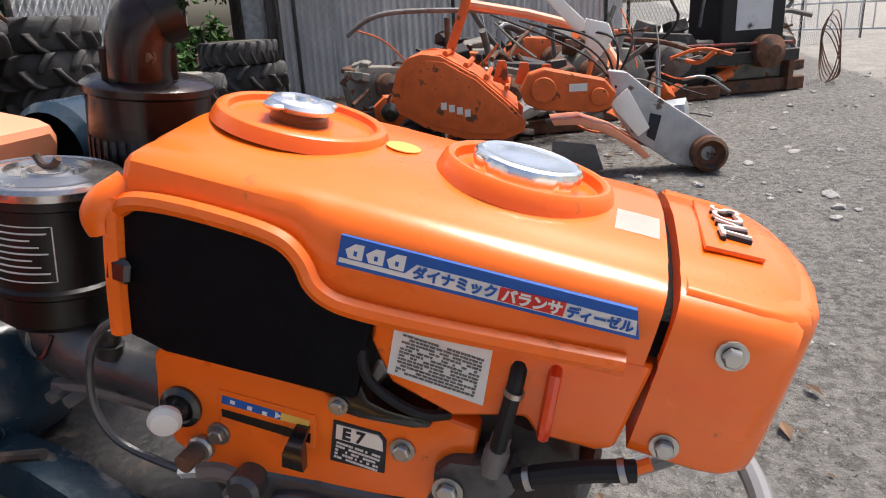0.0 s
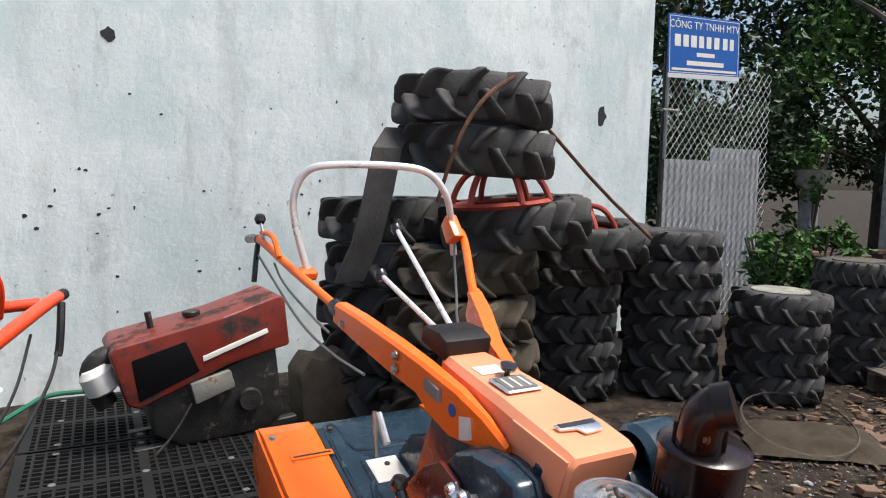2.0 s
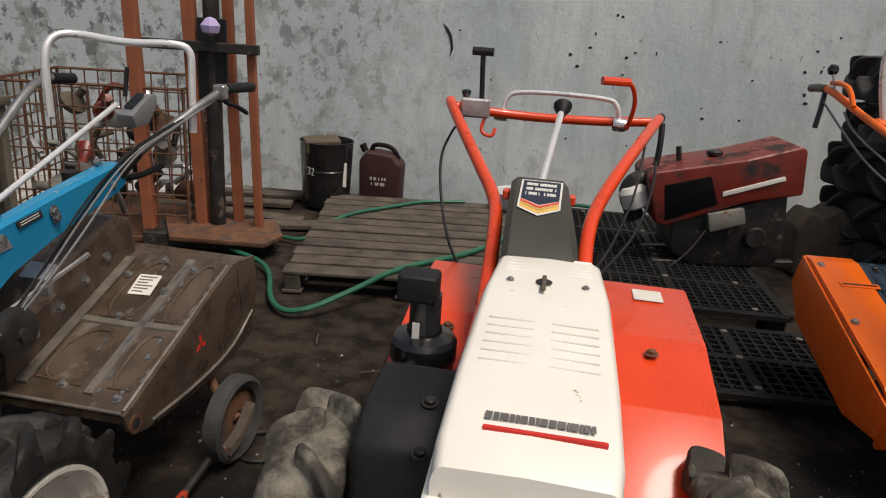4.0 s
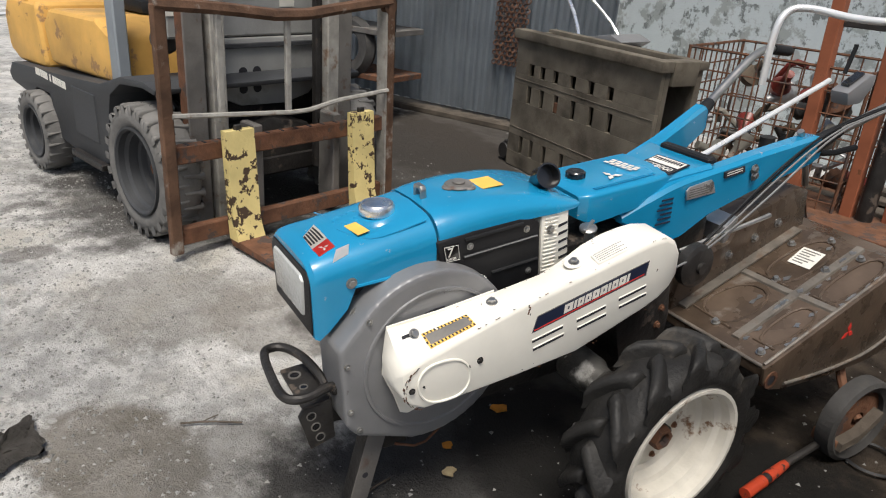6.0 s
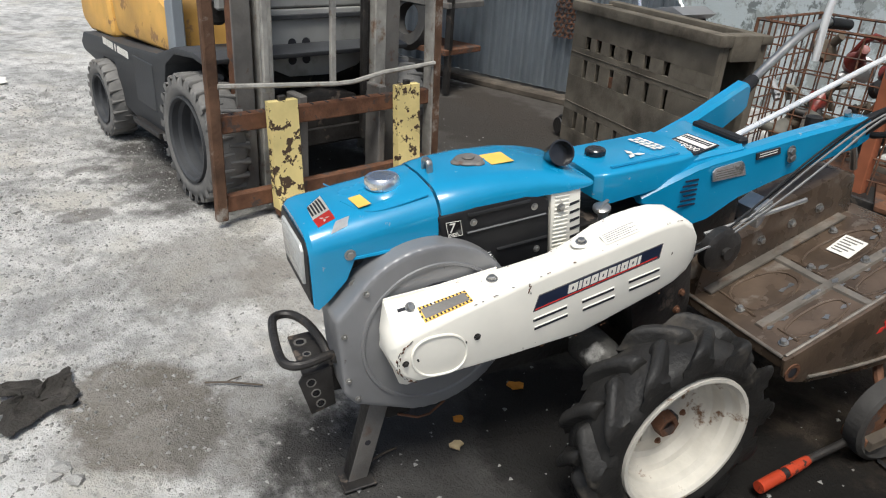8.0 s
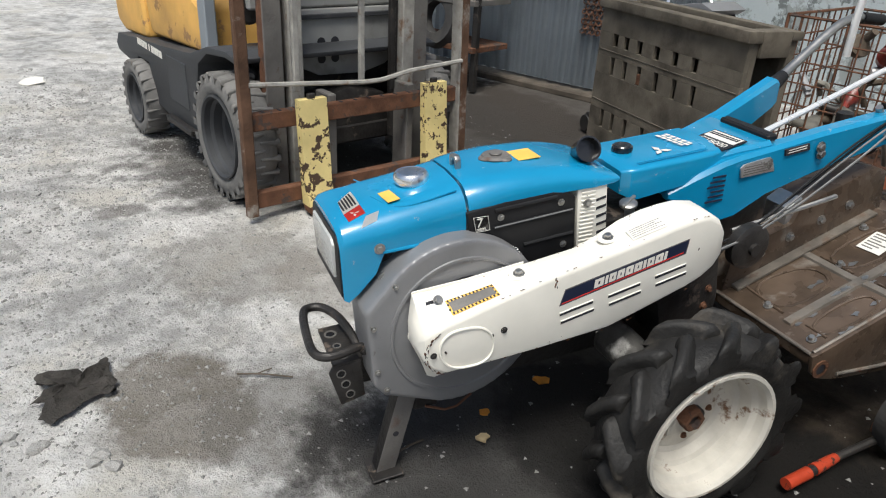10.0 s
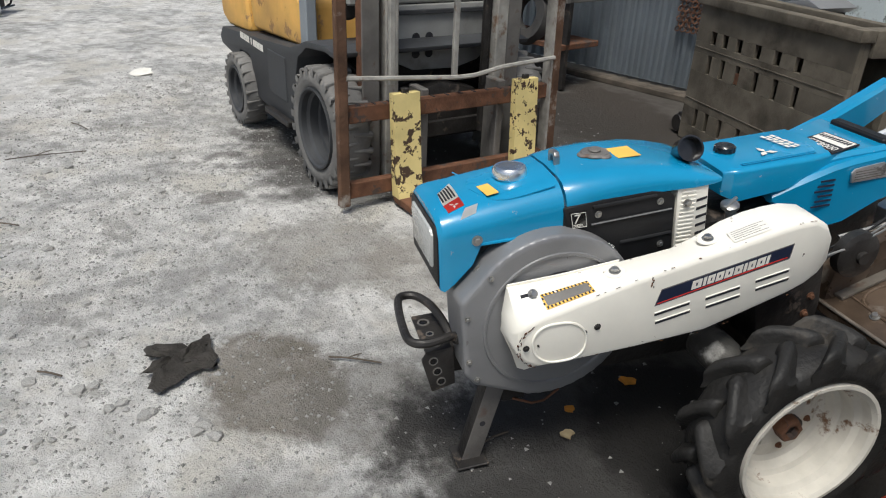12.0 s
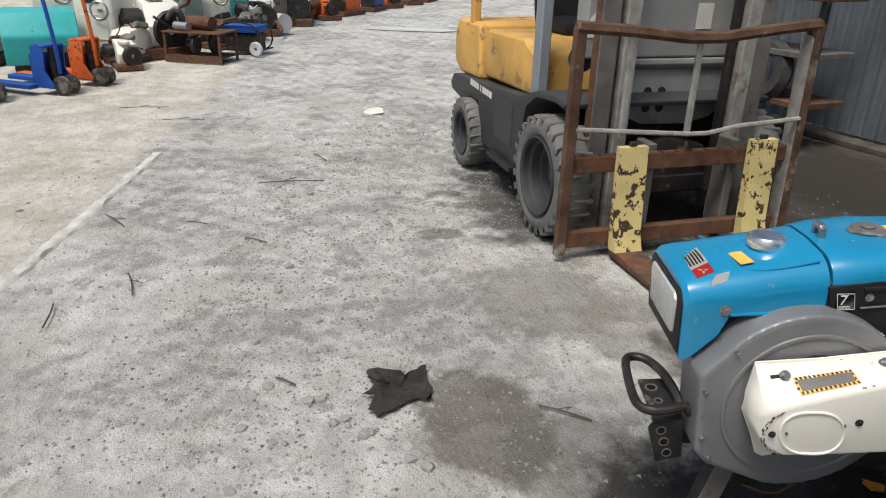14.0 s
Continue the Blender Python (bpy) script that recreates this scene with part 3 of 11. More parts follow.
def tyre_mesh(name, R, r, w, lugs, lug_h, material, n=40, lean=0.35, fat=0.30):
    """A farm tyre round the y axis: carcass with sidewalls, and slanting bars meeting in a chevron."""
    h = w / 2
    Rc = R - lug_h
    prof = [(r, -h * 0.72), (r + 0.012, -h * 0.85), (r + (Rc - r) * 0.45, -h * 1.07), (r + (Rc - r) * 0.8, -h * 0.97), (Rc - 0.006, -h * 0.8), (Rc, -h * 0.4), (Rc + 0.004, 0),
            (Rc, h * 0.4), (Rc - 0.006, h * 0.8), (r + (Rc - r) * 0.8, h * 0.97), (r + (Rc - r) * 0.45, h * 1.07), (r + 0.012, h * 0.85), (r, h * 0.72), (r + 0.02, h * 0.55), (Rc - 0.025, h * 0.7), (Rc - 0.025, -h * 0.7), (r + 0.02, -h * 0.55)]
    bm = lathe(prof, n, closed=True)
    b = bmesh.new()
    for k in range(lugs * 2):
        s = 1 if k % 2 else -1
        a0 = 2 * math.pi * k / (lugs * 2)
        rows = []
        for u, hh in ((-0.12, 0.80), (0.0, 0.95), (0.22, 1.0), (0.48, 1.0), (0.72, 0.99), (0.90, 0.93), (0.99, 0.72), (1.035, 0.30), (1.03, -0.35)):
            a = a0 + lean * max(u, 0) ** 1.25 * 2 * math.pi / lugs * 1.5
            t = (fat + 0.06 * u) * 0.82 * 2 * math.pi / lugs / 2
            y = s * h * u
            top = Rc + lug_h * hh if hh > 0 else Rc - (Rc - r) * 0.3
            base = Rc - 0.014 if hh > 0.6 else top - lug_h * 0.5
            hump = ((-1.7, 0.0), (-1.12, 0.30), (-0.86, 0.74), (-0.50, 0.98), (0.0, 1.02), (0.45, 0.98), (0.80, 0.74), (1.05, 0.30), (1.7, 0.0))
            rows.append([((base + (top - base) * f) * math.sin(a + t * e), y, (base + (top - base) * f) * math.cos(a + t * e)) for e, f in hump])
        vs = [[b.verts.new(p) for p in row] for row in rows]
        for p, q in zip(vs, vs[1:]):
            for j in range(8):
                b.faces.new((p[j], p[j + 1], q[j + 1], q[j]))
        b.faces.new(vs[0])
        b.faces.new(vs[-1])
    bm.transform(pose(0, 0, 0, 90, 0, 0))
    merge(bm, b)
    return finish(name, bm, material, 75)


# ---- large structure ----
def rise(x, y):
    return 0.012 * noise.noise((x * 0.9, y * 0.9, 0)) + 0.006 * noise.noise((x * 3.1, y * 3.1, 4))


def build_ground():
    def steps(lo, hi, fine_lo, fine_hi, fine):
        out, v = [fine_lo], fine_lo
        while v > lo:
            v -= max(fine, (fine_lo - v) * 0.35 + fine)
            out.insert(0, max(v, lo))
        v = fine_lo
        while v < fine_hi:
            v += fine
            out.append(v)
        while v < hi:
            v += max(fine, (v - fine_hi) * 0.35 + fine)
            out.append(min(v, hi))
        return out

    xs, ys = steps(-400, 400, -6, 7.5, 0.07), steps(-400, 400, -2.2, 6.2, 0.07)
    verts, faces = [], []
    for y in ys:
        for x in xs:
            fade = min(1, max(0, min(x + 6, 7.5 - x, y + 2.2, 6.2 - y)))
            verts.append((x, y, rise(x, y) * fade - 0.012))
    w = len(xs)
    for j in range(len(ys) - 1):
        for i in range(w - 1):
            faces.append((j * w + i, j * w + i + 1, j * w + w + i + 1, j * w + w + i))
    me = bpy.data.meshes.new("ground")
    me.from_pydata(verts, [], faces)
    for p in me.polygons:
        p.use_smooth = True
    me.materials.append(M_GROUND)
    tagged(new("ground", me), "worn grey concrete yard with gravel, oil stains, dark earth and shade painted under machines and by the fence", "ground", kind="structure")


build_ground()
wall = solid("wall_north", box(-9.0, 6.95, 6.25, 6.45, -0.05, 4.6, 0.01), M_PLASTER, None, "pale lime-washed plaster wall with mould, streaks and specks", "wall", kind="structure")


def wall_mark(name, x, z, w, h, depth=0.004, seed=1):
    rnd = random.Random(seed)
    pts = [(x + w / 2 * math.cos(a) * rnd.uniform(0.6, 1.1), z + h / 2 * math.sin(a) * rnd.uniform(0.7, 1.1)) for a in (2 * math.pi * k / 11 for k in range(11))]
    part(name, prism(pts, 6.25 - depth, 6.249, 0, seg=1), M_INK, wall, smooth=0)


wall_mark("chipped_hole", 6.23, 2.32, 0.13, 0.24, 0.003, 2)
wall_mark("dark_spot", 1.53, 2.61, 0.11, 0.11, 0.003, 3)
rnd = random.Random(5)
for k in range(46):
    x, z = rnd.choice([(1.9, 1.0), (2.6, 1.3), (0.8, 1.5), (3.2, 1.0)])
    wall_mark("pock_mark", x + rnd.gauss(0, 0.6), max(0.3, z + rnd.gauss(0, 0.4)), rnd.uniform(0.015, 0.045), rnd.uniform(0.012, 0.035), 0.003, k)
part("curved_scrape", prism([(-0.10, 1.50), (-0.05, 1.46), (-0.015, 1.40), (0.0, 1.30), (-0.03, 1.22), (-0.02, 1.31), (-0.04, 1.39), (-0.07, 1.44)], 6.247, 6.249, 0, seg=1), M_INK, wall, smooth=0)


# ---- wheels shared by the tillers ----
def wheel(parent, at, tyre_data, R_rim, w, rim_mat, out=1, name="wheel"):
    """tyre, rim dish and hub on an axle along y; out: the side on which the dish shows."""
    wh = part(name, disc(0.034, w * 0.5, 16, 0.004, m=side_y(at[0], at[1] - out * w * 0.17, at[2], -out)), M_DARKM, parent)
    ty = new("tyre", tyre_data)
    ty.parent = wh
    ty.location = at
    s = out
    prof = [(R_rim + 0.018, s * w * 0.44), (R_rim + 0.016, s * w * 0.52), (R_rim + 0.006, s * w * 0.52), (R_rim - 0.004, s * w * 0.46), (R_rim - 0.007, s * w * 0.30), (R_rim - 0.022, s * w * 0.22), (R_rim - 0.026, -s * w * 0.02), (R_rim - 0.040, -s * w * 0.07), (R_rim - 0.050, -s * w * 0.22), (R_rim * 0.66, -s * w * 0.27), (R_rim * 0.5, -s * w * 0.22),
            (0.05, -s * w * 0.20), (0.05, -s * w * 0.24), (R_rim * 0.55, -s * w * 0.30), (R_rim - 0.01, -s * w * 0.36), (R_rim + 0.012, -s * w * 0.46)]
    part("rim", lathe(prof, 40, m=pose(*at, -90, 0, 0)), rim_mat, wh)
    hub = lathe([(0.020, 0.0), (0.022, 0.024), (0.034, 0.024), (0.037, 0.018), (0.037, 0.0)], 6, m=side_y(at[0], at[1] - s * w * 0.20, at[2], s) @ Matrix.Diagonal((1, 1, 1.8, 1)))
    part("hub", hub, M_RUST, wh, "rusted hexagonal hub")
    part("hub_plate", prism([(0.085 * math.cos(a), 0.085 * math.sin(a)) for a in (math.pi / 4 + math.pi / 2 * k for k in range(4))], 0, 0.008, 0.003, axis="z", m=side_y(at[0], at[1] - s * w * 0.195, at[2], s)), rim_mat, wh)
    for k in range(4):
        a = 2 * math.pi * k / 4
        part("wheel_nut", bolt(0.007, 0.008, None, Matrix.Translation((at[0] + 0.075 * math.cos(a), at[1] - s * w * 0.15, at[2] + 0.075 * math.sin(a))) @ pose(0, 0, 0, -90 * s, 0, 0)), M_RUST, wh)
    return wh


T_BLUE = tyre_mesh("tyre", 0.316, 0.192, 0.170, 12, 0.034, M_RUBBER, 48, 0.42, 0.44)
T_MUD = tyre_mesh("tyre", 0.30, 0.165, 0.17, 8, 0.055, M_RUBBER)


# ---- blue power tiller ----
def blue_tiller():
    t = thing("power_tiller", pose(-1.338, 1.231, 0, 0, 4, -98), "blue two-wheel power tiller with ivory belt guard and brown rotary cover", "power tiller")
    # front shell with lamp opening
    s = [shell_section(x, w, zb, zs, zt, 6, f) for x, w, zb, zs, zt, f in (
        (0.165, 0.152, 0.766, 0.835, 0.903, 0.45), (0.30, 0.152, 0.770, 0.822, 0.882, 0.5), (0.395, 0.151, 0.770, 0.808, 0.870, 0.55), (0.42, 0.151, 0.715, 0.805, 0.866, 0.55), (0.47, 0.150, 0.665, 0.80, 0.860, 0.6), (0.497, 0.149, 0.645, 0.796, 0.853, 0.6), (0.508, 0.143, 0.650, 0.785, 0.842, 0.6))]
    skin = BVHTree.FromBMesh(loft(s))
    hood = part("front_hood", loft(s), M_BLUE, t)
    # lamp: dark frame, lens
    part("lamp_frame", prism([(-0.135, 0.655), (0.135, 0.655), (0.138, 0.80), (0.12, 0.828), (-0.12, 0.828), (-0.138, 0.80)], 0.50, 0.512, 0.004, axis="x"), M_PLASTIC, hood)
    lens = prism([(-0.100, 0.695), (0.095, 0.695), (0.105, 0.795), (0.09, 0.81), (-0.10, 0.81), (-0.110, 0.79)], 0.505, 0.520, 0.008, axis="x")
    part("headlamp", lens, M_GLASS, hood, "rectangular clear headlamp lens")
    s = [shell_section(x, w, zb, zs, zt, 6, f) for x, w, zb, zs, zt, f in (
        (-0.312, 0.150, 0.850, 0.856, 0.862, 0.75), (-0.285, 0.157, 0.848, 0.856, 0.872, 0.72), (-0.22, 0.159, 0.846, 0.860, 0.892, 0.66), (-0.14, 0.159, 0.848, 0.866, 0.908, 0.6), (0.0, 0.159, 0.848, 0.868, 0.916, 0.56), (0.09, 0.158, 0.842, 0.860, 0.912, 0.56), (0.135, 0.155, 0.80, 0.845, 0.908, 0.54), (0.158, 0.153, 0.768, 0.836, 0.904, 0.52))]
    rear = part("rear_hood", loft(s), M_BLUE, t)
    part("hood_seam", prism([(-0.154, 0.766), (-0.154, 0.836), (-0.07, 0.9), (0.07, 0.9), (0.154, 0.836), (0.154, 0.766)], 0.156, 0.167, 0, axis="x", seg=1), M_BLACK, t)
    part("fuel_cap", lathe([(0.044, 0), (0.048, 0.005), (0.048, 0.022), (0.043, 0.030), (0.038, 0.028), (0.034, 0.031), (0, 0.032)], 36, m=pose(0.262, 0.0, 0.886)), M_CHROME, hood, "chrome fuel filler cap")
    neck = lathe([(0.043, 0), (0.046, 0.008), (0.035, 0.012), (0.0, 0.012)], 24, m=pose(0.008, 0, 0.905))
    part("radiator_cap_neck", neck, M_BLACK, rear)
    cap = bmesh.new()
    for k in range(3):
        a = 2 * math.pi * k / 3
        disc(0.022, 0.010, 14, 0.004, cap, pose(0.008 + 0.03 * math.cos(a), 0.03 * math.sin(a), 0.914))
    disc(0.042, 0.012, 24, 0.005, cap, pose(0.008, 0, 0.915))
    disc(0.018, 0.006, 16, 0.002, cap, pose(0.008, 0, 0.927))
    part("radiator_cap", cap, M_GREYIRON, rear, "dull grey radiator cap")
    part("lifting_eye", prism([(-0.024, 0.885), (-0.023, 0.935), (-0.016, 0.945), (0.016, 0.945), (0.023, 0.935), (0.024, 0.885), (0.013, 0.885), (0.012, 0.926), (0.008, 0.932), (-0.008, 0.932), (-0.012, 0.926), (-0.013, 0.885)], 0.124, 0.140, 0.003, axis="x"), M_STEEL, rear, "bright bent steel lifting eye")
    ex = lathe([(0.034, 0), (0.036, 0.05), (0.038, 0.055), (0.033, 0.055), (0.030, 0.02), (0, 0.02)], 20, m=pose(-0.255, 0.035, 0.905, -62, 0, -12))
    tube([(-0.262, 0.02, 0.82), (-0.260, 0.022, 0.88), (-0.256, 0.035, 0.905)], 0.033, 14, 1, ex)
    part("intake_elbow", ex, M_BLACK, rear, "black bent intake pipe")
    # stickers
    part("warning_label", box(-0.017, 0.017, -0.045, 0.04, 0, 0.0012, 0, m=pose(0.345, 0.052, 0.8800, 3, 7.2, 4)), M_YLAB, hood)
    part("warning_label", prism([(-0.10, -0.02), (-0.03, -0.02), (-0.03, 0.06), (-0.10, 0.06)], 0, 0.001, 0, axis="z", m=pose(-0.01, -0.01, 0.9165, 0, 0, 0)), M_YLAB, rear)
    lab = decal("data_label", ((0.470, 0.002), (0.421, -0.050), (0.423, 0.046), (0.474, 0.074)), skin, M_PAPER, hood, label="torn printed label")
    for k in range(5):
        u = 0.429 + k * 0.009
        decal("label_line", ((u, -0.036 + k * 0.009), (u + 0.0055, -0.032 + k * 0.009), (u + 0.0055, 0.042 + k * 0.004), (u, 0.040 + k * 0.004)), skin, M_INK, lab, 0.0011)
    em = decal("red_emblem_label", ((0.474, 0.0745), (0.423, 0.0465), (0.4225, 0.096), (0.471, 0.112)), skin, M_RLAB, hood)
    for k in range(3):
        a = math.pi + 0.3 + 2 * math.pi * k / 3
        decal("emblem_mark", tuple((0.447 + r * math.cos(a + d), 0.084 + r * math.sin(a + d)) for r, d in ((0.001, 0), (0.008, -0.5), (0.015, 0), (0.008, 0.5))), skin, M_PAPER, em, 0.0011, n=2)
    decal("scraped_patch", ((0.446, 0.134), (0.424, 0.106), (0.388, 0.103), (0.402, 0.128)), skin, M_PANEL, hood)
    part("bonnet_crease", tube([(0.418, -0.135, 0.840), (0.412, -0.06, 0.866), (0.410, 0.06, 0.866), (0.404, 0.135, 0.842)], 0.0022, 5, 2), M_BLUE, hood)
    part("bonnet_line", tube([(0.385, -0.14, 0.862), (0.378, -0.07, 0.8735), (0.372, 0.09, 0.871), (0.366, 0.140, 0.840)], 0.0022, 5, 1), M_BLUE, hood)
    part("bonnet_line", tube([(0.385, 0.02, 0.874), (0.355, 0.105, 0.872), (0.30, 0.118, 0.872), (0.18, 0.118, 0.893)], 0.0025, 5, 2), M_BLUE, hood)
    for x, z in ((0.407, 0.785), (0.401, 0.699)):
        part("hood_screw", bolt(0.010, 0.008, m=side_y(x, 0.151, z, 1)), M_STEEL, hood)
    part("hood_crease", tube([(0.40, 0.150, 0.772), (0.30, 0.1535, 0.774), (0.17, 0.1535, 0.772)], 0.005, 6, 1), M_BLUE, hood)
    # grille on the engine side
    g = part("grille_frame", prism([(0.170, 0.842), (0.160, 0.783), (0.130, 0.762), (0.06, 0.732), (0.016, 0.705), (-0.014, 0.655), (-0.05, 0.64), (-0.172, 0.645), (-0.163, 0.83), (-0.145, 0.845), (-0.09, 0.856), (0.06, 0.853)], 0.10, 0.162, 0.008), M_PLASTIC, t, "black plastic grille with mesh and bars")
    mesh = part("grille_mesh", prism([(0.085, 0.835), (0.088, 0.775), (0.01, 0.690), (-0.03, 0.66), (-0.15, 0.66), (-0.145, 0.828)], 0.150, 0.1585, 0.002), M_INK, g)
    lines, inside = bmesh.new(), lambda x, z: -0.146 < x < 0.086 and z < 0.832 and z > max(0.664, 0.690 + (x - 0.01) * 1.09)
    for k in range(-12, 34):
        for s in (1, -1):
            run = [(x, z) for x, z in ((0.086 - 0.004 * j, 0.66 + 0.011 * k + s * (0.004 * j - 0.115) * 0.55) for j in range(59)) if inside(x, z)]
            if len(run) > 1:
                tube([(run[0][0], 0.1596, run[0][1]), (run[-1][0], 0.1596, run[-1][1])], 0.0016, 3, 0, lines)
    part("woven_wire", lines, M_ALU, mesh)
    for a, c in (((0.092, 0.784), (-0.152, 0.794)), ((-0.002, 0.716), (-0.158, 0.722)), ((0.088, 0.835), (-0.10, 0.842))):
        part("grille_bar", tube([(a[0], 0.163, a[1]), (c[0], 0.163, c[1])], 0.0055, 8, 0), M_PLASTIC, g)
    part("bar_highlight", tube([(0.09, 0.1675, 0.787), (-0.15, 0.1675, 0.797)], 0.0022, 6, 0), M_GREYP, g)
    for x, z in ((0.07, 0.812), (-0.115, 0.822), (-0.13, 0.69)):
        part("grille_screw", bolt(0.007, 0.006, m=side_y(x, 0.162, z, 1)), M_STEEL, g)
    plate = part("number_plate", prism([(0.156, 0.831), (0.147, 0.780), (0.100, 0.780), (0.106, 0.830)], 0.160, 0.166, 0.005), M_BLACK, g)
    rim = [(0.152, 0.1665, 0.827), (0.144, 0.1665, 0.784), (0.104, 0.1665, 0.784), (0.110, 0.1665, 0.826)]
    part("plate_border", tube(rim + rim[:1], 0.0009, 4, 0), M_PAPER, plate)
    letters("7", 0.038, M_PAPER, pose(0.1435, 0.1665, 0.797, 90, 0, 180), plate)
    letters("DIESEL", 0.0098, M_PAPER, pose(0.143, 0.1665, 0.787, 90, 0, 180), plate)
    fin = part("louvred_side_panel", prism([(-0.172, 0.846), (-0.182, 0.655), (-0.284, 0.665), (-0.270, 0.848)], 0.08, 0.153, 0.006), M_CREAM, t)
    for k in range(6):
        part("louvre", prism([(-0.236 - k * 0.0025, 0.806 - k * 0.026), (-0.268 - k * 0.0025, 0.812 - k * 0.026), (-0.268 - k * 0.0025, 0.805 - k * 0.026), (-0.236 - k * 0.0025, 0.798 - k * 0.026)], 0.150, 0.1545, 0), M_INK, fin)
    for k in range(14):
        part("fin", box(-0.232, -0.186, 0.151, 0.156, 0.668 + k * 0.0125, 0.673 + k * 0.0125, 0.001), M_CREAM, fin)
    part("screw", bolt(0.009, 0.008, m=side_y(-0.205, 0.156, 0.80, 1)), M_STEEL, fin)
    # flywheel cover
    cx, cz, R = 0.213, 0.538, 0.256
    arc = [(cx + R * math.cos(radians(v)), cz + R * math.sin(radians(v))) for v in range(36, 292, 8)]
    fw = part("flywheel_cover", prism([(0.474, 0.638)] + arc + [(0.435, 0.362), (0.466, 0.405)], 0.06, 0.212, 0.026, seg=4), M_GREYP, t, "grey flywheel cover")
    part("pressed_rim", lathe([(0.213, -0.004), (0.210, 0.005), (0.203, 0.005), (0.198, -0.003)], 48, m=pose(cx - 0.01, 0.212, cz - 0.005, -90, 0, 0)), M_GREYP, fw)
    part("fan_opening", disc(0.125, 0.003, 30, 0.001, m=pose(0.195, 0.2115, 0.563, -90, 0, 0)), M_INK, fw)
    for x, z in ((0.455, 0.590), (0.452, 0.45), (0.43, 0.385), (0.39, 0.70)):
        part("cover_bolt", bolt(0.006, 0.007, m=side_y(x, 0.211, z, 1)), M_STEEL, fw)
    # belt guard: by x, the height of its back edge, its ridge and its lower edge, and how far it stands out
    st = ((0.366, 0.605, 0.575, 0.548, 0.285), (0.354, 0.68, 0.603, 0.520, 0.315), (0.335, 0.681, 0.617, 0.497, 0.324), (0.30, 0.679, 0.630, 0.479, 0.327), (0.20, 0.683, 0.656, 0.477, 0.328), (0.03, 0.697, 0.694, 0.479, 0.328),
          (-0.12, 0.711, 0.720, 0.485, 0.328), (-0.19, 0.735, 0.732, 0.488, 0.328), (-0.26, 0.768, 0.744, 0.506, 0.328), (-0.33, 0.787, 0.757, 0.525, 0.328), (-0.39, 0.794, 0.768, 0.542, 0.328), (-0.445, 0.796, 0.776, 0.557, 0.328),
          (-0.50, 0.785, 0.776, 0.577, 0.327), (-0.54, 0.760, 0.752, 0.602, 0.325), (-0.562, 0.725, 0.718, 0.630, 0.322), (-0.572, 0.69, 0.688, 0.658, 0.312))
    secs = []
    for x, T, r, B, Y in st:
        e = min(0.012, (r - B) * 0.3)
        secs.append([(x, 0.226, B - 0.004), (x, 0.226, T - 0.003), (x, 0.234, T), (x, Y - 0.026, r + (T - r) * 0.26 + 0.002), (x, Y - 0.008, r + 0.001), (x, Y - 0.001, r - e * 0.6), (x, Y, r - e * 1.4), (x, Y, B + e), (x, Y - 0.003, B + e * 0.35), (x, Y - 0.011, B)])
    guard = part("belt_guard", loft(secs), M_CREAM, t, "ivory painted belt guard with chipped edges", smooth=38)

    def on_top(x, v, lift=0.0015):
        """A place on the guard's upper face: v runs from its back edge to the ridge."""
        k = next(i for i in range(len(st) - 1) if st[i + 1][0] <= x)
        a, c = st[k], st[k + 1]
        u = (a[0] - x) / (a[0] - c[0])
        T, r, Y = (a[j] + (c[j] - a[j]) * u for j in (1, 2, 4))
        return Vector((x, 0.232 + v * (Y - 0.232), T + v * (r - T) + 0.0035 * math.sin(math.pi * min(1, v)) + lift))

    def patch(name, xs, v0, v1, material, parent, lift=0.0015, shear=0.0, label=""):
        b = bmesh.new()
        n = max(2, int(abs(xs[0] - xs[1]) / 0.012) + 1)
        rows = [[b.verts.new(on_top(xs[0] + (xs[1] - xs[0]) * i / n + shear * j / 3, v0 + (v1 - v0) * j / 3, lift)) for j in range(4)] for i in range(n + 1)]
        for p, q in zip(rows, rows[1:]):
            for j in range(3):
                b.faces.new((p[j], p[j + 1], q[j + 1], q[j]))
        return part(name, b, material, parent, label)

    flange = [(0.352, 0.684), (0.20, 0.688), (0.03, 0.701), (0.05, 0.47), (0.25, 0.404), (0.296, 0.396), (0.318, 0.408), (0.336, 0.468), (0.368, 0.547)]
    part("guard_flange", prism(flange, 0.222, 0.2265, 0.002, seg=1), M_CREAM, guard)
    pts = [(0.243 + 0.076 * math.cos(a) * abs(math.cos(a)) ** -0.25, 0.547 + 0.060 * math.sin(a) + 0.010 * math.cos(a)) for a in (2 * math.pi * (k + 0.5) / 32 for k in range(32))]
    loop = [(x, 0.3285, z) for x, z in pts]
    part("pressed_oval", tube(loop + loop[:2], 0.0035, 6, 1), M_CREAM, guard)
    r17 = random.Random(8)

    def chip(x, y, z, w, h, tilt=0.0):
        n = 7
        p = [(w * math.cos(b) * r17.uniform(0.5, 1.25), h * math.sin(b) * r17.uniform(0.5, 1.3)) for b in (2 * math.pi * j / n for j in range(n))]
        part("paint_chip", prism(p, -0.0006, 0.0006, 0, m=pose(x, y, z, 0, tilt, 0), seg=1), r17.choice((M_RUST, M_RUST, M_GREYIRON)), guard, smooth=0)

    for k in range(34):
        a = radians(r17.uniform(118, 250))
        chip(0.286 - 0.072 * math.cos(a) * r17.uniform(0.90, 1.05), 0.3275, 0.548 + 0.068 * math.sin(a) * r17.uniform(0.95, 1.04), r17.uniform(0.002, 0.007), r17.uniform(0.001, 0.003), math.degrees(a) + 90)
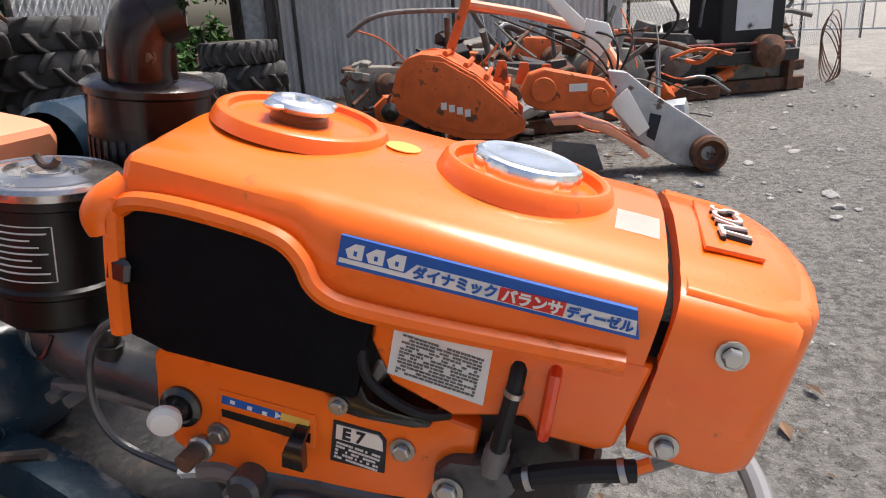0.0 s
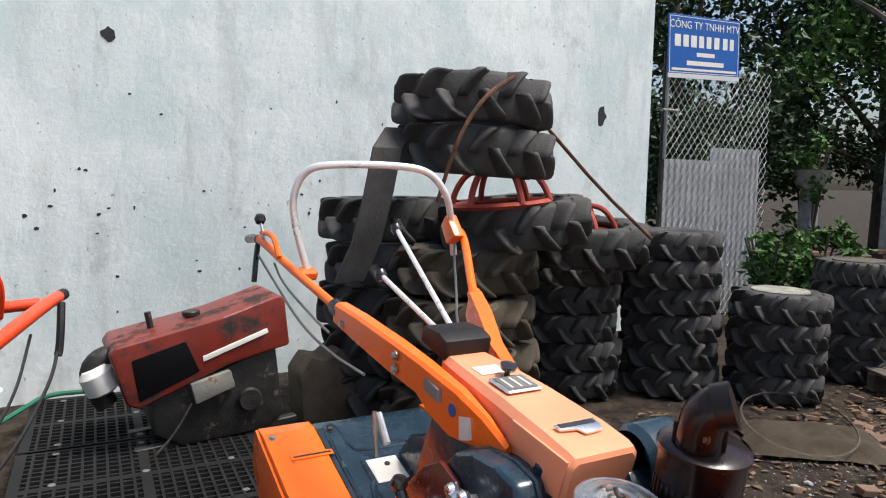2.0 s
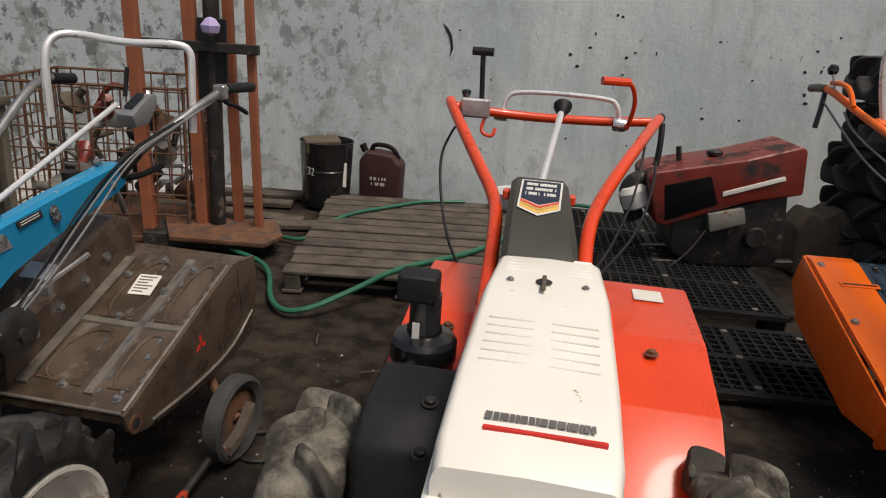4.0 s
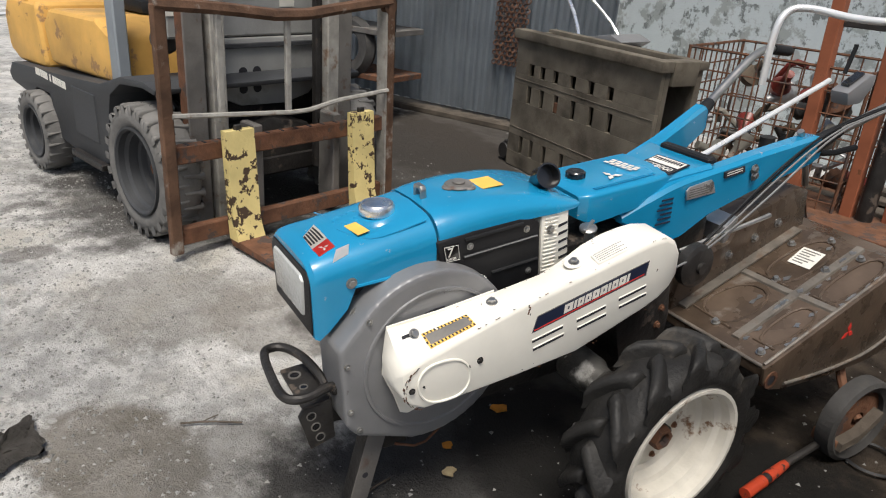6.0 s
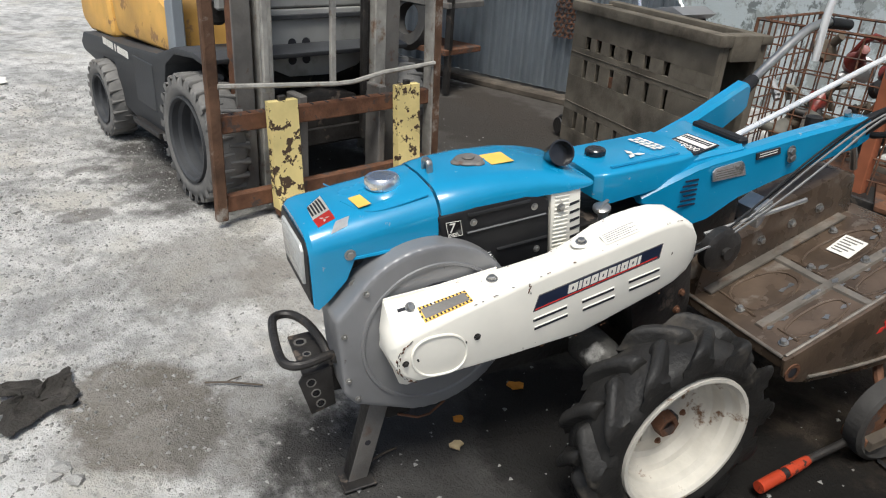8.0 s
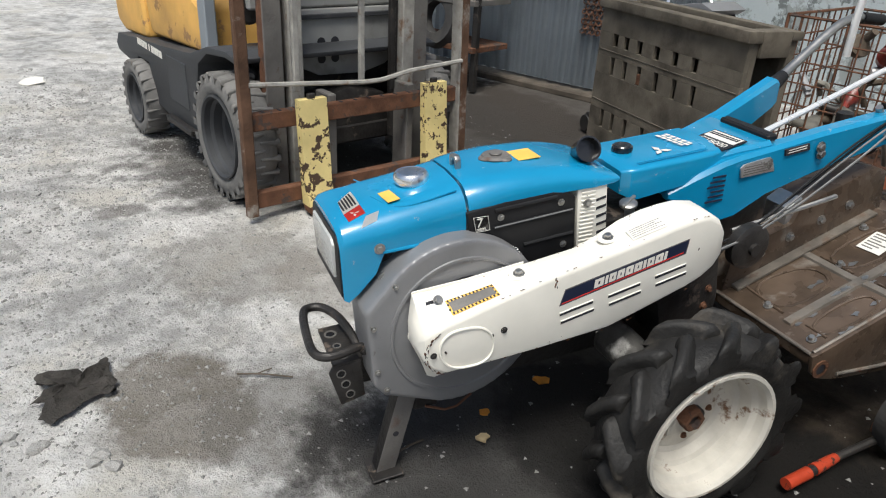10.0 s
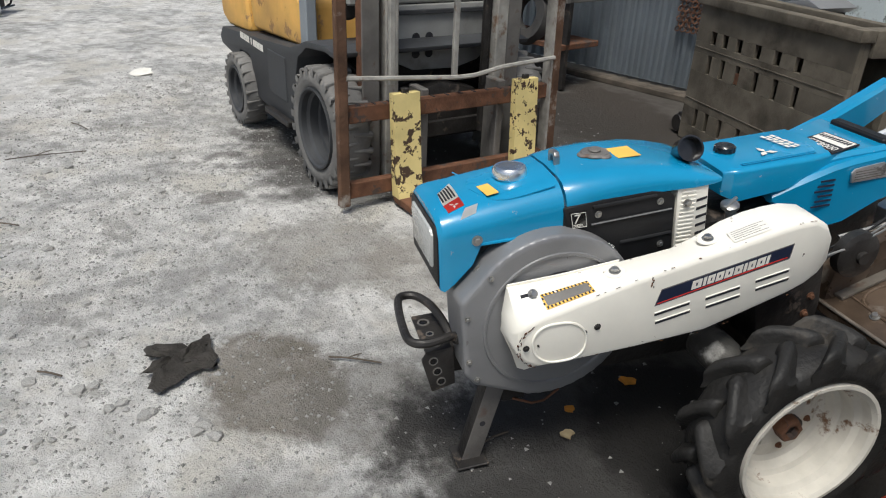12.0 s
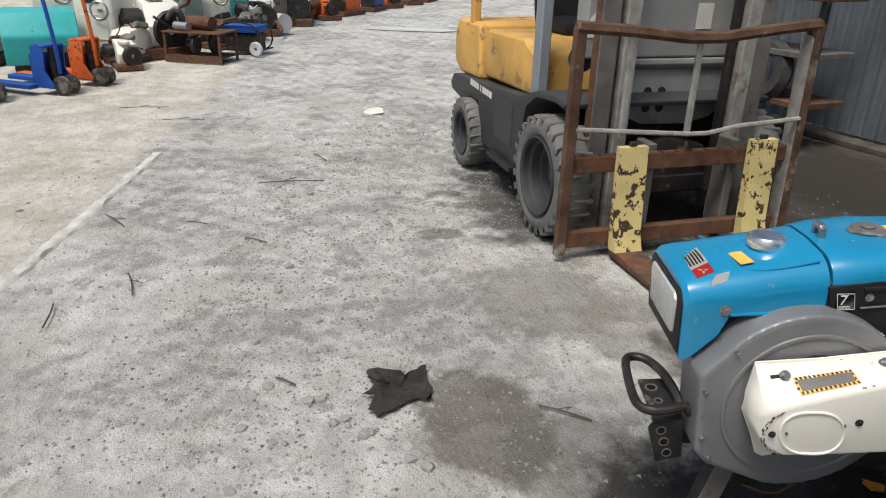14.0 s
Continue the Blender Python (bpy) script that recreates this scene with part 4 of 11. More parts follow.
    for k in range(26):
        x = r17.uniform(-0.52, 0.28)
        p = on_top(x, r17.choice((0.02, 0.98, 0.97)), -0.0005)
        chip(*p, r17.uniform(0.002, 0.006), r17.uniform(0.0006, 0.0014), r17.uniform(-12, 2))
    for k in range(8):
        chip(-0.012 + r17.uniform(-0.004, 0.004), 0.3285, 0.692 - k * 0.004, 0.0025, 0.003)
    for k in range(12):
        x = r17.uniform(-0.45, 0.3)
        chip(x, 0.3283, 0.483 + max(0, -0.2 - x) * 0.27 + r17.uniform(0, 0.006), r17.uniform(0.002, 0.006), 0.0012, 4)
    band = part("name_band", prism([(-0.027, 0.605), (-0.041, 0.649), (-0.432, 0.716), (-0.426, 0.676)], 0.3265, 0.3288, 0), M_NLAB, guard, "dark navy name band with white bars and a red edge line")
    part("band_edge", prism([(-0.0245, 0.6025), (-0.040, 0.652), (-0.4355, 0.7195), (-0.429, 0.6725)], 0.3265, 0.3284, 0), M_GREYIRON, band)
    part("red_line", prism([(-0.031, 0.608), (-0.033, 0.6115), (-0.42, 0.681), (-0.42, 0.6775)], 0.327, 0.3292, 0), M_RLAB, band)
    q = lambda x, h: (x - h * 0.10, 0.6045 + (-0.027 - x) * 0.165 + h)
    x = -0.128
    for w in (0.029, 0.009, 0.021, 0.022, 0.024, 0.024, 0.009, 0.022, 0.025, 0.009):
        part("name_bar", prism([q(x, 0.012), q(x - w, 0.012), q(x - w, 0.038), q(x, 0.038)], 0.3285, 0.3294, 0), M_PAPER, band)
        if w > 0.015:
            part("bar_notch", prism([q(x - w * 0.40, 0.0205), q(x - w * 0.58, 0.0205), q(x - w * 0.58, 0.0295), q(x - w * 0.40, 0.0295)], 0.3288, 0.3297, 0), M_NLAB, band)
        x -= w + 0.0042
    for gx, gz in ((-0.028, 0.578), (-0.180, 0.597), (-0.332, 0.622)):
        for k in range(2):
            x0, z0 = gx - k * 0.005, gz - k * 0.027
            slot = part("vent_slot", prism([(x0, z0), (x0, z0 - 0.0065), (x0 - 0.103, z0 + 0.0095), (x0 - 0.103, z0 + 0.016)], 0.3268, 0.3294, 0), M_INK, guard)
            part("slot_lip", tube([(x0, 0.3285, z0 + 0.0026), (x0 - 0.103, 0.3285, z0 + 0.0186)], 0.0018, 6, 0), M_CREAM, slot)
    yl = patch("hazard_label", (0.280, 0.148), 0.42, 0.86, M_YLAB, guard, shear=-0.004, label="worn grey notice with a yellow and black border")
    patch("label_field", (0.274, 0.154), 0.50, 0.78, M_GREYIRON, yl, 0.0024, -0.003)
    for k in range(13):
        x = 0.277 - k * 0.0102
        patch("hazard_stripe", (x, x - 0.0048), 0.43, 0.495, M_INK, yl, 0.0022, -0.001)
        patch("hazard_stripe", (x - 0.003, x - 0.0078), 0.785, 0.85, M_INK, yl, 0.0022, -0.001)
    for v in (0.56, 0.70):
        patch("hazard_stripe", (0.2795, 0.2745), v - 0.03, v + 0.03, M_INK, yl, 0.0022)
        patch("hazard_stripe", (0.1535, 0.1485), v - 0.03, v + 0.03, M_INK, yl, 0.0022)
    nt = patch("notice_label", (-0.250, -0.362), 0.50, 0.88, M_PAPER, guard, label="pale printed notice")
    for k in range(5):
        patch("label_line", (-0.256, -0.356 + 0.02 * (k % 2)), 0.54 + k * 0.065, 0.555 + k * 0.065, M_GREYIRON, nt, 0.0022)
    for x, v in ((0.07, 0.42), (-0.202, 0.38)):
        p = on_top(x, v, 0.001)
        part("bolt_seat", lathe([(0.024, 0), (0.022, 0.0025), (0.016, 0.003), (0, 0.003)], 24, m=Matrix.Translation(p) @ pose(0, 0, 0, -6, 7, 0) @ Matrix.Diagonal((1.25, 1, 1, 1))), M_CREAM, guard)
        part("guard_bolt", bolt(0.0105, 0.011, m=Matrix.Translation(p + Vector((0, 0, 0.002))) @ pose(0, 0, 0, -6, 7, 0)), M_STEEL, guard)
    p = on_top(0.303, 0.34)
    part("adjuster_slot", box(-0.020, 0.026, -0.0045, 0.0045, -0.001, 0.0012, 0.0005, m=Matrix.Translation(p) @ pose(0, 0, 0, -58, 4, 0)), M_INK, guard)
    part("guard_bolt", bolt(0.009, 0.012, m=Matrix.Translation(on_top(0.296, 0.34)) @ pose(0, 0, 0, -58, 0, 0)), M_STEEL, guard)
    for x, z, r in ((0.138, 0.573, 0.0065), (0.336, 0.548, 0.006), (0.171, 0.567, 0.002), (0.303, 0.550, 0.002)):
        part("guard_bolt", bolt(r, 0.006, m=side_y(x, 0.3275, z, 1)), M_DARKM, guard)
    # engine block behind
    part("engine_block", box(-0.30, 0.40, -0.13, 0.12, 0.34, 0.80, 0.02), M_DARKM, t)
    nk = part("filler_neck", tube([(-0.365, 0.14, 0.69), (-0.350, 0.165, 0.745), (-0.336, 0.17, 0.775)], 0.015, 12, 1), M_ALU, t)
    part("neck_collar", lathe([(0.015, 0), (0.026, 0.004), (0.026, 0.012), (0.019, 0.016), (0, 0.016)], 16, m=pose(-0.336, 0.17, 0.772, -10, 10, 0)), M_STEEL, nk)
    part("neck_wing", box(-0.032, 0.032, -0.005, 0.005, 0.0, 0.009, 0.002, m=pose(-0.336, 0.17, 0.784, -10, 10, 25)), M_STEEL, nk)
    # front bracket, carrying loop, stand
    bump = part("front_bracket", prism([(0.558, 0.462), (0.482, 0.466), (0.478, 0.345), (0.548, 0.330), (0.572, 0.44)], 0.146, 0.160, 0.004), M_DARKM, t, "black iron hitch bracket with round holes")
    for x, z in ((0.540, 0.437), (0.530, 0.400), (0.520, 0.363)):
        part("hole_ring", lathe([(0.0135, 0), (0.0135, 0.0025), (0.0105, 0.0025), (0.0105, 0.0005), (0, 0.0005)], 18, m=side_y(x, 0.160, z)), M_GREYIRON, bump)
        part("hole", disc(0.0100, 0.0012, 16, 0, m=side_y(x, 0.1604, z)), M_BLACK, bump)
    part("bracket_plate", prism([(0.556, -0.03), (0.476, -0.03), (0.484, 0.158), (0.560, 0.158)], 0.458, 0.470, 0.004, axis="z"), M_DARKM, bump)
    for x, y, r in ((0.530, 0.016, 0.018), (0.527, 0.078, 0.012), (0.524, 0.128, 0.016)):
        part("hole_ring", lathe([(r, 0), (r, 0.003), (r * 0.72, 0.003), (r * 0.7, 0.0005), (0, 0.0005)], 18, m=pose(x, y, 0.470)), M_GREYIRON, bump)
        part("hole", disc(r * 0.68, 0.0012, 16, 0, m=pose(x, y, 0.4702)), M_BLACK, bump)
    part("bracket_arm", prism([(0.50, 0.45), (0.43, 0.44), (0.43, 0.35), (0.49, 0.37)], 0.03, 0.12, 0.008), M_DARKM, bump)
    part("front_loop", tube([(0.45, 0.148, 0.490), (0.485, 0.152, 0.506), (0.520, 0.172, 0.512), (0.572, 0.182, 0.514), (0.607, 0.155, 0.514), (0.604, 0.06, 0.514), (0.590, -0.055, 0.514), (0.572, -0.082, 0.514), (0.530, -0.078, 0.512), (0.498, -0.02, 0.508), (0.482, 0.06, 0.498), (0.476, 0.10, 0.475)], 0.0125, 10, 3), M_DARKM, bump, "bent iron carrying loop")
    part("loop_bolt", bolt(0.013, 0.012, m=pose(0.466, 0.155, 0.495, -90, 0, 0)), M_DARKM, bump)
    part("frame_rail", box(-0.45, 0.50, -0.06, 0.06, 0.30, 0.37, 0.01), M_DARKM, t)
    stand = part("front_stand", prism([(0.372, 0.33), (0.312, 0.33), (0.404, 0.035), (0.462, 0.035)], 0.145, 0.152, 0.002), M_GREYIRON, t, "folding iron front stand")
    part("stand_flange", prism([(0.318, 0.33), (0.312, 0.33), (0.404, 0.035), (0.410, 0.035)], 0.100, 0.150, 0.002), M_DARKM, stand)
    part("stand_flange", prism([(0.374, 0.33), (0.368, 0.33), (0.456, 0.035), (0.462, 0.035)], 0.100, 0.150, 0.002), M_DARKM, stand)
    part("stand_hole", disc(0.009, 0.0015, 14, 0, m=side_y(0.395, 0.1515, 0.165)), M_INK, stand)
    part("stand_foot", box(0.385, 0.485, 0.08, 0.185, 0.026, 0.036, 0.003), M_DARKM, stand)
    part("stand_pivot", box(0.255, 0.335, 0.07, 0.150, 0.225, 0.335, 0.008), M_DARKM, stand)
    part("stand_spring", tube([(0.30, 0.155, 0.24), (0.22, 0.16, 0.20), (0.15, 0.15, 0.235)], 0.004, 6, 1), M_RUST, stand)
    # transmission
    part("gear_case", prism([(-0.30, 0.70), (-0.25, 0.34), (-0.45, 0.16), (-0.62, 0.16), (-0.70, 0.40), (-0.95, 0.52), (-0.95, 0.68), (-0.6, 0.72)], -0.10, 0.11, 0.02), M_DARKM, t)
    side = part("clutch_housing", prism([(-0.415, 0.60), (-0.435, 0.46), (-0.47, 0.30), (-0.66, 0.29), (-0.675, 0.42), (-0.65, 0.60)], 0.10, 0.235, 0.012), M_DARKM, t)
    for x, z in ((-0.46, 0.49), (-0.63, 0.46), (-0.62, 0.40), (-0.58, 0.33)):
        part("housing_bolt", bolt(0.009, 0.010, m=side_y(x, 0.235, z, 1)), M_RUST, side)
    part("crankcase_side", prism([(-0.05, 0.46), (0.12, 0.42), (0.16, 0.30), (-0.38, 0.29), (-0.40, 0.47)], 0.05, 0.17, 0.014), M_DARKM, t)
    part("axle", tube([(-0.36, -0.42, 0.275), (-0.36, 0.54, 0.275)], 0.03, 14, 0), M_DARKM, t)
    ah = part("axle_housing", lathe([(0.058, 0), (0.062, 0.06), (0.060, 0.15), (0.050, 0.168), (0.044, 0.20), (0.03, 0.205)], 24, m=side_y(-0.325, 0.12, 0.325)), M_SCUFF, t, "scuffed aluminium axle housing")
    part("housing_collar", lathe([(0.052, 0), (0.056, 0.008), (0.056, 0.030), (0.04, 0.036)], 20, m=side_y(-0.335, 0.325, 0.315)), M_DARKM, ah)
    wheel(t, (-0.345, 0.545, 0.275), T_BLUE, 0.192, 0.165, M_RIM, 1)
    wheel(t, (-0.36, -0.42, 0.275), T_BLUE, 0.192, 0.165, M_RIM, -1)
    # fuel tank cover and plates
    s = [shell_section(x, w, zb, zs, zt, 4, 0.86, yc) for x, w, zb, zs, zt, yc in ((-0.352, 0.100, 0.78, 0.842, 0.850, 0.0), (-0.372, 0.122, 0.772, 0.847, 0.859, 0.0), (-0.40, 0.126, 0.764, 0.849, 0.861, 0.0), (-0.60, 0.126, 0.782, 0.853, 0.866, 0.0), (-0.66, 0.125, 0.800, 0.856, 0.868, 0.0), (-0.72, 0.118, 0.835, 0.862, 0.871, 0.0))]
    tank = part("rear_cover", loft(s), M_BLUE, t)
    cap = part("cover_cap", disc(0.030, 0.022, 24, 0.004, m=pose(-0.431, -0.012, 0.864)), M_BLACK, tank)
    for k in range(12):
        a = 2 * math.pi * k / 12
        part("cap_rib", box(-0.003, 0.003, -0.002, 0.002, 0.002, 0.019, 0.001, m=pose(-0.431 + 0.030 * math.cos(a), -0.012 + 0.030 * math.sin(a), 0.864, 0, 0, math.degrees(a) + 90)), M_BLACK, cap)
    for y in (0.094, 0.102):
        part("pressed_line", tube([(-0.41, y, 0.8655), (-0.66, y, 0.8725)], 0.0018, 5, 0), M_BLUE, tank)
    em = bmesh.new()
    for k in range(3):
        a = -math.pi / 2 + 0.15 + 2 * math.pi * k / 3
        prism([(0, 0), (0.019 * math.cos(a - 0.5), 0.019 * math.sin(a - 0.5)), (0.036 * math.cos(a), 0.036 * math.sin(a)), (0.019 * math.cos(a + 0.5), 0.019 * math.sin(a + 0.5))], 0, 0.001, 0, em, pose(-0.530, 0.045, 0.8705), axis="z")
    part("white_emblem", em, M_PAPER, tank)
    for k in range(3):
        for j in range(5):
            x = -0.600 - k * 0.017
            part("lettering_bar", box(-0.006, 0.006, -0.0085, 0.0085, 0, 0.001, 0, m=pose(x - j * 0.003, -0.055 + j * 0.023 + (k % 2) * 0.006, 0.8745, 0, 0, 12)), M_PAPER if k else M_PAPER, tank)
    # yoke and arms
    yoke = part("yoke", loft([[(x, y0, z0), (x, y1, z0), (x, y1, z1 - 0.012), (x, y1 - 0.012, z1), (x, y0 + 0.012, z1), (x, y0, z1 - 0.012)] for x, y0, y1, z0, z1 in ((-0.56, -0.09, 0.09, 0.68, 0.80), (-0.66, -0.105, 0.112, 0.63, 0.852), (-0.75, -0.12, 0.13, 0.64, 0.868), (-0.87, -0.14, 0.15, 0.70, 0.882), (-0.885, -0.13, 0.14, 0.71, 0.878))]), M_BLUE, t)
    pm = pose(-0.745, 0.052, 0.8705, 0, 7, 4)
    plate = part("model_plate", box(-0.055, 0.050, -0.067, 0.067, 0.0, 0.005, 0.002, m=pm), M_BLACK, yoke, "black and silver model plate")
    part("plate_field", box(0.004, 0.044, -0.060, 0.060, 0.0048, 0.0056, 0, m=pm), M_INK, plate)
    part("plate_band", box(-0.048, 0.0, -0.060, 0.060, 0.0048, 0.0057, 0, m=pm), M_PAPER, plate)
    letters("CT8000", 0.034, M_PAPER, pm @ pose(0.034, -0.056, 0.0058, 0, 0, 90), plate, depth=0.0004)
    for k in range(10):
        part("name_bar", box(-0.040, -0.020, -0.056 + k * 0.0113, -0.048 + k * 0.0113, 0.0056, 0.0062, 0, m=pm), M_INK, plate)
    part("rubber_seal", box(-0.905, -0.865, -0.08, 0.135, 0.874, 0.896, 0.006), M_PLASTIC, yoke)
    arm = lambda rows: loft([[(x, y - w, z0 + 0.008), (x, y - w + 0.008, z0), (x, y + w - 0.008, z0), (x, y + w, z0 + 0.008), (x, y + w, z1 - 0.012), (x, y + w - 0.012, z1), (x, y - w + 0.012, z1), (x, y - w, z1 - 0.012)] for x, y, w, z0, z1 in rows])
    armL = part("handle_arm", arm(((-0.52, 0.105, 0.016, 0.735, 0.765), (-0.60, 0.115, 0.020, 0.690, 0.800), (-0.70, 0.125, 0.025, 0.636, 0.838), (-0.76, 0.13, 0.027, 0.648, 0.852), (-0.87, 0.135, 0.029, 0.705, 0.866), (-1.06, 0.14, 0.030, 0.752, 0.888), (-1.36, 0.148, 0.032, 0.806, 0.914), (-1.405, 0.15, 0.030, 0.826, 0.906))), M_BLUE, t)
    armR = part("handle_arm", arm(((-0.74, -0.115, 0.022, 0.68, 0.852), (-0.92, -0.145, 0.028, 0.745, 0.888), (-1.19, -0.20, 0.030, 0.855, 0.965), (-1.215, -0.205, 0.027, 0.87, 0.955))), M_BLUE, t)
    ol = part("data_plate", prism([(-0.750, 0.786), (-0.744, 0.818), (-0.756, 0.829), (-0.856, 0.838), (-0.868, 0.828), (-0.884, 0.788)], 0.161, 0.1665, 0.001), M_ALU, armL, "worn aluminium data plate")
    for k in range(4):
        part("plate_line", prism([(-0.758, 0.793 + k * 0.008), (-0.758, 0.796 + k * 0.008), (-0.870 + 0.01 * (k % 2), 0.799 + k * 0.008), (-0.870 + 0.01 * (k % 2), 0.796 + k * 0.008)], 0.166, 0.167, 0), M_GREYIRON, ol)
    tp = part("type_plate", prism([(-0.912, 0.834), (-0.908, 0.855), (-1.004, 0.862), (-1.011, 0.840)], 0.166, 0.172, 0), M_INK, armL)
    for k in range(2):
        part("plate_line", prism([(-0.92, 0.841 + k * 0.008), (-0.92, 0.844 + k * 0.008), (-0.995, 0.850 + k * 0.008), (-0.995, 0.847 + k * 0.008)], 0.172, 0.1726, 0), M_PAPER, tp)
    for x, z in ((-1.057, 0.822), (-1.05, 0.845), (-1.335, 0.845)):
        part("arm_bolt", bolt(0.012, 0.01, m=side_y(x, 0.176, z)), M_STEEL, armL)
    for k in range(6):
        part("printed_line", box(-0.705, -0.655 + 0.008 * (k % 3), 0.1485, 0.1515, 0.795 - k * 0.016, 0.800 - k * 0.016, 0, m=pose(0, 0.001, 0)), M_NLAB, armL)
    # handle tubes and grips
    part("handle_tube", tube([(-1.36, 0.150, 0.862), (-1.46, 0.165, 0.90), (-1.75, 0.235, 1.015), (-1.95, 0.265, 1.070), (-2.02, 0.268, 1.075)], 0.017, 12, 2), M_STEEL, armL)
    part("tube_sleeve", tube([(-1.385, 0.153, 0.868), (-1.50, 0.172, 0.916)], 0.034, 12, 0, r_end=0.022), M_PLASTIC, armL)
    part("grip", tube([(-2.0, 0.268, 1.075), (-2.06, 0.27, 1.07), (-2.22, 0.275, 1.05)], 0.022, 12, 1), M_PLASTIC, armL)
    part("brake_lever", tube([(-1.94, 0.27, 1.06), (-1.97, 0.285, 1.02), (-2.03, 0.29, 1.005), (-2.12, 0.295, 0.955)], 0.010, 8, 2), M_PLASTIC, armL)
    part("lever_clamp", box(-1.97, -1.93, 0.245, 0.295, 1.04, 1.10, 0.006), M_STEEL, armL)
    part("handle_tube", tube([(-1.17, -0.195, 0.915), (-1.33, -0.24, 0.985), (-1.55, -0.28, 1.10), (-1.66, -0.30, 1.12), (-1.72, -0.30, 1.115)], 0.017, 12, 2), M_STEEL, armR)
    part("tube_sleeve", tube([(-1.18, -0.198, 0.918), (-1.27, -0.222, 0.958)], 0.030, 12, 0, r_end=0.022), M_PLASTIC, armR)
    part("grip", tube([(-1.70, -0.30, 1.115), (-1.83, -0.31, 1.095)], 0.022, 12, 0), M_PLASTIC, armR)
    part("crossbar_loop", tube([(-1.60, -0.245, 0.99), (-1.61, -0.245, 1.22), (-1.66, -0.235, 1.285), (-1.72, -0.18, 1.29), (-1.75, 0.0, 1.262), (-1.80, 0.17, 1.27), (-1.83, 0.225, 1.25), (-1.82, 0.225, 1.16), (-1.80, 0.222, 0.93)], 0.0145, 12, 3), M_PLATED, t, "chrome bow bar joining the handles")
    part("shift_rod", tube([(-0.97, 0.02, 0.86), (-1.655, 0.0, 1.048)], 0.010, 10, 0), M_PLATED, t, "long plated shift rod")
    ctl = part("throttle_box", prism([(-1.50, 1.05), (-1.62, 1.10), (-1.66, 1.10), (-1.66, 1.06), (-1.60, 1.0), (-1.52, 1.0)], 0.10, 0.17, 0.012), M_GREYP, t)
    part("throttle_slot", prism([(-1.53, 1.075), (-1.61, 1.108), (-1.61, 1.10), (-1.53, 1.068)], 0.12, 0.15, 0), M_BLACK, ctl)
    part("throttle_lever", tube([(-1.57, 0.10, 1.10), (-1.60, 0.10, 1.19), (-1.60, 0.10, 1.20)], 0.008, 8, 0), M_PLASTIC, ctl)
    part("side_stay", tube([(-1.32, 0.14, 0.93), (-1.42, 0.13, 0.78), (-1.46, 0.12, 0.70)], 0.012, 8, 1), M_STEEL, t)
    part("side_lever", tube([(-1.40, 0.14, 0.85), (-1.50, 0.15, 0.82), (-1.66, 0.16, 0.825)], 0.012, 8, 1), M_PLASTIC, t)
    for k, (y0, r) in enumerate(((0.20, 0.004), (0.215, 0.0035), (0.19, 0.004), (0.225, 0.004))):
        part("control_cable", tube([(-0.62, y0, 0.55 + 0.01 * k), (-0.80, y0 + 0.01, 0.62), (-1.15, y0 - 0.01, 0.83 - 0.02 * k), (-1.40, y0 - 0.01, 0.93), (-1.60, y0 + 0.02, 0.98), (-1.93, 0.27, 1.05)], r, 6, 3), M_WIRE if k % 2 else M_PLASTIC, t)
    part("clamp_lever", tube([(-0.74, 0.18, 0.615), (-1.02, 0.24, 0.685), (-1.08, 0.25, 0.70)], 0.008, 8, 1), M_STEEL, t)
    part("pulley_cover", lathe([(0.075, 0), (0.075, 0.03), (0.06, 0.04), (0.02, 0.042), (0.02, 0.055), (0, 0.055)], 24, m=side_y(-0.78, 0.20, 0.57)), M_DARKM, t)
    # rotary cover
    top = part("rotary_cover", prism([(-0.755, 0.335), (-0.757, 0.372), (-1.42, 0.560), (-1.575, 0.528), (-1.585, 0.45), (-1.57, 0.45), (-1.56, 0.515), (-1.42, 0.545), (-0.775, 0.362), (-0.77, 0.335)], -0.50, 0.546, 0.004), M_BROWNP, t, "grimy brown sheet-steel rotary cover")
    slope = lambda x, y: (x, y, 0.374 + (-0.76 - x) * 0.285)
    for corners in (((-0.835, 0.20), (-0.825, 0.365), (-1.04, 0.365), (-1.04, 0.235)), ((-1.10, 0.238), (-1.10, 0.365), (-1.38, 0.37), (-1.38, 0.255)), ((-0.835, 0.445), (-0.835, 0.520), (-1.05, 0.525), (-1.05, 0.445)), ((-1.11, 0.445), (-1.11, 0.525), (-1.39, 0.53), (-1.39, 0.45))):
        loop = [slope(*c) for c in corners]
        part("pressed_panel_edge", tube(loop + loop[:2], 0.0045, 6, 2), M_BROWNP, top)
    part("seam_strip", loft([[(x, y, slope(x, y)[2] - 0.012), (x, y + 0.040, slope(x, y)[2] - 0.012), (x, y + 0.034, slope(x, y)[2] + 0.008), (x, y + 0.006, slope(x, y)[2] + 0.008)] for x, y in ((-0.80, 0.385), (-1.0, 0.385), (-1.25, 0.385), (-1.41, 0.385))]), M_SEAM, top, "worn bright seam strip")
    part("cross_seam", loft([[(x, y, slope(x, y)[2] - 0.012), (x - 0.030, y, slope(x, y)[2] - 0.004), (x - 0.026, y, slope(x - 0.026, y)[2] + 0.006), (x - 0.004, y, slope(x - 0.004, y)[2] + 0.006)] for x, y in ((-1.062, 0.20), (-1.062, 0.38), (-1.070, 0.43), (-1.075, 0.542))]), M_SEAM, top)
    part("near_edge", tube([slope(-0.765, 0.542), slope(-1.0, 0.542), slope(-1.41, 0.542)], 0.007, 8, 0), M_SEAM, top, "edge worn to bright steel")
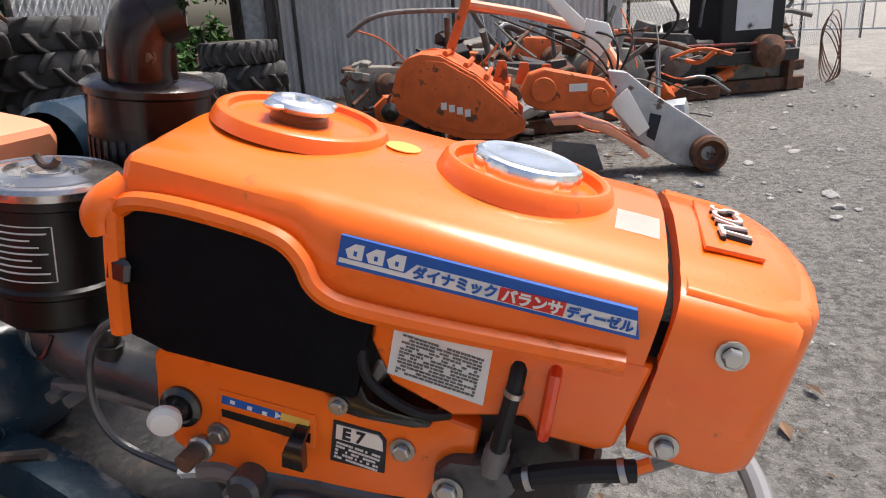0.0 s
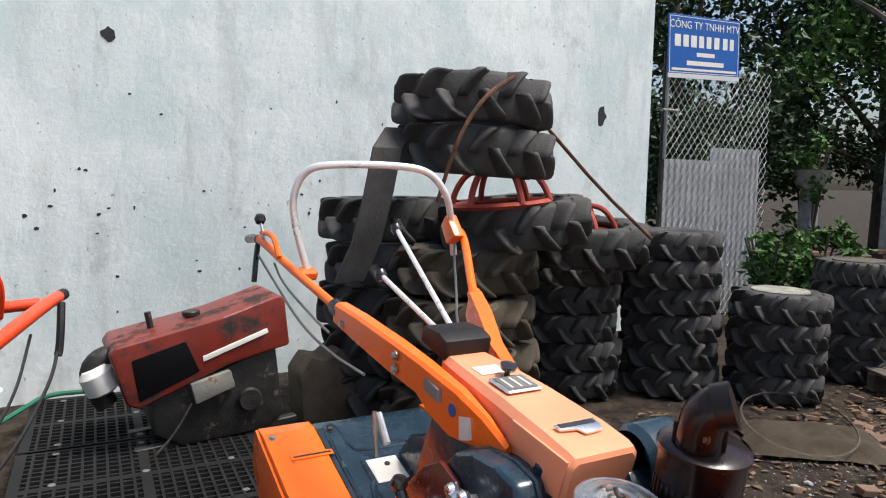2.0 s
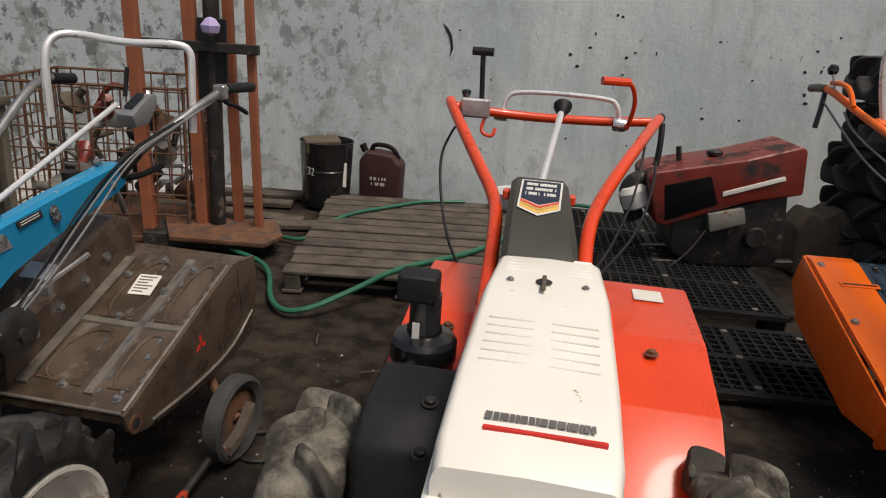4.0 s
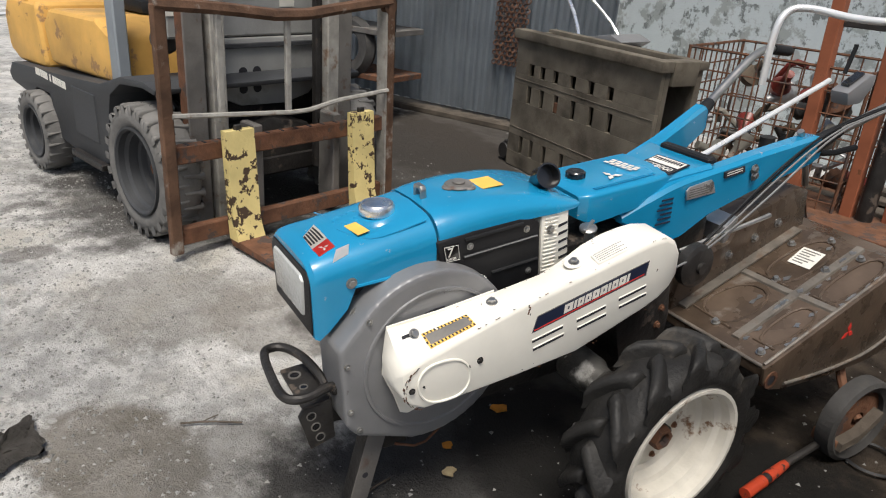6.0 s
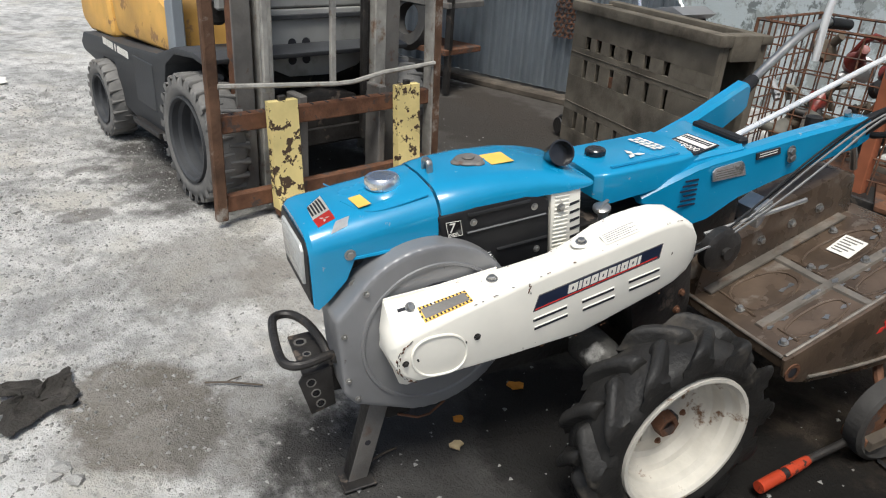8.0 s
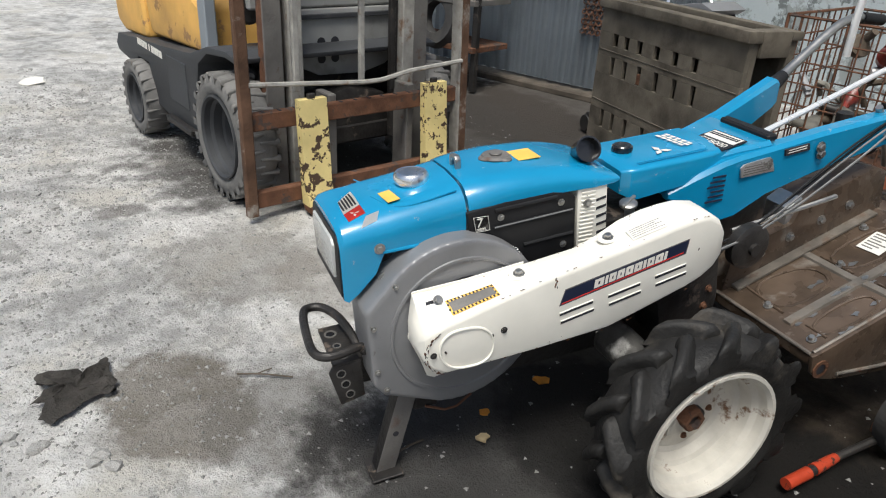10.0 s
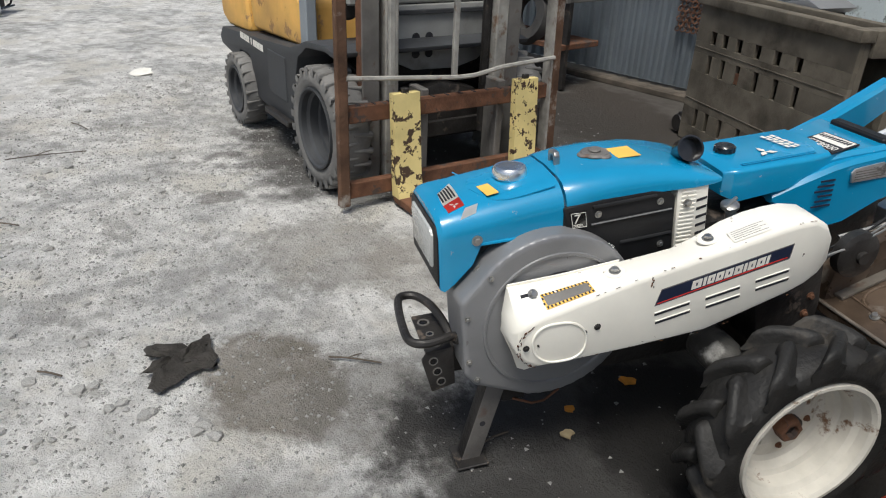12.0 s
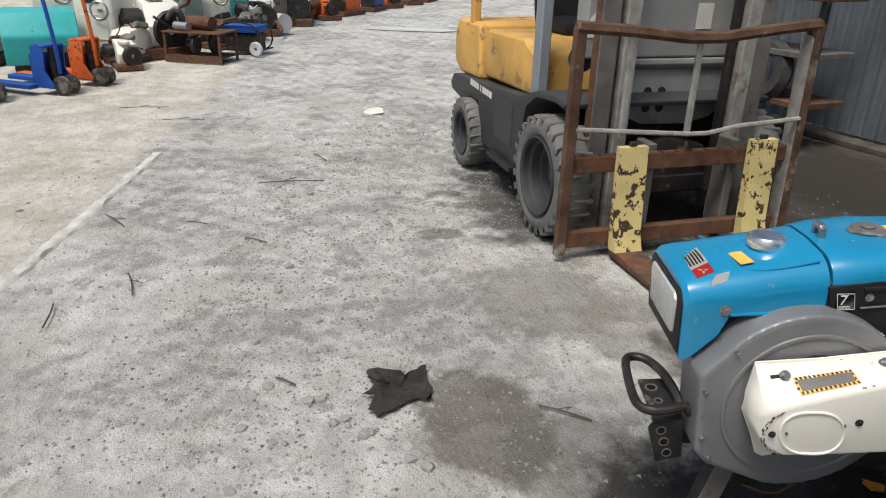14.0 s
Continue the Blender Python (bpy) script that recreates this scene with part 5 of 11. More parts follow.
    part("front_edge", tube([(-0.758, -0.49, 0.368), (-0.758, 0.54, 0.372)], 0.006, 8, 0), M_SEAM, top)
    r18 = random.Random(5)
    for k in range(26):
        x, y = r18.uniform(-1.38, -0.80), r18.choice((0.535, 0.535, 0.50, 0.43, 0.33, 0.405))
        q = [(0.018 * math.cos(a) * r18.uniform(0.3, 1.3), 0.009 * math.sin(a) * r18.uniform(0.3, 1.3)) for a in (2 * math.pi * j / 9 for j in range(9))]
        part("bare_patch", prism(q, 0.0, 0.0008, 0, axis="z", m=pose(*slope(x, y), 0, 16, 0) @ pose(0, 0, 0.0012 if y not in (0.405,) else 0.009)), M_STEEL, top, smooth=0)
    for x, y in ((-0.817, 0.312), (-1.106, 0.31), (-1.39, 0.31), (-0.80, 0.50), (-1.235, 0.40), (-1.36, 0.44), (-1.30, 0.22)):
        part("cover_bolt", bolt(0.010, 0.014, m=pose(*slope(x, y), 0, 16, 0) @ pose(0, 0, 0.008 if 0.38 < y < 0.43 else 0)), M_STEEL, top)
    lm = pose(*slope(-1.262, 0.308), 0, 16, 6)
    lb = part("paper_label", box(-0.052, 0.052, -0.040, 0.040, 0.0015, 0.003, 0, m=lm), M_PAPER, top)
    for k in range(6):
        part("label_line", box(-0.042 + k * 0.015, -0.036 + k * 0.015, -0.032, 0.030 - (k % 3) * 0.012, 0.003, 0.0036, 0, m=lm), M_GREYIRON, lb)
    plate = [(-0.742, 0.378), (-0.752, 0.318), (-0.79, 0.285), (-0.86, 0.262), (-1.10, 0.225), (-1.35, 0.205), (-1.53, 0.225), (-1.60, 0.40), (-1.59, 0.532), (-1.42, 0.566), (-0.78, 0.385)]
    side = part("side_plate", prism(plate, 0.547, 0.560, 0.005), M_BROWNP, top, "brown side plate with a red emblem")
    part("pivot_hole", disc(0.017, 0.002, 18, 0, m=side_y(-0.785, 0.560, 0.325)), M_INK, side)
    part("pivot_ring", lathe([(0.030, 0), (0.030, 0.004), (0.018, 0.004)], 20, m=side_y(-0.785, 0.560, 0.325)), M_RUST, side)
    em = bmesh.new()
    for k in range(3):
        a = math.pi / 2 + 2 * math.pi * k / 3
        prism([(0, 0), (0.02 * math.cos(a - 0.5), 0.02 * math.sin(a - 0.5)), (0.036 * math.cos(a), 0.036 * math.sin(a)), (0.02 * math.cos(a + 0.5), 0.02 * math.sin(a + 0.5))], 0.5605, 0.562, 0, em, pose(-1.164, 0, 0.380))
    part("red_emblem", em, M_RLAB, side)
    part("side_bead", tube([(-0.86, 0.562, 0.285), (-1.10, 0.563, 0.252), (-1.36, 0.563, 0.245), (-1.54, 0.562, 0.32)], 0.006, 8, 2), M_SEAM, side)
    for x, z in ((-1.44, 0.46), (-1.45, 0.36)):
        part("adjuster_slot", prism([(x, z), (x - 0.008, z), (x - 0.012, z + 0.07), (x - 0.004, z + 0.07)], 0.5602, 0.5612, 0), M_INK, side)
    part("side_plate", prism(plate, -0.515, -0.502, 0.005), M_BROWNP, top)
    part("rear_flap", prism([(-1.57, 0.52), (-1.585, 0.52), (-1.63, 0.28), (-1.615, 0.28)], -0.48, 0.53, 0.004), M_BROWNP, top)
    case = part("chain_case", prism([(-0.76, 0.34), (-0.78, 0.48), (-0.84, 0.535), (-1.02, 0.575), (-1.05, 0.64), (-1.36, 0.72), (-1.42, 0.70), (-1.44, 0.54), (-1.30, 0.50), (-0.90, 0.39)], -0.10, 0.165, 0.012), M_BROWNP, t)
    for x in (-0.90, -1.02, -1.15, -1.27):
        part("case_bolt", bolt(0.012, 0.012, m=side_y(x, 0.165, 0.405 + (-0.76 - x) * 0.285 + 0.05, 1)), M_STEEL, case)
    part("case_flange", loft([[(x, 0.16, z), (x, 0.20, z), (x, 0.20, z + 0.008), (x, 0.16, z + 0.008)] for x, z in ((-0.80, 0.388), (-0.95, 0.432), (-1.38, 0.554))]), M_SEAM, case)
    part("case_clip", prism([(-1.00, 0.56), (-1.00, 0.63), (-1.06, 0.66), (-1.06, 0.59)], 0.05, 0.15, 0.006), M_ALU, case)
    part("depth_post", tube([(-1.38, -0.02, 0.60), (-1.38, -0.02, 0.86)], 0.028, 14, 0), M_DARKM, t)
    part("depth_bracket", prism([(-1.28, 0.60), (-1.28, 0.66), (-1.46, 0.66), (-1.46, 0.60)], -0.10, 0.10, 0.01), M_BROWNP, t)
    # rotary shaft with tines
    part("rotary_shaft", tube([(-1.12, -0.47, 0.26), (-1.12, 0.53, 0.26)], 0.03, 12, 0), M_DARKM, t)
    for k in range(12):
        a = k * 2.4
        y = -0.42 + k * 0.08
        part("tine", tube([(-1.12, y, 0.26), (-1.12 + 0.15 * math.cos(a), y, 0.26 + 0.13 * math.sin(a)), (-1.12 + 0.19 * math.cos(a + 0.5), y + 0.05, 0.26 + 0.17 * math.sin(a + 0.5))], 0.009, 6, 1), M_RUST, t)
    # tail wheel
    inv = t.matrix_world.inverted()
    at = inv @ pose(-0.535, 2.32, 0.155, 90, 0, 77)
    tw = part("tail_wheel", lathe([(0.115, -0.022), (0.14, -0.034), (0.155, -0.026), (0.157, 0.0), (0.155, 0.026), (0.14, 0.034), (0.115, 0.022)], 32, closed=True, m=at), M_OLDRUB, t)
    part("wheel_disc", lathe([(0.118, -0.004), (0.06, -0.012), (0.03, -0.012), (0.03, 0.012), (0.06, 0.012), (0.118, 0.004)], 28, m=at), M_RUST, tw)
    part("tail_fork", tube([inv @ Vector(p) for p in ((-0.52, 2.32, 0.155), (-0.60, 2.36, 0.20), (-0.70, 2.44, 0.34), (-0.78, 2.50, 0.46))], 0.016, 8, 1), M_RUST, tw)
    return t


blue_tiller()


# ---- orange power tiller in front of the wall ----
def orange_tiller():
    t = thing("power_tiller", pose(2.085, 1.999, 0.27, 0, 16, -91.5), "bright orange two-wheel power tiller standing nose-down", "power tiller")
    # hood: sections by x; y to both sides
    def sec(x, zt, yr, zr, ys, zs, zb, grow=0.0):
        """top height, ridge y and height, side y and height, lower edge"""
        h = [(ys, zb), (ys, zs), (ys - 0.003, zs + (zr - zs) * 0.55), (ys * 0.80 + yr * 0.20, zs + (zr - zs) * 0.80), (ys * 0.45 + yr * 0.55, zs + (zr - zs) * 0.95), (yr + 0.006, zr), (yr, zr + 0.003), (yr * 0.5, zt), (0.0, zt + 0.003)]
        left = [(x, -a, b) for a, b in h]
        return left + [(x, a, b) for a, b in h[-2::-1]]
    st = ((0.385, 0.900, 0.11, 0.885, 0.165, 0.86, 0.835), (0.392, 0.925, 0.125, 0.912, 0.185, 0.885, 0.845), (0.41, 0.938, 0.135, 0.924, 0.202, 0.892, 0.862), (0.50, 0.942, 0.140, 0.930, 0.206, 0.896, 0.878), (0.60, 0.945, 0.142, 0.934, 0.208, 0.90, 0.884),
          (0.625, 0.946, 0.142, 0.935, 0.212, 0.875, 0.85), (0.65, 0.947, 0.142, 0.936, 0.214, 0.865, 0.832), (0.80, 0.950, 0.142, 0.940, 0.214, 0.872, 0.842), (0.95, 0.954, 0.140, 0.944, 0.212, 0.885, 0.862), (0.968, 0.954, 0.139, 0.944, 0.211, 0.887, 0.864))
    skin = BVHTree.FromBMesh(loft([sec(*s) for s in st]))
    part("hood_gap", loft([sec(0.962, 0.936, 0.125, 0.926, 0.194, 0.880, 0.868), sec(0.984, 0.936, 0.125, 0.926, 0.194, 0.880, 0.868)]), M_SCREEN, t)
    hood = part("hood", loft([sec(*s) for s in st]), M_ORANGE, t, "glossy orange sheet-metal hood", smooth=40)
    part("hood_lip", tube([(0.395, -0.20, 0.848), (0.43, -0.212, 0.879), (0.58, -0.214, 0.886), (0.618, -0.217, 0.872), (0.64, -0.220, 0.836), (0.70, -0.220, 0.832), (0.95, -0.217, 0.862)], 0.011, 8, 3), M_ORANGE, hood)
    part("hood_clip", tube([(0.40, -0.185, 0.875), (0.385, -0.205, 0.858), (0.378, -0.205, 0.84), (0.384, -0.200, 0.825)], 0.019, 12, 2), M_ORANGE, hood)
    bulge = lambda pts, k: [(x + k * (1 - (y / 0.22) ** 2), y, z) for x, y, z in pts]
    st = ((0.980, 0.954, 0.139, 0.945, 0.211, 0.89, 0.868, 0.0), (1.03, 0.957, 0.137, 0.946, 0.210, 0.893, 0.862, 0.01), (1.06, 0.956, 0.135, 0.946, 0.208, 0.896, 0.858, 0.024), (1.078, 0.952, 0.133, 0.943, 0.205, 0.898, 0.857, 0.031), (1.086, 0.943, 0.128, 0.935, 0.198, 0.896, 0.860, 0.034))
    nose = part("nose_cover", loft([bulge(sec(*s[:7]), s[7]) for s in st]), M_ORANGE, t, smooth=42)
    plan = ((0.985, -0.192), (1.06, -0.192), (1.085, -0.186), (1.108, -0.168), (1.126, -0.13), (1.138, -0.07), (1.143, 0.0), (1.138, 0.07), (1.126, 0.13), (1.108, 0.168), (1.085, 0.186), (1.06, 0.192), (0.985, 0.192))
    part("nose_front", loft([[(0.99 + (x - 0.99) * k, y * (0.6 + 0.4 * k), z) for x, y in plan] for z, k in ((0.756, 0.93), (0.762, 0.985), (0.772, 1.0), (0.915, 1.0), (0.932, 0.985), (0.941, 0.95), (0.944, 0.88))]), M_ORANGE, t, smooth=50)
    pad = part("badge_plinth", prism([(1.005, -0.095), (1.07, -0.085), (1.075, 0.085), (1.01, 0.095)], 0.955, 0.9615, 0.004, axis="z"), M_ORANGE, nose)
    letters("TVCS", 0.05, M_PAPER, pose(1.058, -0.062, 0.9675, 0, 0, 90), pad, depth=0.002)
    letters("TVCS", 0.05, M_INK, pose(1.0595, -0.0635, 0.9635, 0, 0, 90), pad, depth=0.003)
    part("nose_bolt", bolt(0.010, 0.010, m=side_y(1.038, -0.210, 0.900, -1)), M_STEEL, nose)
    part("nose_bolt", bolt(0.010, 0.010, m=side_y(1.018, -0.192, 0.775, -1)), M_STEEL, nose)
    # raised rings and caps
    def ring(x, y, R, z, h):
        b = lathe([(R + 0.008, -0.010), (R + 0.005, -0.001), (R + 0.001, h * 0.7), (R - 0.004, h), (R - 0.008, h), (R - 0.012, h * 0.8), (R - 0.014, 0.0), (R - 0.018, -0.003), (0.0, -0.003)], 56, m=pose(x, y, z))
        return part("pressed_ring", b, M_ORANGE, hood)
    ring(0.515, -0.008, 0.104, 0.950, 0.009)
    ring(0.803, -0.008, 0.102, 0.956, 0.014)
    cap = bmesh.new()
    lathe([(0.038, 0), (0.042, 0.006), (0.038, 0.011), (0.026, 0.014), (0.024, 0.011), (0.011, 0.012), (0.009, 0.017), (0, 0.017)], 40, cap, pose(0.508, -0.004, 0.962))
    for k in range(2):
        disc(0.016, 0.008, 16, 0.003, cap, pose(0.508 + (0.018 if k else -0.018), 0.030 if k else -0.038, 0.963))
    part("radiator_cap", cap, M_CHROME, t, "polished chrome radiator cap with two ears")
    part("cap_neck", lathe([(0.038, -0.03), (0.036, 0.0), (0, 0.0)], 28, m=pose(0.508, -0.004, 0.963)), M_BLACK, t)
    fuel = lathe([(0.060, -0.004), (0.064, 0.0), (0.066, 0.020), (0.063, 0.026), (0.058, 0.028), (0.052, 0.0265), (0.03, 0.029), (0, 0.030)], 72)
    for v in fuel.verts:
        if v.co.xy.length > 0.0625:
            k = 1 + 0.016 * math.cos(14 * math.atan2(v.co.y, v.co.x))
            v.co.x, v.co.y = v.co.x * k, v.co.y * k
    fuel.transform(pose(0.800, -0.005, 0.9535))
    part("fuel_cap", fuel, M_CHROME, t, "large domed chrome fuel cap")
    part("round_sticker", disc(0.022, 0.0015, 20, 0.0005, m=pose(0.648, -0.006, 0.9500)), M_DOT, hood)
    decal("white_sticker", ((0.912, -0.092), (0.960, -0.092), (0.962, -0.028), (0.914, -0.028)), skin, M_PAPER, hood)
    # side sticker
    q = lambda x: 0.8805 + (x - 0.655) * 0.045
    stk = part("side_sticker", prism([(0.655, 0.905), (0.655, 0.872), (0.955, 0.890), (0.945, 0.918)], -0.2152, -0.205, 0), M_BLAB, hood, "long blue and white sticker with Japanese lettering")
    part("white_band", prism([(0.657, 0.8815), (0.657, 0.8765), (0.951, 0.8935), (0.9475, 0.908), (0.735, 0.8975), (0.725, 0.8855)], -0.2158, -0.21, 0), M_PAPER, stk)
    for k in range(3):
        x = 0.662 + k * 0.0215
        z = 0.8835 + (x - 0.66) * 0.058
        part("name_bar", prism([(x + 0.004, z), (x + 0.0185, z + 0.0008), (x + 0.0185, z + 0.017), (x + 0.009, z + 0.016), (x, z + 0.008)], -0.2162, -0.214, 0), M_PAPER, stk)
        part("name_gap", prism([(x + 0.009, z + 0.004), (x + 0.0125, z + 0.004), (x + 0.0125, z + 0.009), (x + 0.009, z + 0.009)], -0.2166, -0.214, 0), M_BLAB, stk)
    part("red_field", prism([(0.8185, 0.8868), (0.8185, 0.9015), (0.882, 0.9052), (0.882, 0.8905)], -0.2163, -0.214, 0), M_RLAB, stk)
    for text, x, z, ink, size in (("ダイナミック", 0.733, 0.8845, M_BLAB, 0.0142), ("バランサ", 0.822, 0.8892, M_PAPER, 0.0146), ("ディーゼル", 0.884, 0.8928, M_BLAB, 0.0126)):
        letters(text, size, ink, pose(x, -0.2168, z, 90, -3.3, 0), stk, depth=0.0003, bold=0.0006)
    # radiator screen and engine side
    scr = part("radiator_screen", prism([(0.395, 0.868), (0.61, 0.883), (0.628, 0.83), (0.70, 0.822), (0.70, 0.715), (0.47, 0.695), (0.415, 0.705)], -0.203, 0.15, 0.008), M_SCREEN, t, "black mesh radiator screen")
    part("screen_frame", tube([(0.395, -0.204, 0.868), (0.405, -0.204, 0.77), (0.415, -0.204, 0.705)], 0.012, 8, 1), M_ORANGE, scr)
    part("screen_latch", box(0.395, 0.425, -0.215, -0.20, 0.77, 0.80, 0.005), M_BLACK, scr)
    tank = part("tank_side", prism([(0.697, 0.845), (0.699, 0.790), (0.731, 0.746), (0.805, 0.730), (0.879, 0.757), (0.893, 0.740), (0.955, 0.744), (0.974, 0.754), (0.982, 0.86)], -0.196, 0.19, 0.014, seg=3), M_ORANGE, t)
    lab = part("instruction_label", prism([(0.723, 0.822), (0.726, 0.760), (0.833, 0.758), (0.827, 0.824)], -0.1985, -0.19, 0), M_PAPER, tank, "cream instruction label with fine print")
    part("label_writing", bars(12, 0.734, 0.822, 0.764, 0.812, m=pose(0, -0.1987, 0), seed=11), M_GREYIRON, lab)
    part("bottom_hose", tube([(0.857, -0.190, 0.815), (0.859, -0.204, 0.800), (0.860, -0.204, 0.74), (0.861, -0.197, 0.705)], 0.009, 10, 2), M_PLASTIC, t)
    part("hose_collar", lathe([(0.0105, 0), (0.0105, 0.006), (0.009, 0.006)], 12, m=pose(0.860, -0.204, 0.785)), M_STEEL, t)
    part("sight_tube", tube([(0.893, -0.185, 0.828), (0.894, -0.207, 0.815), (0.900, -0.207, 0.752), (0.902, -0.19, 0.740)], 0.007, 8, 1), M_REDOR, t)
    pan = part("control_panel", prism([(0.443, 0.673), (0.449, 0.686), (0.464, 0.692), (0.658, 0.703), (0.690, 0.687), (0.719, 0.688), (0.780, 0.704), (0.790, 0.720), (0.836, 0.718), (0.840, 0.684), (0.828, 0.662), (0.808, 0.636), (0.800, 0.600), (0.677, 0.570), (0.586, 0.550), (0.522, 0.544), (0.481, 0.559), (0.454, 0.602)], -0.185, -0.12, 0.008, seg=3), M_ORANGE, t, "orange control panel")
    part("raised_tray", prism([(0.530, 0.659), (0.654, 0.668), (0.661, 0.624), (0.622, 0.607), (0.538, 0.612)], -0.1875, -0.18, 0.003), M_ORANGE, pan)
    part("choke_collar", lathe([(0.027, 0), (0.027, 0.006), (0.020, 0.010), (0.016, 0.007), (0.012, 0.018), (0, 0.018)], 24, m=side_y(0.487, -0.184, 0.617, -1)), M_BLACK, pan)
    part("knob_stem", tube([(0.487, -0.195, 0.617), (0.488, -0.225, 0.623)], 0.007, 8, 0), M_STEEL, pan)
    part("white_knob", lathe([(0.0, -0.012), (0.012, -0.011), (0.0185, -0.004), (0.0195, 0.003), (0.015, 0.010), (0.0, 0.013)], 20, m=side_y(0.489, -0.224, 0.622, -1) @ pose(0, 0, 0, 0, 28, 0)), M_PAPER, pan, "worn white knob")
    scale = part("scale_label", prism([(0.538, 0.653), (0.538, 0.642), (0.613, 0.647), (0.613, 0.657)], -0.1882, -0.186, 0), M_BLAB, pan)
    part("scale_label", prism([(0.613, 0.657), (0.613, 0.647), (0.648, 0.650), (0.648, 0.659)], -0.1882, -0.186, 0), M_YLAB, pan)
    part("scale_mark", prism([(0.606, 0.656), (0.606, 0.647), (0.614, 0.652)], -0.1887, -0.188, 0), M_PAPER, scale)
    for x in (0.549, 0.571, 0.590):
        part("scale_mark", box(x, x + 0.006, -0.1887, -0.188, 0.646, 0.651, 0), M_PAPER, scale)
    part("lever_slot", prism([(0.539, 0.634), (0.541, 0.624), (0.653, 0.629), (0.652, 0.642)], -0.1882, -0.186, 0), M_BLACK, pan)
    part("throttle_handle", loft([[(x0, y, z), (x0 + w, y, z + 0.002), (x0 + w, y + d, z + 0.002), (x0, y + d, z)] for x0, y, z, w, d in ((0.634, -0.195, 0.650, 0.016, 0.01), (0.634, -0.214, 0.640, 0.018, 0.012), (0.632, -0.218, 0.628, 0.024, 0.014), (0.634, -0.216, 0.608, 0.026, 0.012))]), M_BLACK, pan)
    e7 = part("model_plate", prism([(0.675, 0.670), (0.731, 0.674), (0.740, 0.666), (0.746, 0.622), (0.680, 0.615)], -0.1875, -0.18, 0.0015), M_INK, pan, "black and silver model plate")
    part("plate_field", prism([(0.680, 0.667), (0.682, 0.648), (0.739, 0.652), (0.736, 0.665), (0.730, 0.671)], -0.1885, -0.187, 0), M_PLATED, e7)
    letters("E 7", 0.021, M_INK, pose(0.689, -0.1888, 0.651, 90, -4, 0), e7, depth=0.0005, bold=0.0008)
    part("plate_writing", bars(5, 0.684, 0.738, 0.6215, 0.646, m=pose(0, -0.1880, 0), seed=12), M_PLATED, e7)
    for x, z in ((0.539, 0.597), (0.760, 0.662)):
        part("panel_bolt", bolt(0.010, 0.010, m=side_y(x, -0.186, z, -1)), M_STEEL, pan)
    part("cock", tube([(0.521, -0.18, 0.572), (0.515, -0.222, 0.566)], 0.012, 10, 0), M_RUST, pan)
    part("cock_collar", disc(0.017, 0.012, 10, 0.003, m=side_y(0.521, -0.186, 0.572, -1)), M_STEEL, pan)
    brk = part("tank_bracket", prism([(0.672, 0.690), (0.673, 0.710), (0.692, 0.738), (0.702, 0.730), (0.712, 0.716), (0.736, 0.712), (0.783, 0.716), (0.786, 0.708), (0.766, 0.700), (0.705, 0.690)], -0.196, -0.13, 0.006), M_BLACK, t, "glossy black pressed bracket")
    part("bracket_bolt", bolt(0.008, 0.008, m=side_y(0.680, -0.197, 0.699, -1)), M_STEEL, brk)
    part("wiring_sleeve", tube([(0.690, -0.19, 0.795), (0.700, -0.205, 0.755), (0.730, -0.205, 0.735), (0.775, -0.20, 0.722), (0.80, -0.18, 0.722)], 0.006, 8, 3), M_PLASTIC, t)
    cc = part("crankcase", prism([(0.50, 0.55), (0.80, 0.60), (0.98, 0.70), (0.98, 0.52), (0.90, 0.44), (0.55, 0.42), (0.48, 0.50)], -0.14, 0.17, 0.03, seg=3), M_CASTGREY, t, "grey painted cast crankcase")
    part("case_cover", prism([(0.550, 0.500), (0.566, 0.548), (0.600, 0.566), (0.672, 0.580), (0.754, 0.592), (0.800, 0.590), (0.79, 0.50), (0.70, 0.46), (0.58, 0.46)], -0.19, -0.13, 0.012, seg=3), M_CASTGREY, cc)
    part("cover_step", prism([(0.615, 0.545), (0.650, 0.560), (0.745, 0.572), (0.770, 0.55), (0.75, 0.49), (0.64, 0.49)], -0.205, -0.18, 0.012, seg=3), M_CASTGREY, cc)
    part("red_notice", prism([(0.700, 0.566), (0.752, 0.573), (0.752, 0.562), (0.702, 0.556)], -0.2055, -0.20, 0), M_PAPER, cc)
    part("drain_boss", lathe([(0.022, 0), (0.022, 0.028), (0.016, 0.034), (0, 0.035)], 18, m=side_y(0.590, -0.185, 0.550, -1)), M_CASTGREY, cc)
    for x, z in ((0.57, 0.515), (0.79, 0.565), (0.90, 0.60)):
        part("case_bolt", bolt(0.010, 0.010, m=side_y(x, -0.19 if x < 0.85 else -0.15, z, -1)), M_STEEL, cc)
    part("rear_casing", prism([(0.80, 0.715), (0.84, 0.735), (0.90, 0.728), (0.95, 0.70), (0.97, 0.62), (0.82, 0.60)], -0.16, -0.05, 0.02, seg=3), M_DARKM, t)
    pump = part("injection_pump", prism([(0.800, 0.660), (0.815, 0.680), (0.850, 0.690), (0.880, 0.690), (0.895, 0.672), (0.87, 0.62), (0.81, 0.61)], -0.205, -0.14, 0.010), M_CASTGREY, t)
    part("pump_bolt", bolt(0.012, 0.01, m=side_y(0.822, -0.206, 0.645, -1)), M_STEEL, pump)
    part("pump_union", lathe([(0.014, 0), (0.014, 0.03), (0.011, 0.034), (0.011, 0.05), (0, 0.05)], 12, m=pose(0.861, -0.195, 0.68)), M_GREYIRON, pump)
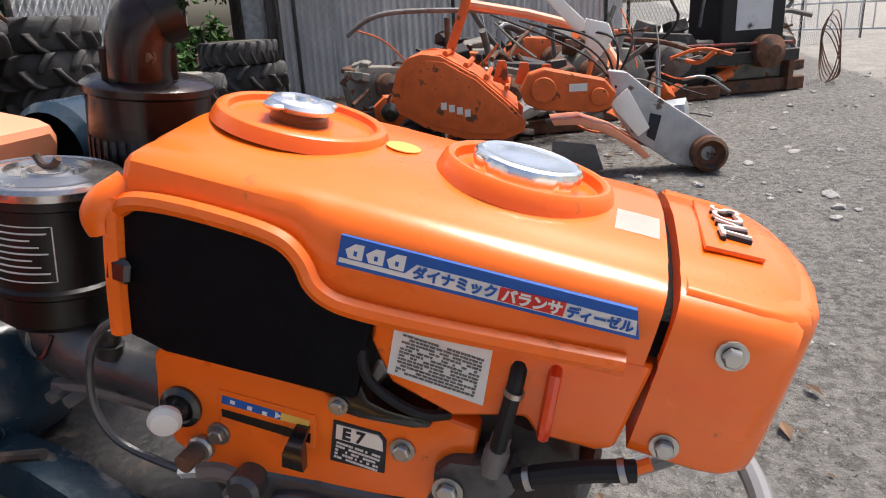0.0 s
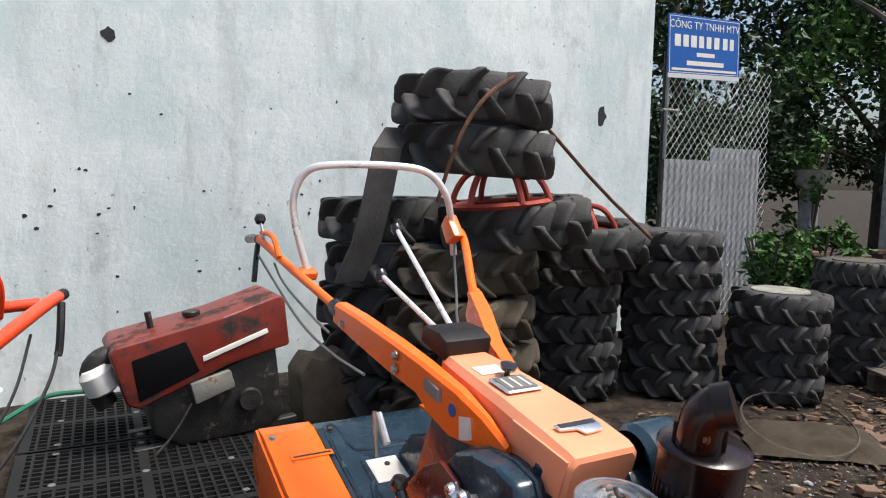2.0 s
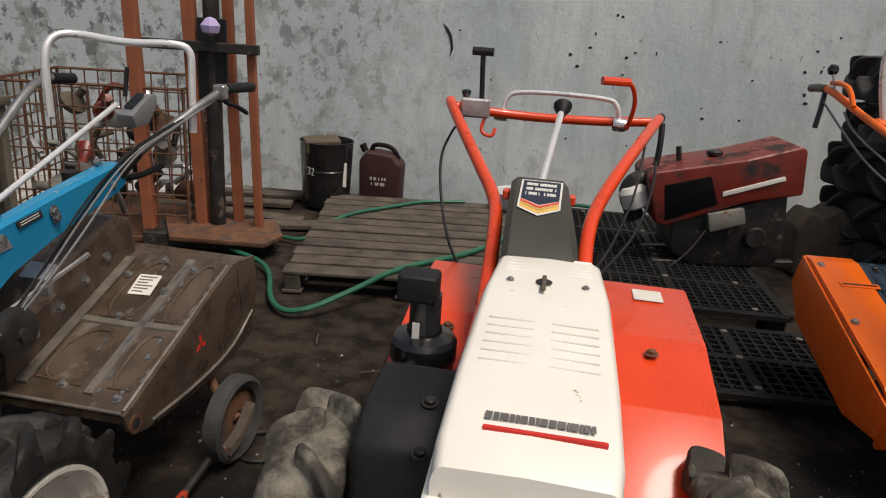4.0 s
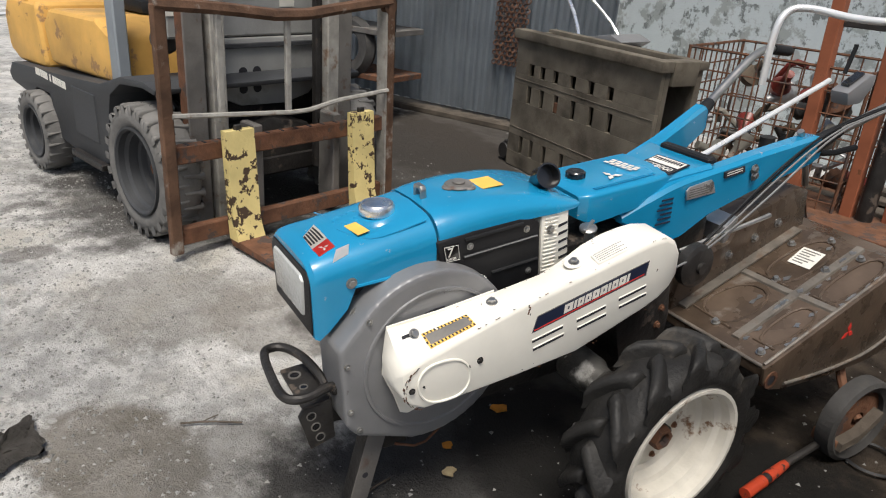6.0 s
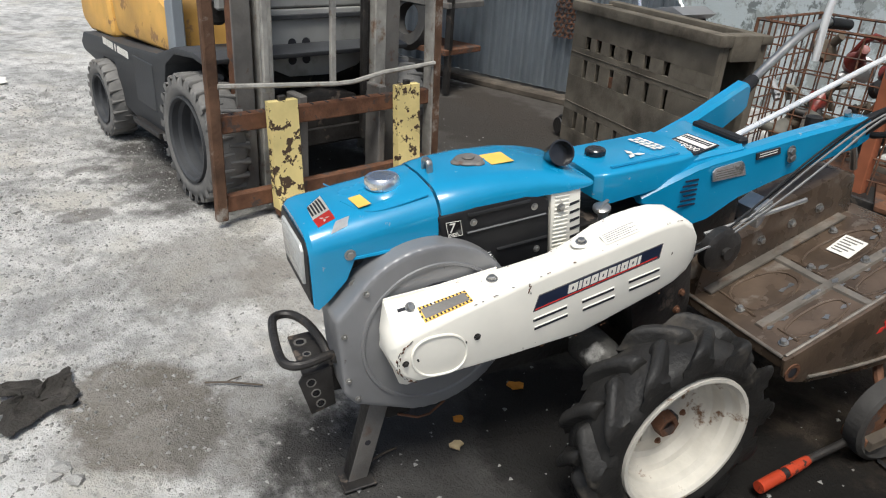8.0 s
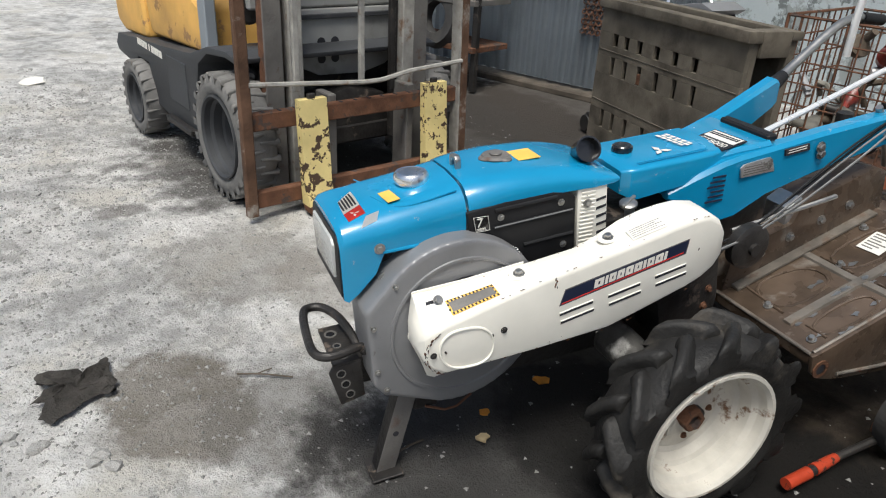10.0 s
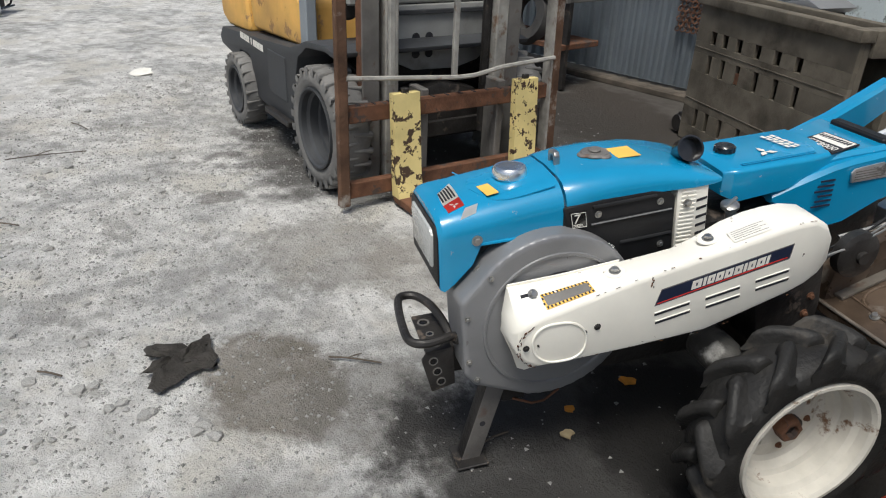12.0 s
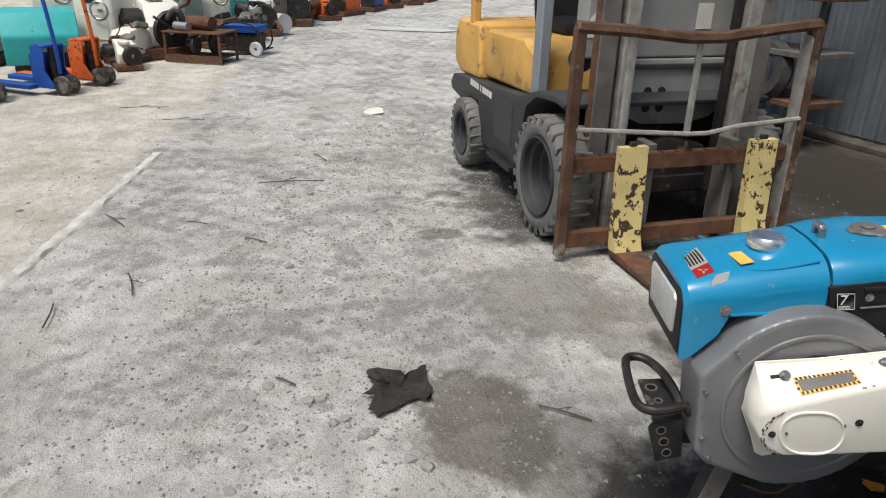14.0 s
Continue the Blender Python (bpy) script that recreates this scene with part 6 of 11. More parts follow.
    part("fuel_hose", tube([(0.888, -0.20, 0.684), (0.915, -0.205, 0.705), (0.960, -0.205, 0.730), (1.000, -0.20, 0.742)], 0.012, 10, 2), M_PLASTIC, t)
    part("hose_spigot", tube([(0.995, -0.20, 0.741), (1.012, -0.198, 0.755)], 0.007, 8, 0), M_ORANGE, t)
    for x, z in ((0.897, 0.692), (0.985, 0.737)):
        part("hose_clip", lathe([(0.014, 0), (0.014, 0.007), (0.0125, 0.007)], 14, m=pose(x, -0.203, z, 0, 58, 0)), M_STEEL, t)
    part("fuel_pipe", tube([(0.385, -0.15, 0.690), (0.363, -0.16, 0.677), (0.347, -0.163, 0.649), (0.342, -0.165, 0.605), (0.352, -0.165, 0.547), (0.383, -0.165, 0.511), (0.429, -0.165, 0.502), (0.491, -0.17, 0.506)], 0.0055, 8, 3), M_CASTGREY, t)
    uni = part("pipe_union", tube([(0.488, -0.17, 0.506), (0.525, -0.178, 0.530)], 0.010, 6, 0), M_PLATED, t)
    part("union_nut", tube([(0.520, -0.178, 0.527), (0.545, -0.18, 0.542), (0.572, -0.18, 0.540)], 0.016, 8, 1), M_GREYIRON, uni)
    man = part("manifold", loft([[(cx + r * 0.5 * math.sin(e), -0.075 + r * math.cos(e), cz + r * math.sin(e)) for e in (2 * math.pi * k / 14 for k in range(14))] for cx, cz, r in ((0.205, 0.615, 0.050), (0.222, 0.585, 0.050), (0.262, 0.560, 0.046), (0.315, 0.556, 0.042), (0.36, 0.560, 0.042), (0.43, 0.565, 0.045))]), M_CASTGREY, t, "grey cast intake manifold")
    part("manifold_plug", lathe([(0.018, 0), (0.018, 0.02), (0.013, 0.022), (0.013, 0.036), (0.017, 0.038), (0.015, 0.046), (0, 0.048)], 14, m=pose(0.326, -0.10, 0.585)), M_DARKM, man)
    for x, z in ((0.244, 0.490), (0.272, 0.493)):
        part("clamp_bolt", tube([(x, -0.115, z), (x + 0.012, -0.06, z + 0.012)], 0.010, 6, 0), M_GREYIRON, man)
    part("clamp", tube([(0.235, -0.09, 0.495), (0.30, -0.09, 0.515), (0.40, -0.09, 0.522)], 0.012, 8, 1), M_GREYIRON, man)
    part("wire_clip", tube([(0.214, -0.118, 0.606), (0.222, -0.128, 0.570), (0.244, -0.128, 0.560), (0.250, -0.118, 0.598)], 0.004, 6, 2), M_BLACK, man)
    # air cleaner
    ac = part("air_cleaner", lathe([(0.0, 0), (0.07, 0.0), (0.082, 0.012), (0.082, 0.05), (0.088, 0.055), (0.088, 0.062), (0.083, 0.066), (0.083, 0.172), (0.09, 0.176), (0.09, 0.190), (0.0, 0.190)], 40, m=pose(0.222, -0.060, 0.600, 0, -8, 0)), M_CAN, t, "black can air cleaner with a label")
    lid = lathe([(0.092, 0.0), (0.093, 0.010), (0.090, 0.016), (0.084, 0.018), (0.079, 0.0165), (0.072, 0.018), (0.058, 0.0215), (0.052, 0.022), (0.049, 0.016), (0.034, 0.015), (0.031, 0.020), (0.026, 0.020), (0.023, 0.012), (0.0, 0.012)], 48, m=pose(0.222, -0.060, 0.600, 0, -8, 0) @ pose(0, 0, 0.188))
    lid = part("lid", lid, M_LID, ac, "tarnished pressed steel lid with rings")
    for k in range(3):
        part("lid_slot", box(0.036, 0.048, -0.012, 0.012, 0.0, 0.0012, 0.0004, m=pose(0.222, -0.060, 0.600, 0, -8, 0) @ pose(0, 0, 0.2035, 0, 0, 40 + 120 * k)), M_DARKM, lid)
    part("wing_nut", tube([(-0.018, 0, 0.225), (-0.008, 0, 0.212), (0.008, 0, 0.212), (0.018, 0, 0.225)], 0.005, 8, 1, m=pose(0.222, -0.060, 0.600, 0, -8, 0)), M_RUST, ac)
    wr = bmesh.new()
    can = pose(0.222, -0.060, 0.600, 0, -8, 0)
    rim = lambda a, z: (0.0838 * math.cos(a), 0.0838 * math.sin(a), z)
    a0, a1 = -1.95, -0.88
    for k in range(7):
        e = a1 - 0.08 - (k * 5 % 3) * 0.12
        tube([rim(a0 + 0.08 + (e - a0 - 0.08) * j / 8, 0.146 - k * 0.009) for j in range(9)], 0.0012, 4, 0, wr, can)
    part("label_border", tube([rim(a0 + (a1 - a0) * j / 10, 0.155) for j in range(11)] + [rim(a1 - (a1 - a0) * j / 10, 0.080) for j in range(11)] + [rim(a0, 0.155)], 0.0009, 4, 0, m=can), M_PAPER, ac)
    part("label_writing", wr, M_PAPER, ac)
    # muffler
    mf = part("muffler", lathe([(0, 0), (0.08, 0), (0.09, 0.01), (0.09, 0.19), (0.096, 0.194), (0.096, 0.204), (0.085, 0.212), (0.03, 0.216), (0, 0.216)], 40, m=pose(0.23, 0.135, 0.70, 0, -8, 0)), M_MAROON, t, "dark lacquered muffler can with elbow outlet")
    em = pose(0.23, 0.125, 0.70, 0, -8, 42)
    part("elbow", tube([(0.0, 0, 0.20), (0.0, 0, 0.262), (0.012, 0, 0.300), (0.050, 0, 0.318)], 0.046, 20, 3, m=em), M_MAROON, mf)
    part("elbow_band", tube([(0.022, 0, 0.3065), (0.056, 0, 0.3205)], 0.048, 20, 0, m=em), M_CAN, mf)
    part("elbow_seam", box(-0.052, 0.054, -0.004, 0.004, 0.20, 0.262, 0.002, m=em), M_CAN, mf)
    part("muffler_bolt", bolt(0.008, 0.008, m=pose(0.237, 0.080, 0.955, 90, 0, 0)), M_RUST, mf)
    for k in range(9):
        a = -2.2 + k * 0.16
        part("guard_slot", box(-0.004, 0.004, -0.0015, 0.0015, 0.06, 0.13, 0, m=pose(0.23, 0.135, 0.70, 0, -8, 0) @ pose(0.0905 * math.cos(a), 0.0905 * math.sin(a), 0, 0, 0, math.degrees(a) + 90)), M_BLACK, mf)
    # beam cover
    bs = [[(x, y0, zb), (x, y0, zt - 0.02), (x, y0 + 0.015, zt), (x, y1 - 0.015, zt), (x, y1, zt - 0.02), (x, y1, zb)] for x, y0, y1, zb, zt in ((-0.56, -0.055, 0.095, 0.64, 0.715), (-0.45, -0.065, 0.105, 0.62, 0.735), (-0.25, -0.075, 0.115, 0.64, 0.77), (-0.06, -0.08, 0.125, 0.69, 0.795), (0.03, -0.08, 0.125, 0.685, 0.803), (0.052, -0.078, 0.123, 0.688, 0.800), (0.060, -0.07, 0.115, 0.70, 0.790))]
    beam = part("beam_cover", loft(bs), M_PEACH, t, "faded orange beam cover with emblem")
    part("cheek", prism([(0.052, 0.795), (0.050, 0.690), (0.0, 0.682), (-0.03, 0.70), (-0.07, 0.725), (-0.16, 0.70), (-0.16, 0.765)], -0.084, -0.076, 0.004), M_PEACH, beam)
    em2 = pose(-0.035, 0.02, 0.8015, 0, -2.5, 0)
    emb = part("emblem", prism([(-0.028, -0.06), (-0.006, -0.055), (0.0, -0.01), (0.022, 0.0), (0.018, 0.05), (-0.004, 0.06), (-0.03, 0.058)], 0.0, 0.006, 0.002, axis="z", m=em2), M_CHROME, beam)
    part("emblem_bar", prism([(-0.026, -0.05), (-0.012, -0.05), (-0.010, 0.05), (-0.024, 0.05)], 0.006, 0.0075, 0, axis="z", m=em2), M_INK, emb)
    pm = pose(-0.293, 0.012, 0.7655, 0, -9.6, 0)
    dp = part("shift_plate", box(-0.05, 0.05, -0.055, 0.055, 0, 0.009, 0.004, m=pm), M_CHROME, beam, "silver gear pattern plate")
    part("plate_field", box(-0.040, 0.040, -0.045, 0.045, 0.0092, 0.0102, 0, m=pm), M_GREYIRON, dp)
    for k in range(3):
        part("plate_line", box(-0.03, 0.03, -0.03 + k * 0.028, -0.024 + k * 0.028, 0.0101, 0.011, 0, m=pm), M_PAPER, dp)
    part("dash_sticker", box(-0.03, 0.03, -0.04, 0.04, 0, 0.001, 0, m=pose(-0.415, 0.01, 0.7425, 0, -9.9, 0)), M_PAPER, beam)
    part("black_knob", lathe([(0.008, 0), (0.008, 0.02), (0.022, 0.024), (0.024, 0.036), (0, 0.04)], 14, m=pose(-0.365, 0.035, 0.748)), M_BLACK, beam)
    part("shift_box", prism([(-0.55, 0.70), (-0.55, 0.765), (-0.60, 0.77), (-0.70, 0.745), (-0.70, 0.69)], -0.06, 0.10, 0.012), M_PLASTIC, t)
    part("beam_inner", box(-0.20, 0.03, -0.06, 0.10, 0.56, 0.72, 0.02), M_NAVY, t)
    part("belt_case", prism([(0.06, 0.74), (0.12, 0.70), (0.14, 0.50), (0.02, 0.42), (-0.08, 0.50), (-0.06, 0.68)], 0.10, 0.20, 0.02), M_NAVY, t)
    part("drum_case", lathe([(0.07, 0), (0.085, 0.02), (0.085, 0.13), (0.06, 0.16), (0, 0.16)], 24, m=pose(0.03, 0.13, 0.74, -90, 0, 0) @ pose(0, 0, 0)), M_NAVY, t)
    # arms
    arm = lambda pts: loft([[(x, y - w, z0), (x, y + w, z0), (x, y + w, z1), (x, y - w, z1)] for x, y, w, z0, z1 in pts])
    boxed = lambda pts: loft([[(x, y - w, z0 + 0.006), (x, y - w + 0.006, z0), (x, y + w - 0.006, z0), (x, y + w, z0 + 0.006), (x, y + w, z1 - 0.010), (x, y + w - 0.010, z1), (x, y - w + 0.010, z1), (x, y - w, z1 - 0.010)] for x, y, w, z0, z1 in pts])
    aR = part("handle_arm", boxed(((-0.14, -0.090, 0.010, 0.675, 0.705), (-0.24, -0.096, 0.016, 0.628, 0.725), (-0.36, -0.103, 0.022, 0.585, 0.730), (-0.46, -0.110, 0.025, 0.590, 0.722), (-0.54, -0.116, 0.026, 0.612, 0.716), (-0.70, -0.128, 0.028, 0.590, 0.698), (-0.95, -0.150, 0.028, 0.570, 0.665), (-1.10, -0.165, 0.026, 0.562, 0.640))), M_ORANGE, t)
    part("blue_seal", disc(0.018, 0.002, 18, 0.0005, m=side_y(-0.36, -0.125, 0.668, -1)), M_BLAB, aR)
    part("white_label", prism([(-0.325, 0.672), (-0.305, 0.612), (-0.262, 0.640), (-0.282, 0.694)], -0.1245, -0.11, 0), M_PAPER, aR)
    part("grey_label", prism([(-0.50, 0.690), (-0.49, 0.655), (-0.41, 0.662), (-0.42, 0.697)], -0.143, -0.13, 0), M_GREYP, aR)
    for x, z in ((-0.665, 0.668), (-0.655, 0.628), (-1.03, 0.592)):
        part("arm_bolt", bolt(0.011, 0.010, m=side_y(x, -0.156 - (0.028 if x < -0.9 else 0), z, -1)), M_STEEL, aR)
    part("handle_tube", tube([(-1.06, -0.163, 0.605), (-1.18, -0.175, 0.604), (-1.55, -0.225, 0.592), (-1.78, -0.26, 0.60), (-1.88, -0.268, 0.588)], 0.017, 12, 2), M_ORANGE, aR)
    part("sleeve", tube([(-1.095, -0.166, 0.604), (-1.15, -0.171, 0.604)], 0.028, 12, 0), M_BLACK, aR)
    part("grip", tube([(-1.86, -0.268, 0.59), (-1.93, -0.272, 0.57), (-2.0, -0.275, 0.54)], 0.02, 10, 1), M_BLACK, aR)
    aL = part("handle_arm", arm(((-0.45, 0.13, 0.018, 0.615, 0.70), (-0.62, 0.17, 0.024, 0.58, 0.70), (-0.80, 0.23, 0.028, 0.60, 0.72), (-0.95, 0.28, 0.026, 0.63, 0.72))), M_ORANGE, t)
    part("handle_tube", tube([(-0.90, 0.27, 0.68), (-1.0, 0.30, 0.70), (-1.25, 0.40, 0.77), (-1.36, 0.44, 0.785), (-1.42, 0.455, 0.78)], 0.017, 12, 2), M_ORANGE, aL)
    part("sleeve", tube([(-0.92, 0.275, 0.685), (-0.98, 0.295, 0.70)], 0.026, 12, 0), M_ORANGE, aL)
    part("bow_bar", tube([(-1.47, -0.165, 0.585), (-1.52, -0.215, 0.75), (-1.55, -0.235, 0.88), (-1.54, -0.20, 0.99), (-1.50, -0.13, 1.03), (-1.42, 0.13, 1.055), (-1.40, 0.27, 1.04), (-1.38, 0.35, 0.95), (-1.38, 0.38, 0.87), (-1.40, 0.44, 0.68)], 0.0145, 12, 3), M_PLATED, t, "bright chrome bow bar joining the handles")
    part("bar_bracket", box(-1.49, -1.43, -0.21, -0.14, 0.575, 0.615, 0.008), M_ORANGE, aR)
    part("bar_bracket", prism([(-1.30, 0.80), (-1.40, 0.86), (-1.43, 0.80), (-1.36, 0.74)], 0.37, 0.42, 0.01), M_ORANGE, aL)
    part("clutch_lever", tube([(-1.60, -0.25, 0.61), (-1.68, -0.25, 0.66), (-1.76, -0.252, 0.655), (-1.85, -0.258, 0.625)], 0.012, 8, 2), M_ORANGE, aR)
    part("brake_lever", tube([(-1.86, -0.27, 0.575), (-1.80, -0.29, 0.52), (-1.77, -0.30, 0.43)], 0.012, 8, 1), M_BLACK, aR)
    part("lever_ball", lathe([(0, -0.026), (0.018, -0.02), (0.026, 0), (0.018, 0.02), (0, 0.026)], 14, m=pose(-1.87, -0.265, 0.68)), M_BLACK, aR)
    part("lever_stem", tube([(-1.87, -0.265, 0.68), (-1.80, -0.262, 0.615)], 0.006, 8, 0), M_STEEL, aR)
    part("cable", tube([(-1.80, -0.28, 0.54), (-1.62, -0.26, 0.50), (-1.30, -0.24, 0.46), (-1.0, -0.23, 0.50), (-0.75, -0.21, 0.56)], 0.005, 6, 3), M_WIRE, aR)
    part("cable", tube([(-1.66, -0.25, 0.56), (-1.55, -0.245, 0.52), (-1.25, -0.22, 0.52), (-1.05, -0.22, 0.55)], 0.005, 6, 3), M_WIRE, aR)
    part("cable", tube([(-1.38, 0.42, 0.80), (-1.34, 0.40, 0.72), (-1.2, 0.36, 0.60), (-1.0, 0.26, 0.55), (-0.72, 0.16, 0.64)], 0.005, 6, 3), M_WIRE, aL)
    for (x, y, z), (x1, y1, z1) in (((-1.40, 0.155, 0.80), (-0.68, 0.06, 0.70)), ((-1.16, 0.0, 0.71), (-0.66, 0.01, 0.71))):
        lv = part("shift_lever", tube([(x, y, z), (x1, y1, z1)], 0.0095, 10, 0), M_PLATED, t)
        part("lever_knob", lathe([(0.0, -0.03), (0.016, -0.026), (0.024, -0.005), (0.02, 0.015), (0, 0.022)], 14, m=pose(x, y, z, 0, -50, 0)), M_BLACK, lv)
    # gearbox and lamp arm
    part("gearbox", prism([(-0.05, 0.62), (-0.05, 0.30), (-0.20, 0.10), (-0.42, 0.10), (-0.55, 0.35), (-0.50, 0.60), (-0.30, 0.66)], -0.10, 0.12, 0.03, seg=3), M_NAVY, t, "dark blue cast gearbox")
    head = [(-0.26, 0.46), (-0.30, 0.55), (-0.26, 0.615), (-0.19, 0.665), (-0.09, 0.70), (-0.01, 0.705), (0.035, 0.66), (0.02, 0.57), (-0.06, 0.50), (-0.16, 0.44)]
    pto = part("gear_head", prism(head, -0.165, 0.02, 0.02, seg=3), M_NAVY, t, "glossy dark blue gear head with ribs")
    for y in (-0.112, -0.072):
        part("case_rib", prism([(-0.13 + (x + 0.13) * 1.05, 0.57 + (z - 0.57) * 1.05) for x, z in head], y, y + 0.016, 0.006), M_NAVY, pto)
    part("red_plate", prism([(-0.20, 0.57), (-0.293, 0.569), (-0.369, 0.493), (-0.465, 0.341), (-0.500, 0.276), (-0.465, 0.183), (-0.341, 0.229), (-0.188, 0.396), (-0.124, 0.503)], -0.184, -0.166, 0.008), M_REDPL, pto, "glossy dark red linkage plate")
    part("top_plug", lathe([(0.03, 0), (0.03, 0.03), (0.022, 0.034), (0.022, 0.05), (0, 0.052)], 8, m=pose(-0.03, -0.06, 0.695)), M_NAVY, pto)
    for x, z, r in ((-0.138, 0.575, 0.032), (-0.317, 0.396, 0.028), (-0.486, 0.234, 0.027)):
        star = part("star_knob", lathe([(0.0, 0.0), (r * 0.75, 0.0), (r * 0.8, 0.02), (r * 0.55, 0.034), (0, 0.036)], 18, m=side_y(x, -0.20, z, -1)), M_CHROME, pto, "bright three-lobed clamp knob")
        for k in range(3):
            a = 2 * math.pi * k / 3 + x * 9
            part("lobe", lathe([(0.0, -0.016), (r * 0.42, -0.012), (r * 0.55, 0.0), (r * 0.42, 0.014), (0, 0.018)], 12, m=side_y(x + r * math.cos(a), -0.212, z + r * math.sin(a), -1)), M_CHROME, star)
        part("stem", tube([(x, -0.21, z), (x + 0.01, -0.15, z)], 0.010, 8, 0), M_STEEL, star)
    part("spare_lever", tube([(-0.40, -0.225, 0.41), (-0.33, -0.22, 0.36), (-0.235, -0.22, 0.30)], 0.016, 10, 1), M_BLACK, t)
    part("lever_end", lathe([(0, -0.026), (0.02, -0.018), (0.026, 0), (0.02, 0.016), (0, 0.02)], 14, m=pose(-0.405, -0.225, 0.42)), M_BLACK, t)
    # castings under the gear head
    low = part("drive_casing", prism([(-0.30, 0.30), (-0.06, 0.40), (0.05, 0.36), (0.08, 0.24), (-0.05, 0.10), (-0.28, 0.14)], -0.15, 0.12, 0.03, seg=3), M_NAVY, t)
    part("casing_flange", prism([(-0.26, 0.33), (-0.06, 0.43), (-0.03, 0.40), (-0.24, 0.295)], -0.185, -0.13, 0.01), M_DARKM, low)
    part("cross_shaft", lathe([(0.035, 0), (0.04, 0.02), (0.04, 0.12), (0.03, 0.14), (0, 0.145)], 18, m=pose(-0.10, -0.18, 0.36, 0, 70, 0)), M_DARKM, low)
    part("clutch_housing", lathe([(0.0, 0.0), (0.10, 0.0), (0.115, 0.02), (0.115, 0.12), (0.09, 0.16), (0.0, 0.16)], 26, m=side_y(0.10, 0.0, 0.44, -1)), M_NAVY, t)
    for k in range(6):
        a = 2 * math.pi * k / 6
        part("housing_bolt", bolt(0.010, 0.010, m=side_y(0.10 + 0.095 * math.cos(a), -0.155, 0.44 + 0.095 * math.sin(a), -1)), M_NAVY, t)
    part("red_lever_plate", prism([(0.091, 0.625), (0.138, 0.665), (0.151, 0.602), (0.12, 0.52), (0.095, 0.54)], -0.13, -0.115, 0.006), M_REDPL, t)
    part("frame_bracket", loft([[(x, y - 0.03, z - 0.03), (x, y + 0.03, z - 0.03), (x, y + 0.03, z + 0.03), (x, y - 0.03, z + 0.03)] for x, y, z in ((0.02, -0.14, 0.36), (0.14, -0.155, 0.40), (0.28, -0.16, 0.40), (0.42, -0.16, 0.36), (0.52, -0.155, 0.30))]), M_NAVY, t)
    for p, q in (((-0.05, -0.19, 0.30), (0.30, -0.19, 0.47)), ((0.0, -0.17, 0.26), (0.20, -0.20, 0.55)), ((-0.2, -0.17, 0.2), (0.05, -0.2, 0.33))):
        part("linkage_rod", tube([p, q], 0.008, 8, 0), M_DARKM, t)
    for x, z in ((0.20, 0.41), (0.36, 0.385), (0.48, 0.33)):
        part("frame_bolt", bolt(0.013, 0.012, m=side_y(x, -0.19, z, -1)), M_STEEL, t)
    part("engine_frame", box(-0.1, 0.95, -0.13, 0.13, 0.30, 0.38, 0.015), M_DARKM, t)
    part("axle", tube([(0.10, -0.30, 0.085), (0.10, 0.34, 0.085)], 0.03, 12, 0), M_NAVY, t)
    wheel(t, (0.10, -0.285, 0.085), T_MUD, 0.165, 0.17, M_PEACH, -1)
    wheel(t, (0.10, 0.33, 0.085), T_MUD, 0.165, 0.17, M_PEACH, 1)
    part("front_stand", prism([(0.80, 0.36), (0.86, 0.36), (0.92, 0.03), (0.84, 0.0)], -0.03, 0.03, 0.008), M_NAVY, t)
    part("front_bumper", tube([(0.95, -0.20, 0.40), (1.08, -0.21, 0.45), (1.20, -0.18, 0.60), (1.22, 0.0, 0.62), (1.20, 0.18, 0.60), (1.08, 0.21, 0.45), (0.95, 0.2, 0.40)], 0.016, 10, 3), M_GREYP, t)
    # rotary cover
    cov = part("rotary_cover", prism([(-0.34, -0.12), (-0.36, 0.03), (-0.45, 0.055), (-1.18, 0.062), (-1.24, 0.045), (-1.25, -0.15), (-1.235, -0.15), (-1.225, 0.03), (-0.46, 0.04), (-0.375, 0.015), (-0.355, -0.12)], -0.18, 0.30, 0.004), M_NAVY, t, "dark blue rotary cover between orange wings")
    for y0, y1 in ((-0.385, -0.185), (0.305, 0.50)):
        w = part("cover_wing", prism([(-0.33, -0.14), (-0.35, 0.035), (-0.44, 0.060), (-1.19, 0.068), (-1.255, 0.05), (-1.26, -0.14), (-1.24, -0.14), (-1.235, 0.035), (-0.45, 0.045), (-0.37, 0.02), (-0.35, -0.14)], y0, y1, 0.004), M_ORANGE, cov)
        part("wing_side", prism([(-0.33, 0.03), (-0.33, -0.10), (-0.55, -0.20), (-1.1, -0.20), (-1.26, -0.10), (-1.25, 0.05)], (y0 - 0.012 if y0 < 0 else y1), (y0 if y0 < 0 else y1 + 0.012), 0.004), M_ORANGE, w)
        for x in (-0.53, -1.025):
            part("slot", box(x - 0.015, x + 0.015, y0 + 0.06, y1 + 0.02, 0.066, 0.071, 0.002), M_ORANGE, w)
            part("slot_gap", box(x - 0.004, x + 0.004, y0 + 0.07, y1 + 0.01, 0.0708, 0.0722, 0), M_BLACK, w)
        for x in (-0.40, -0.78, -1.16):
            part("wing_bolt", bolt(0.011, 0.009, m=pose(x, y0 + 0.03 if y0 < 0 else y1 - 0.03, 0.066)), M_STEEL, w)
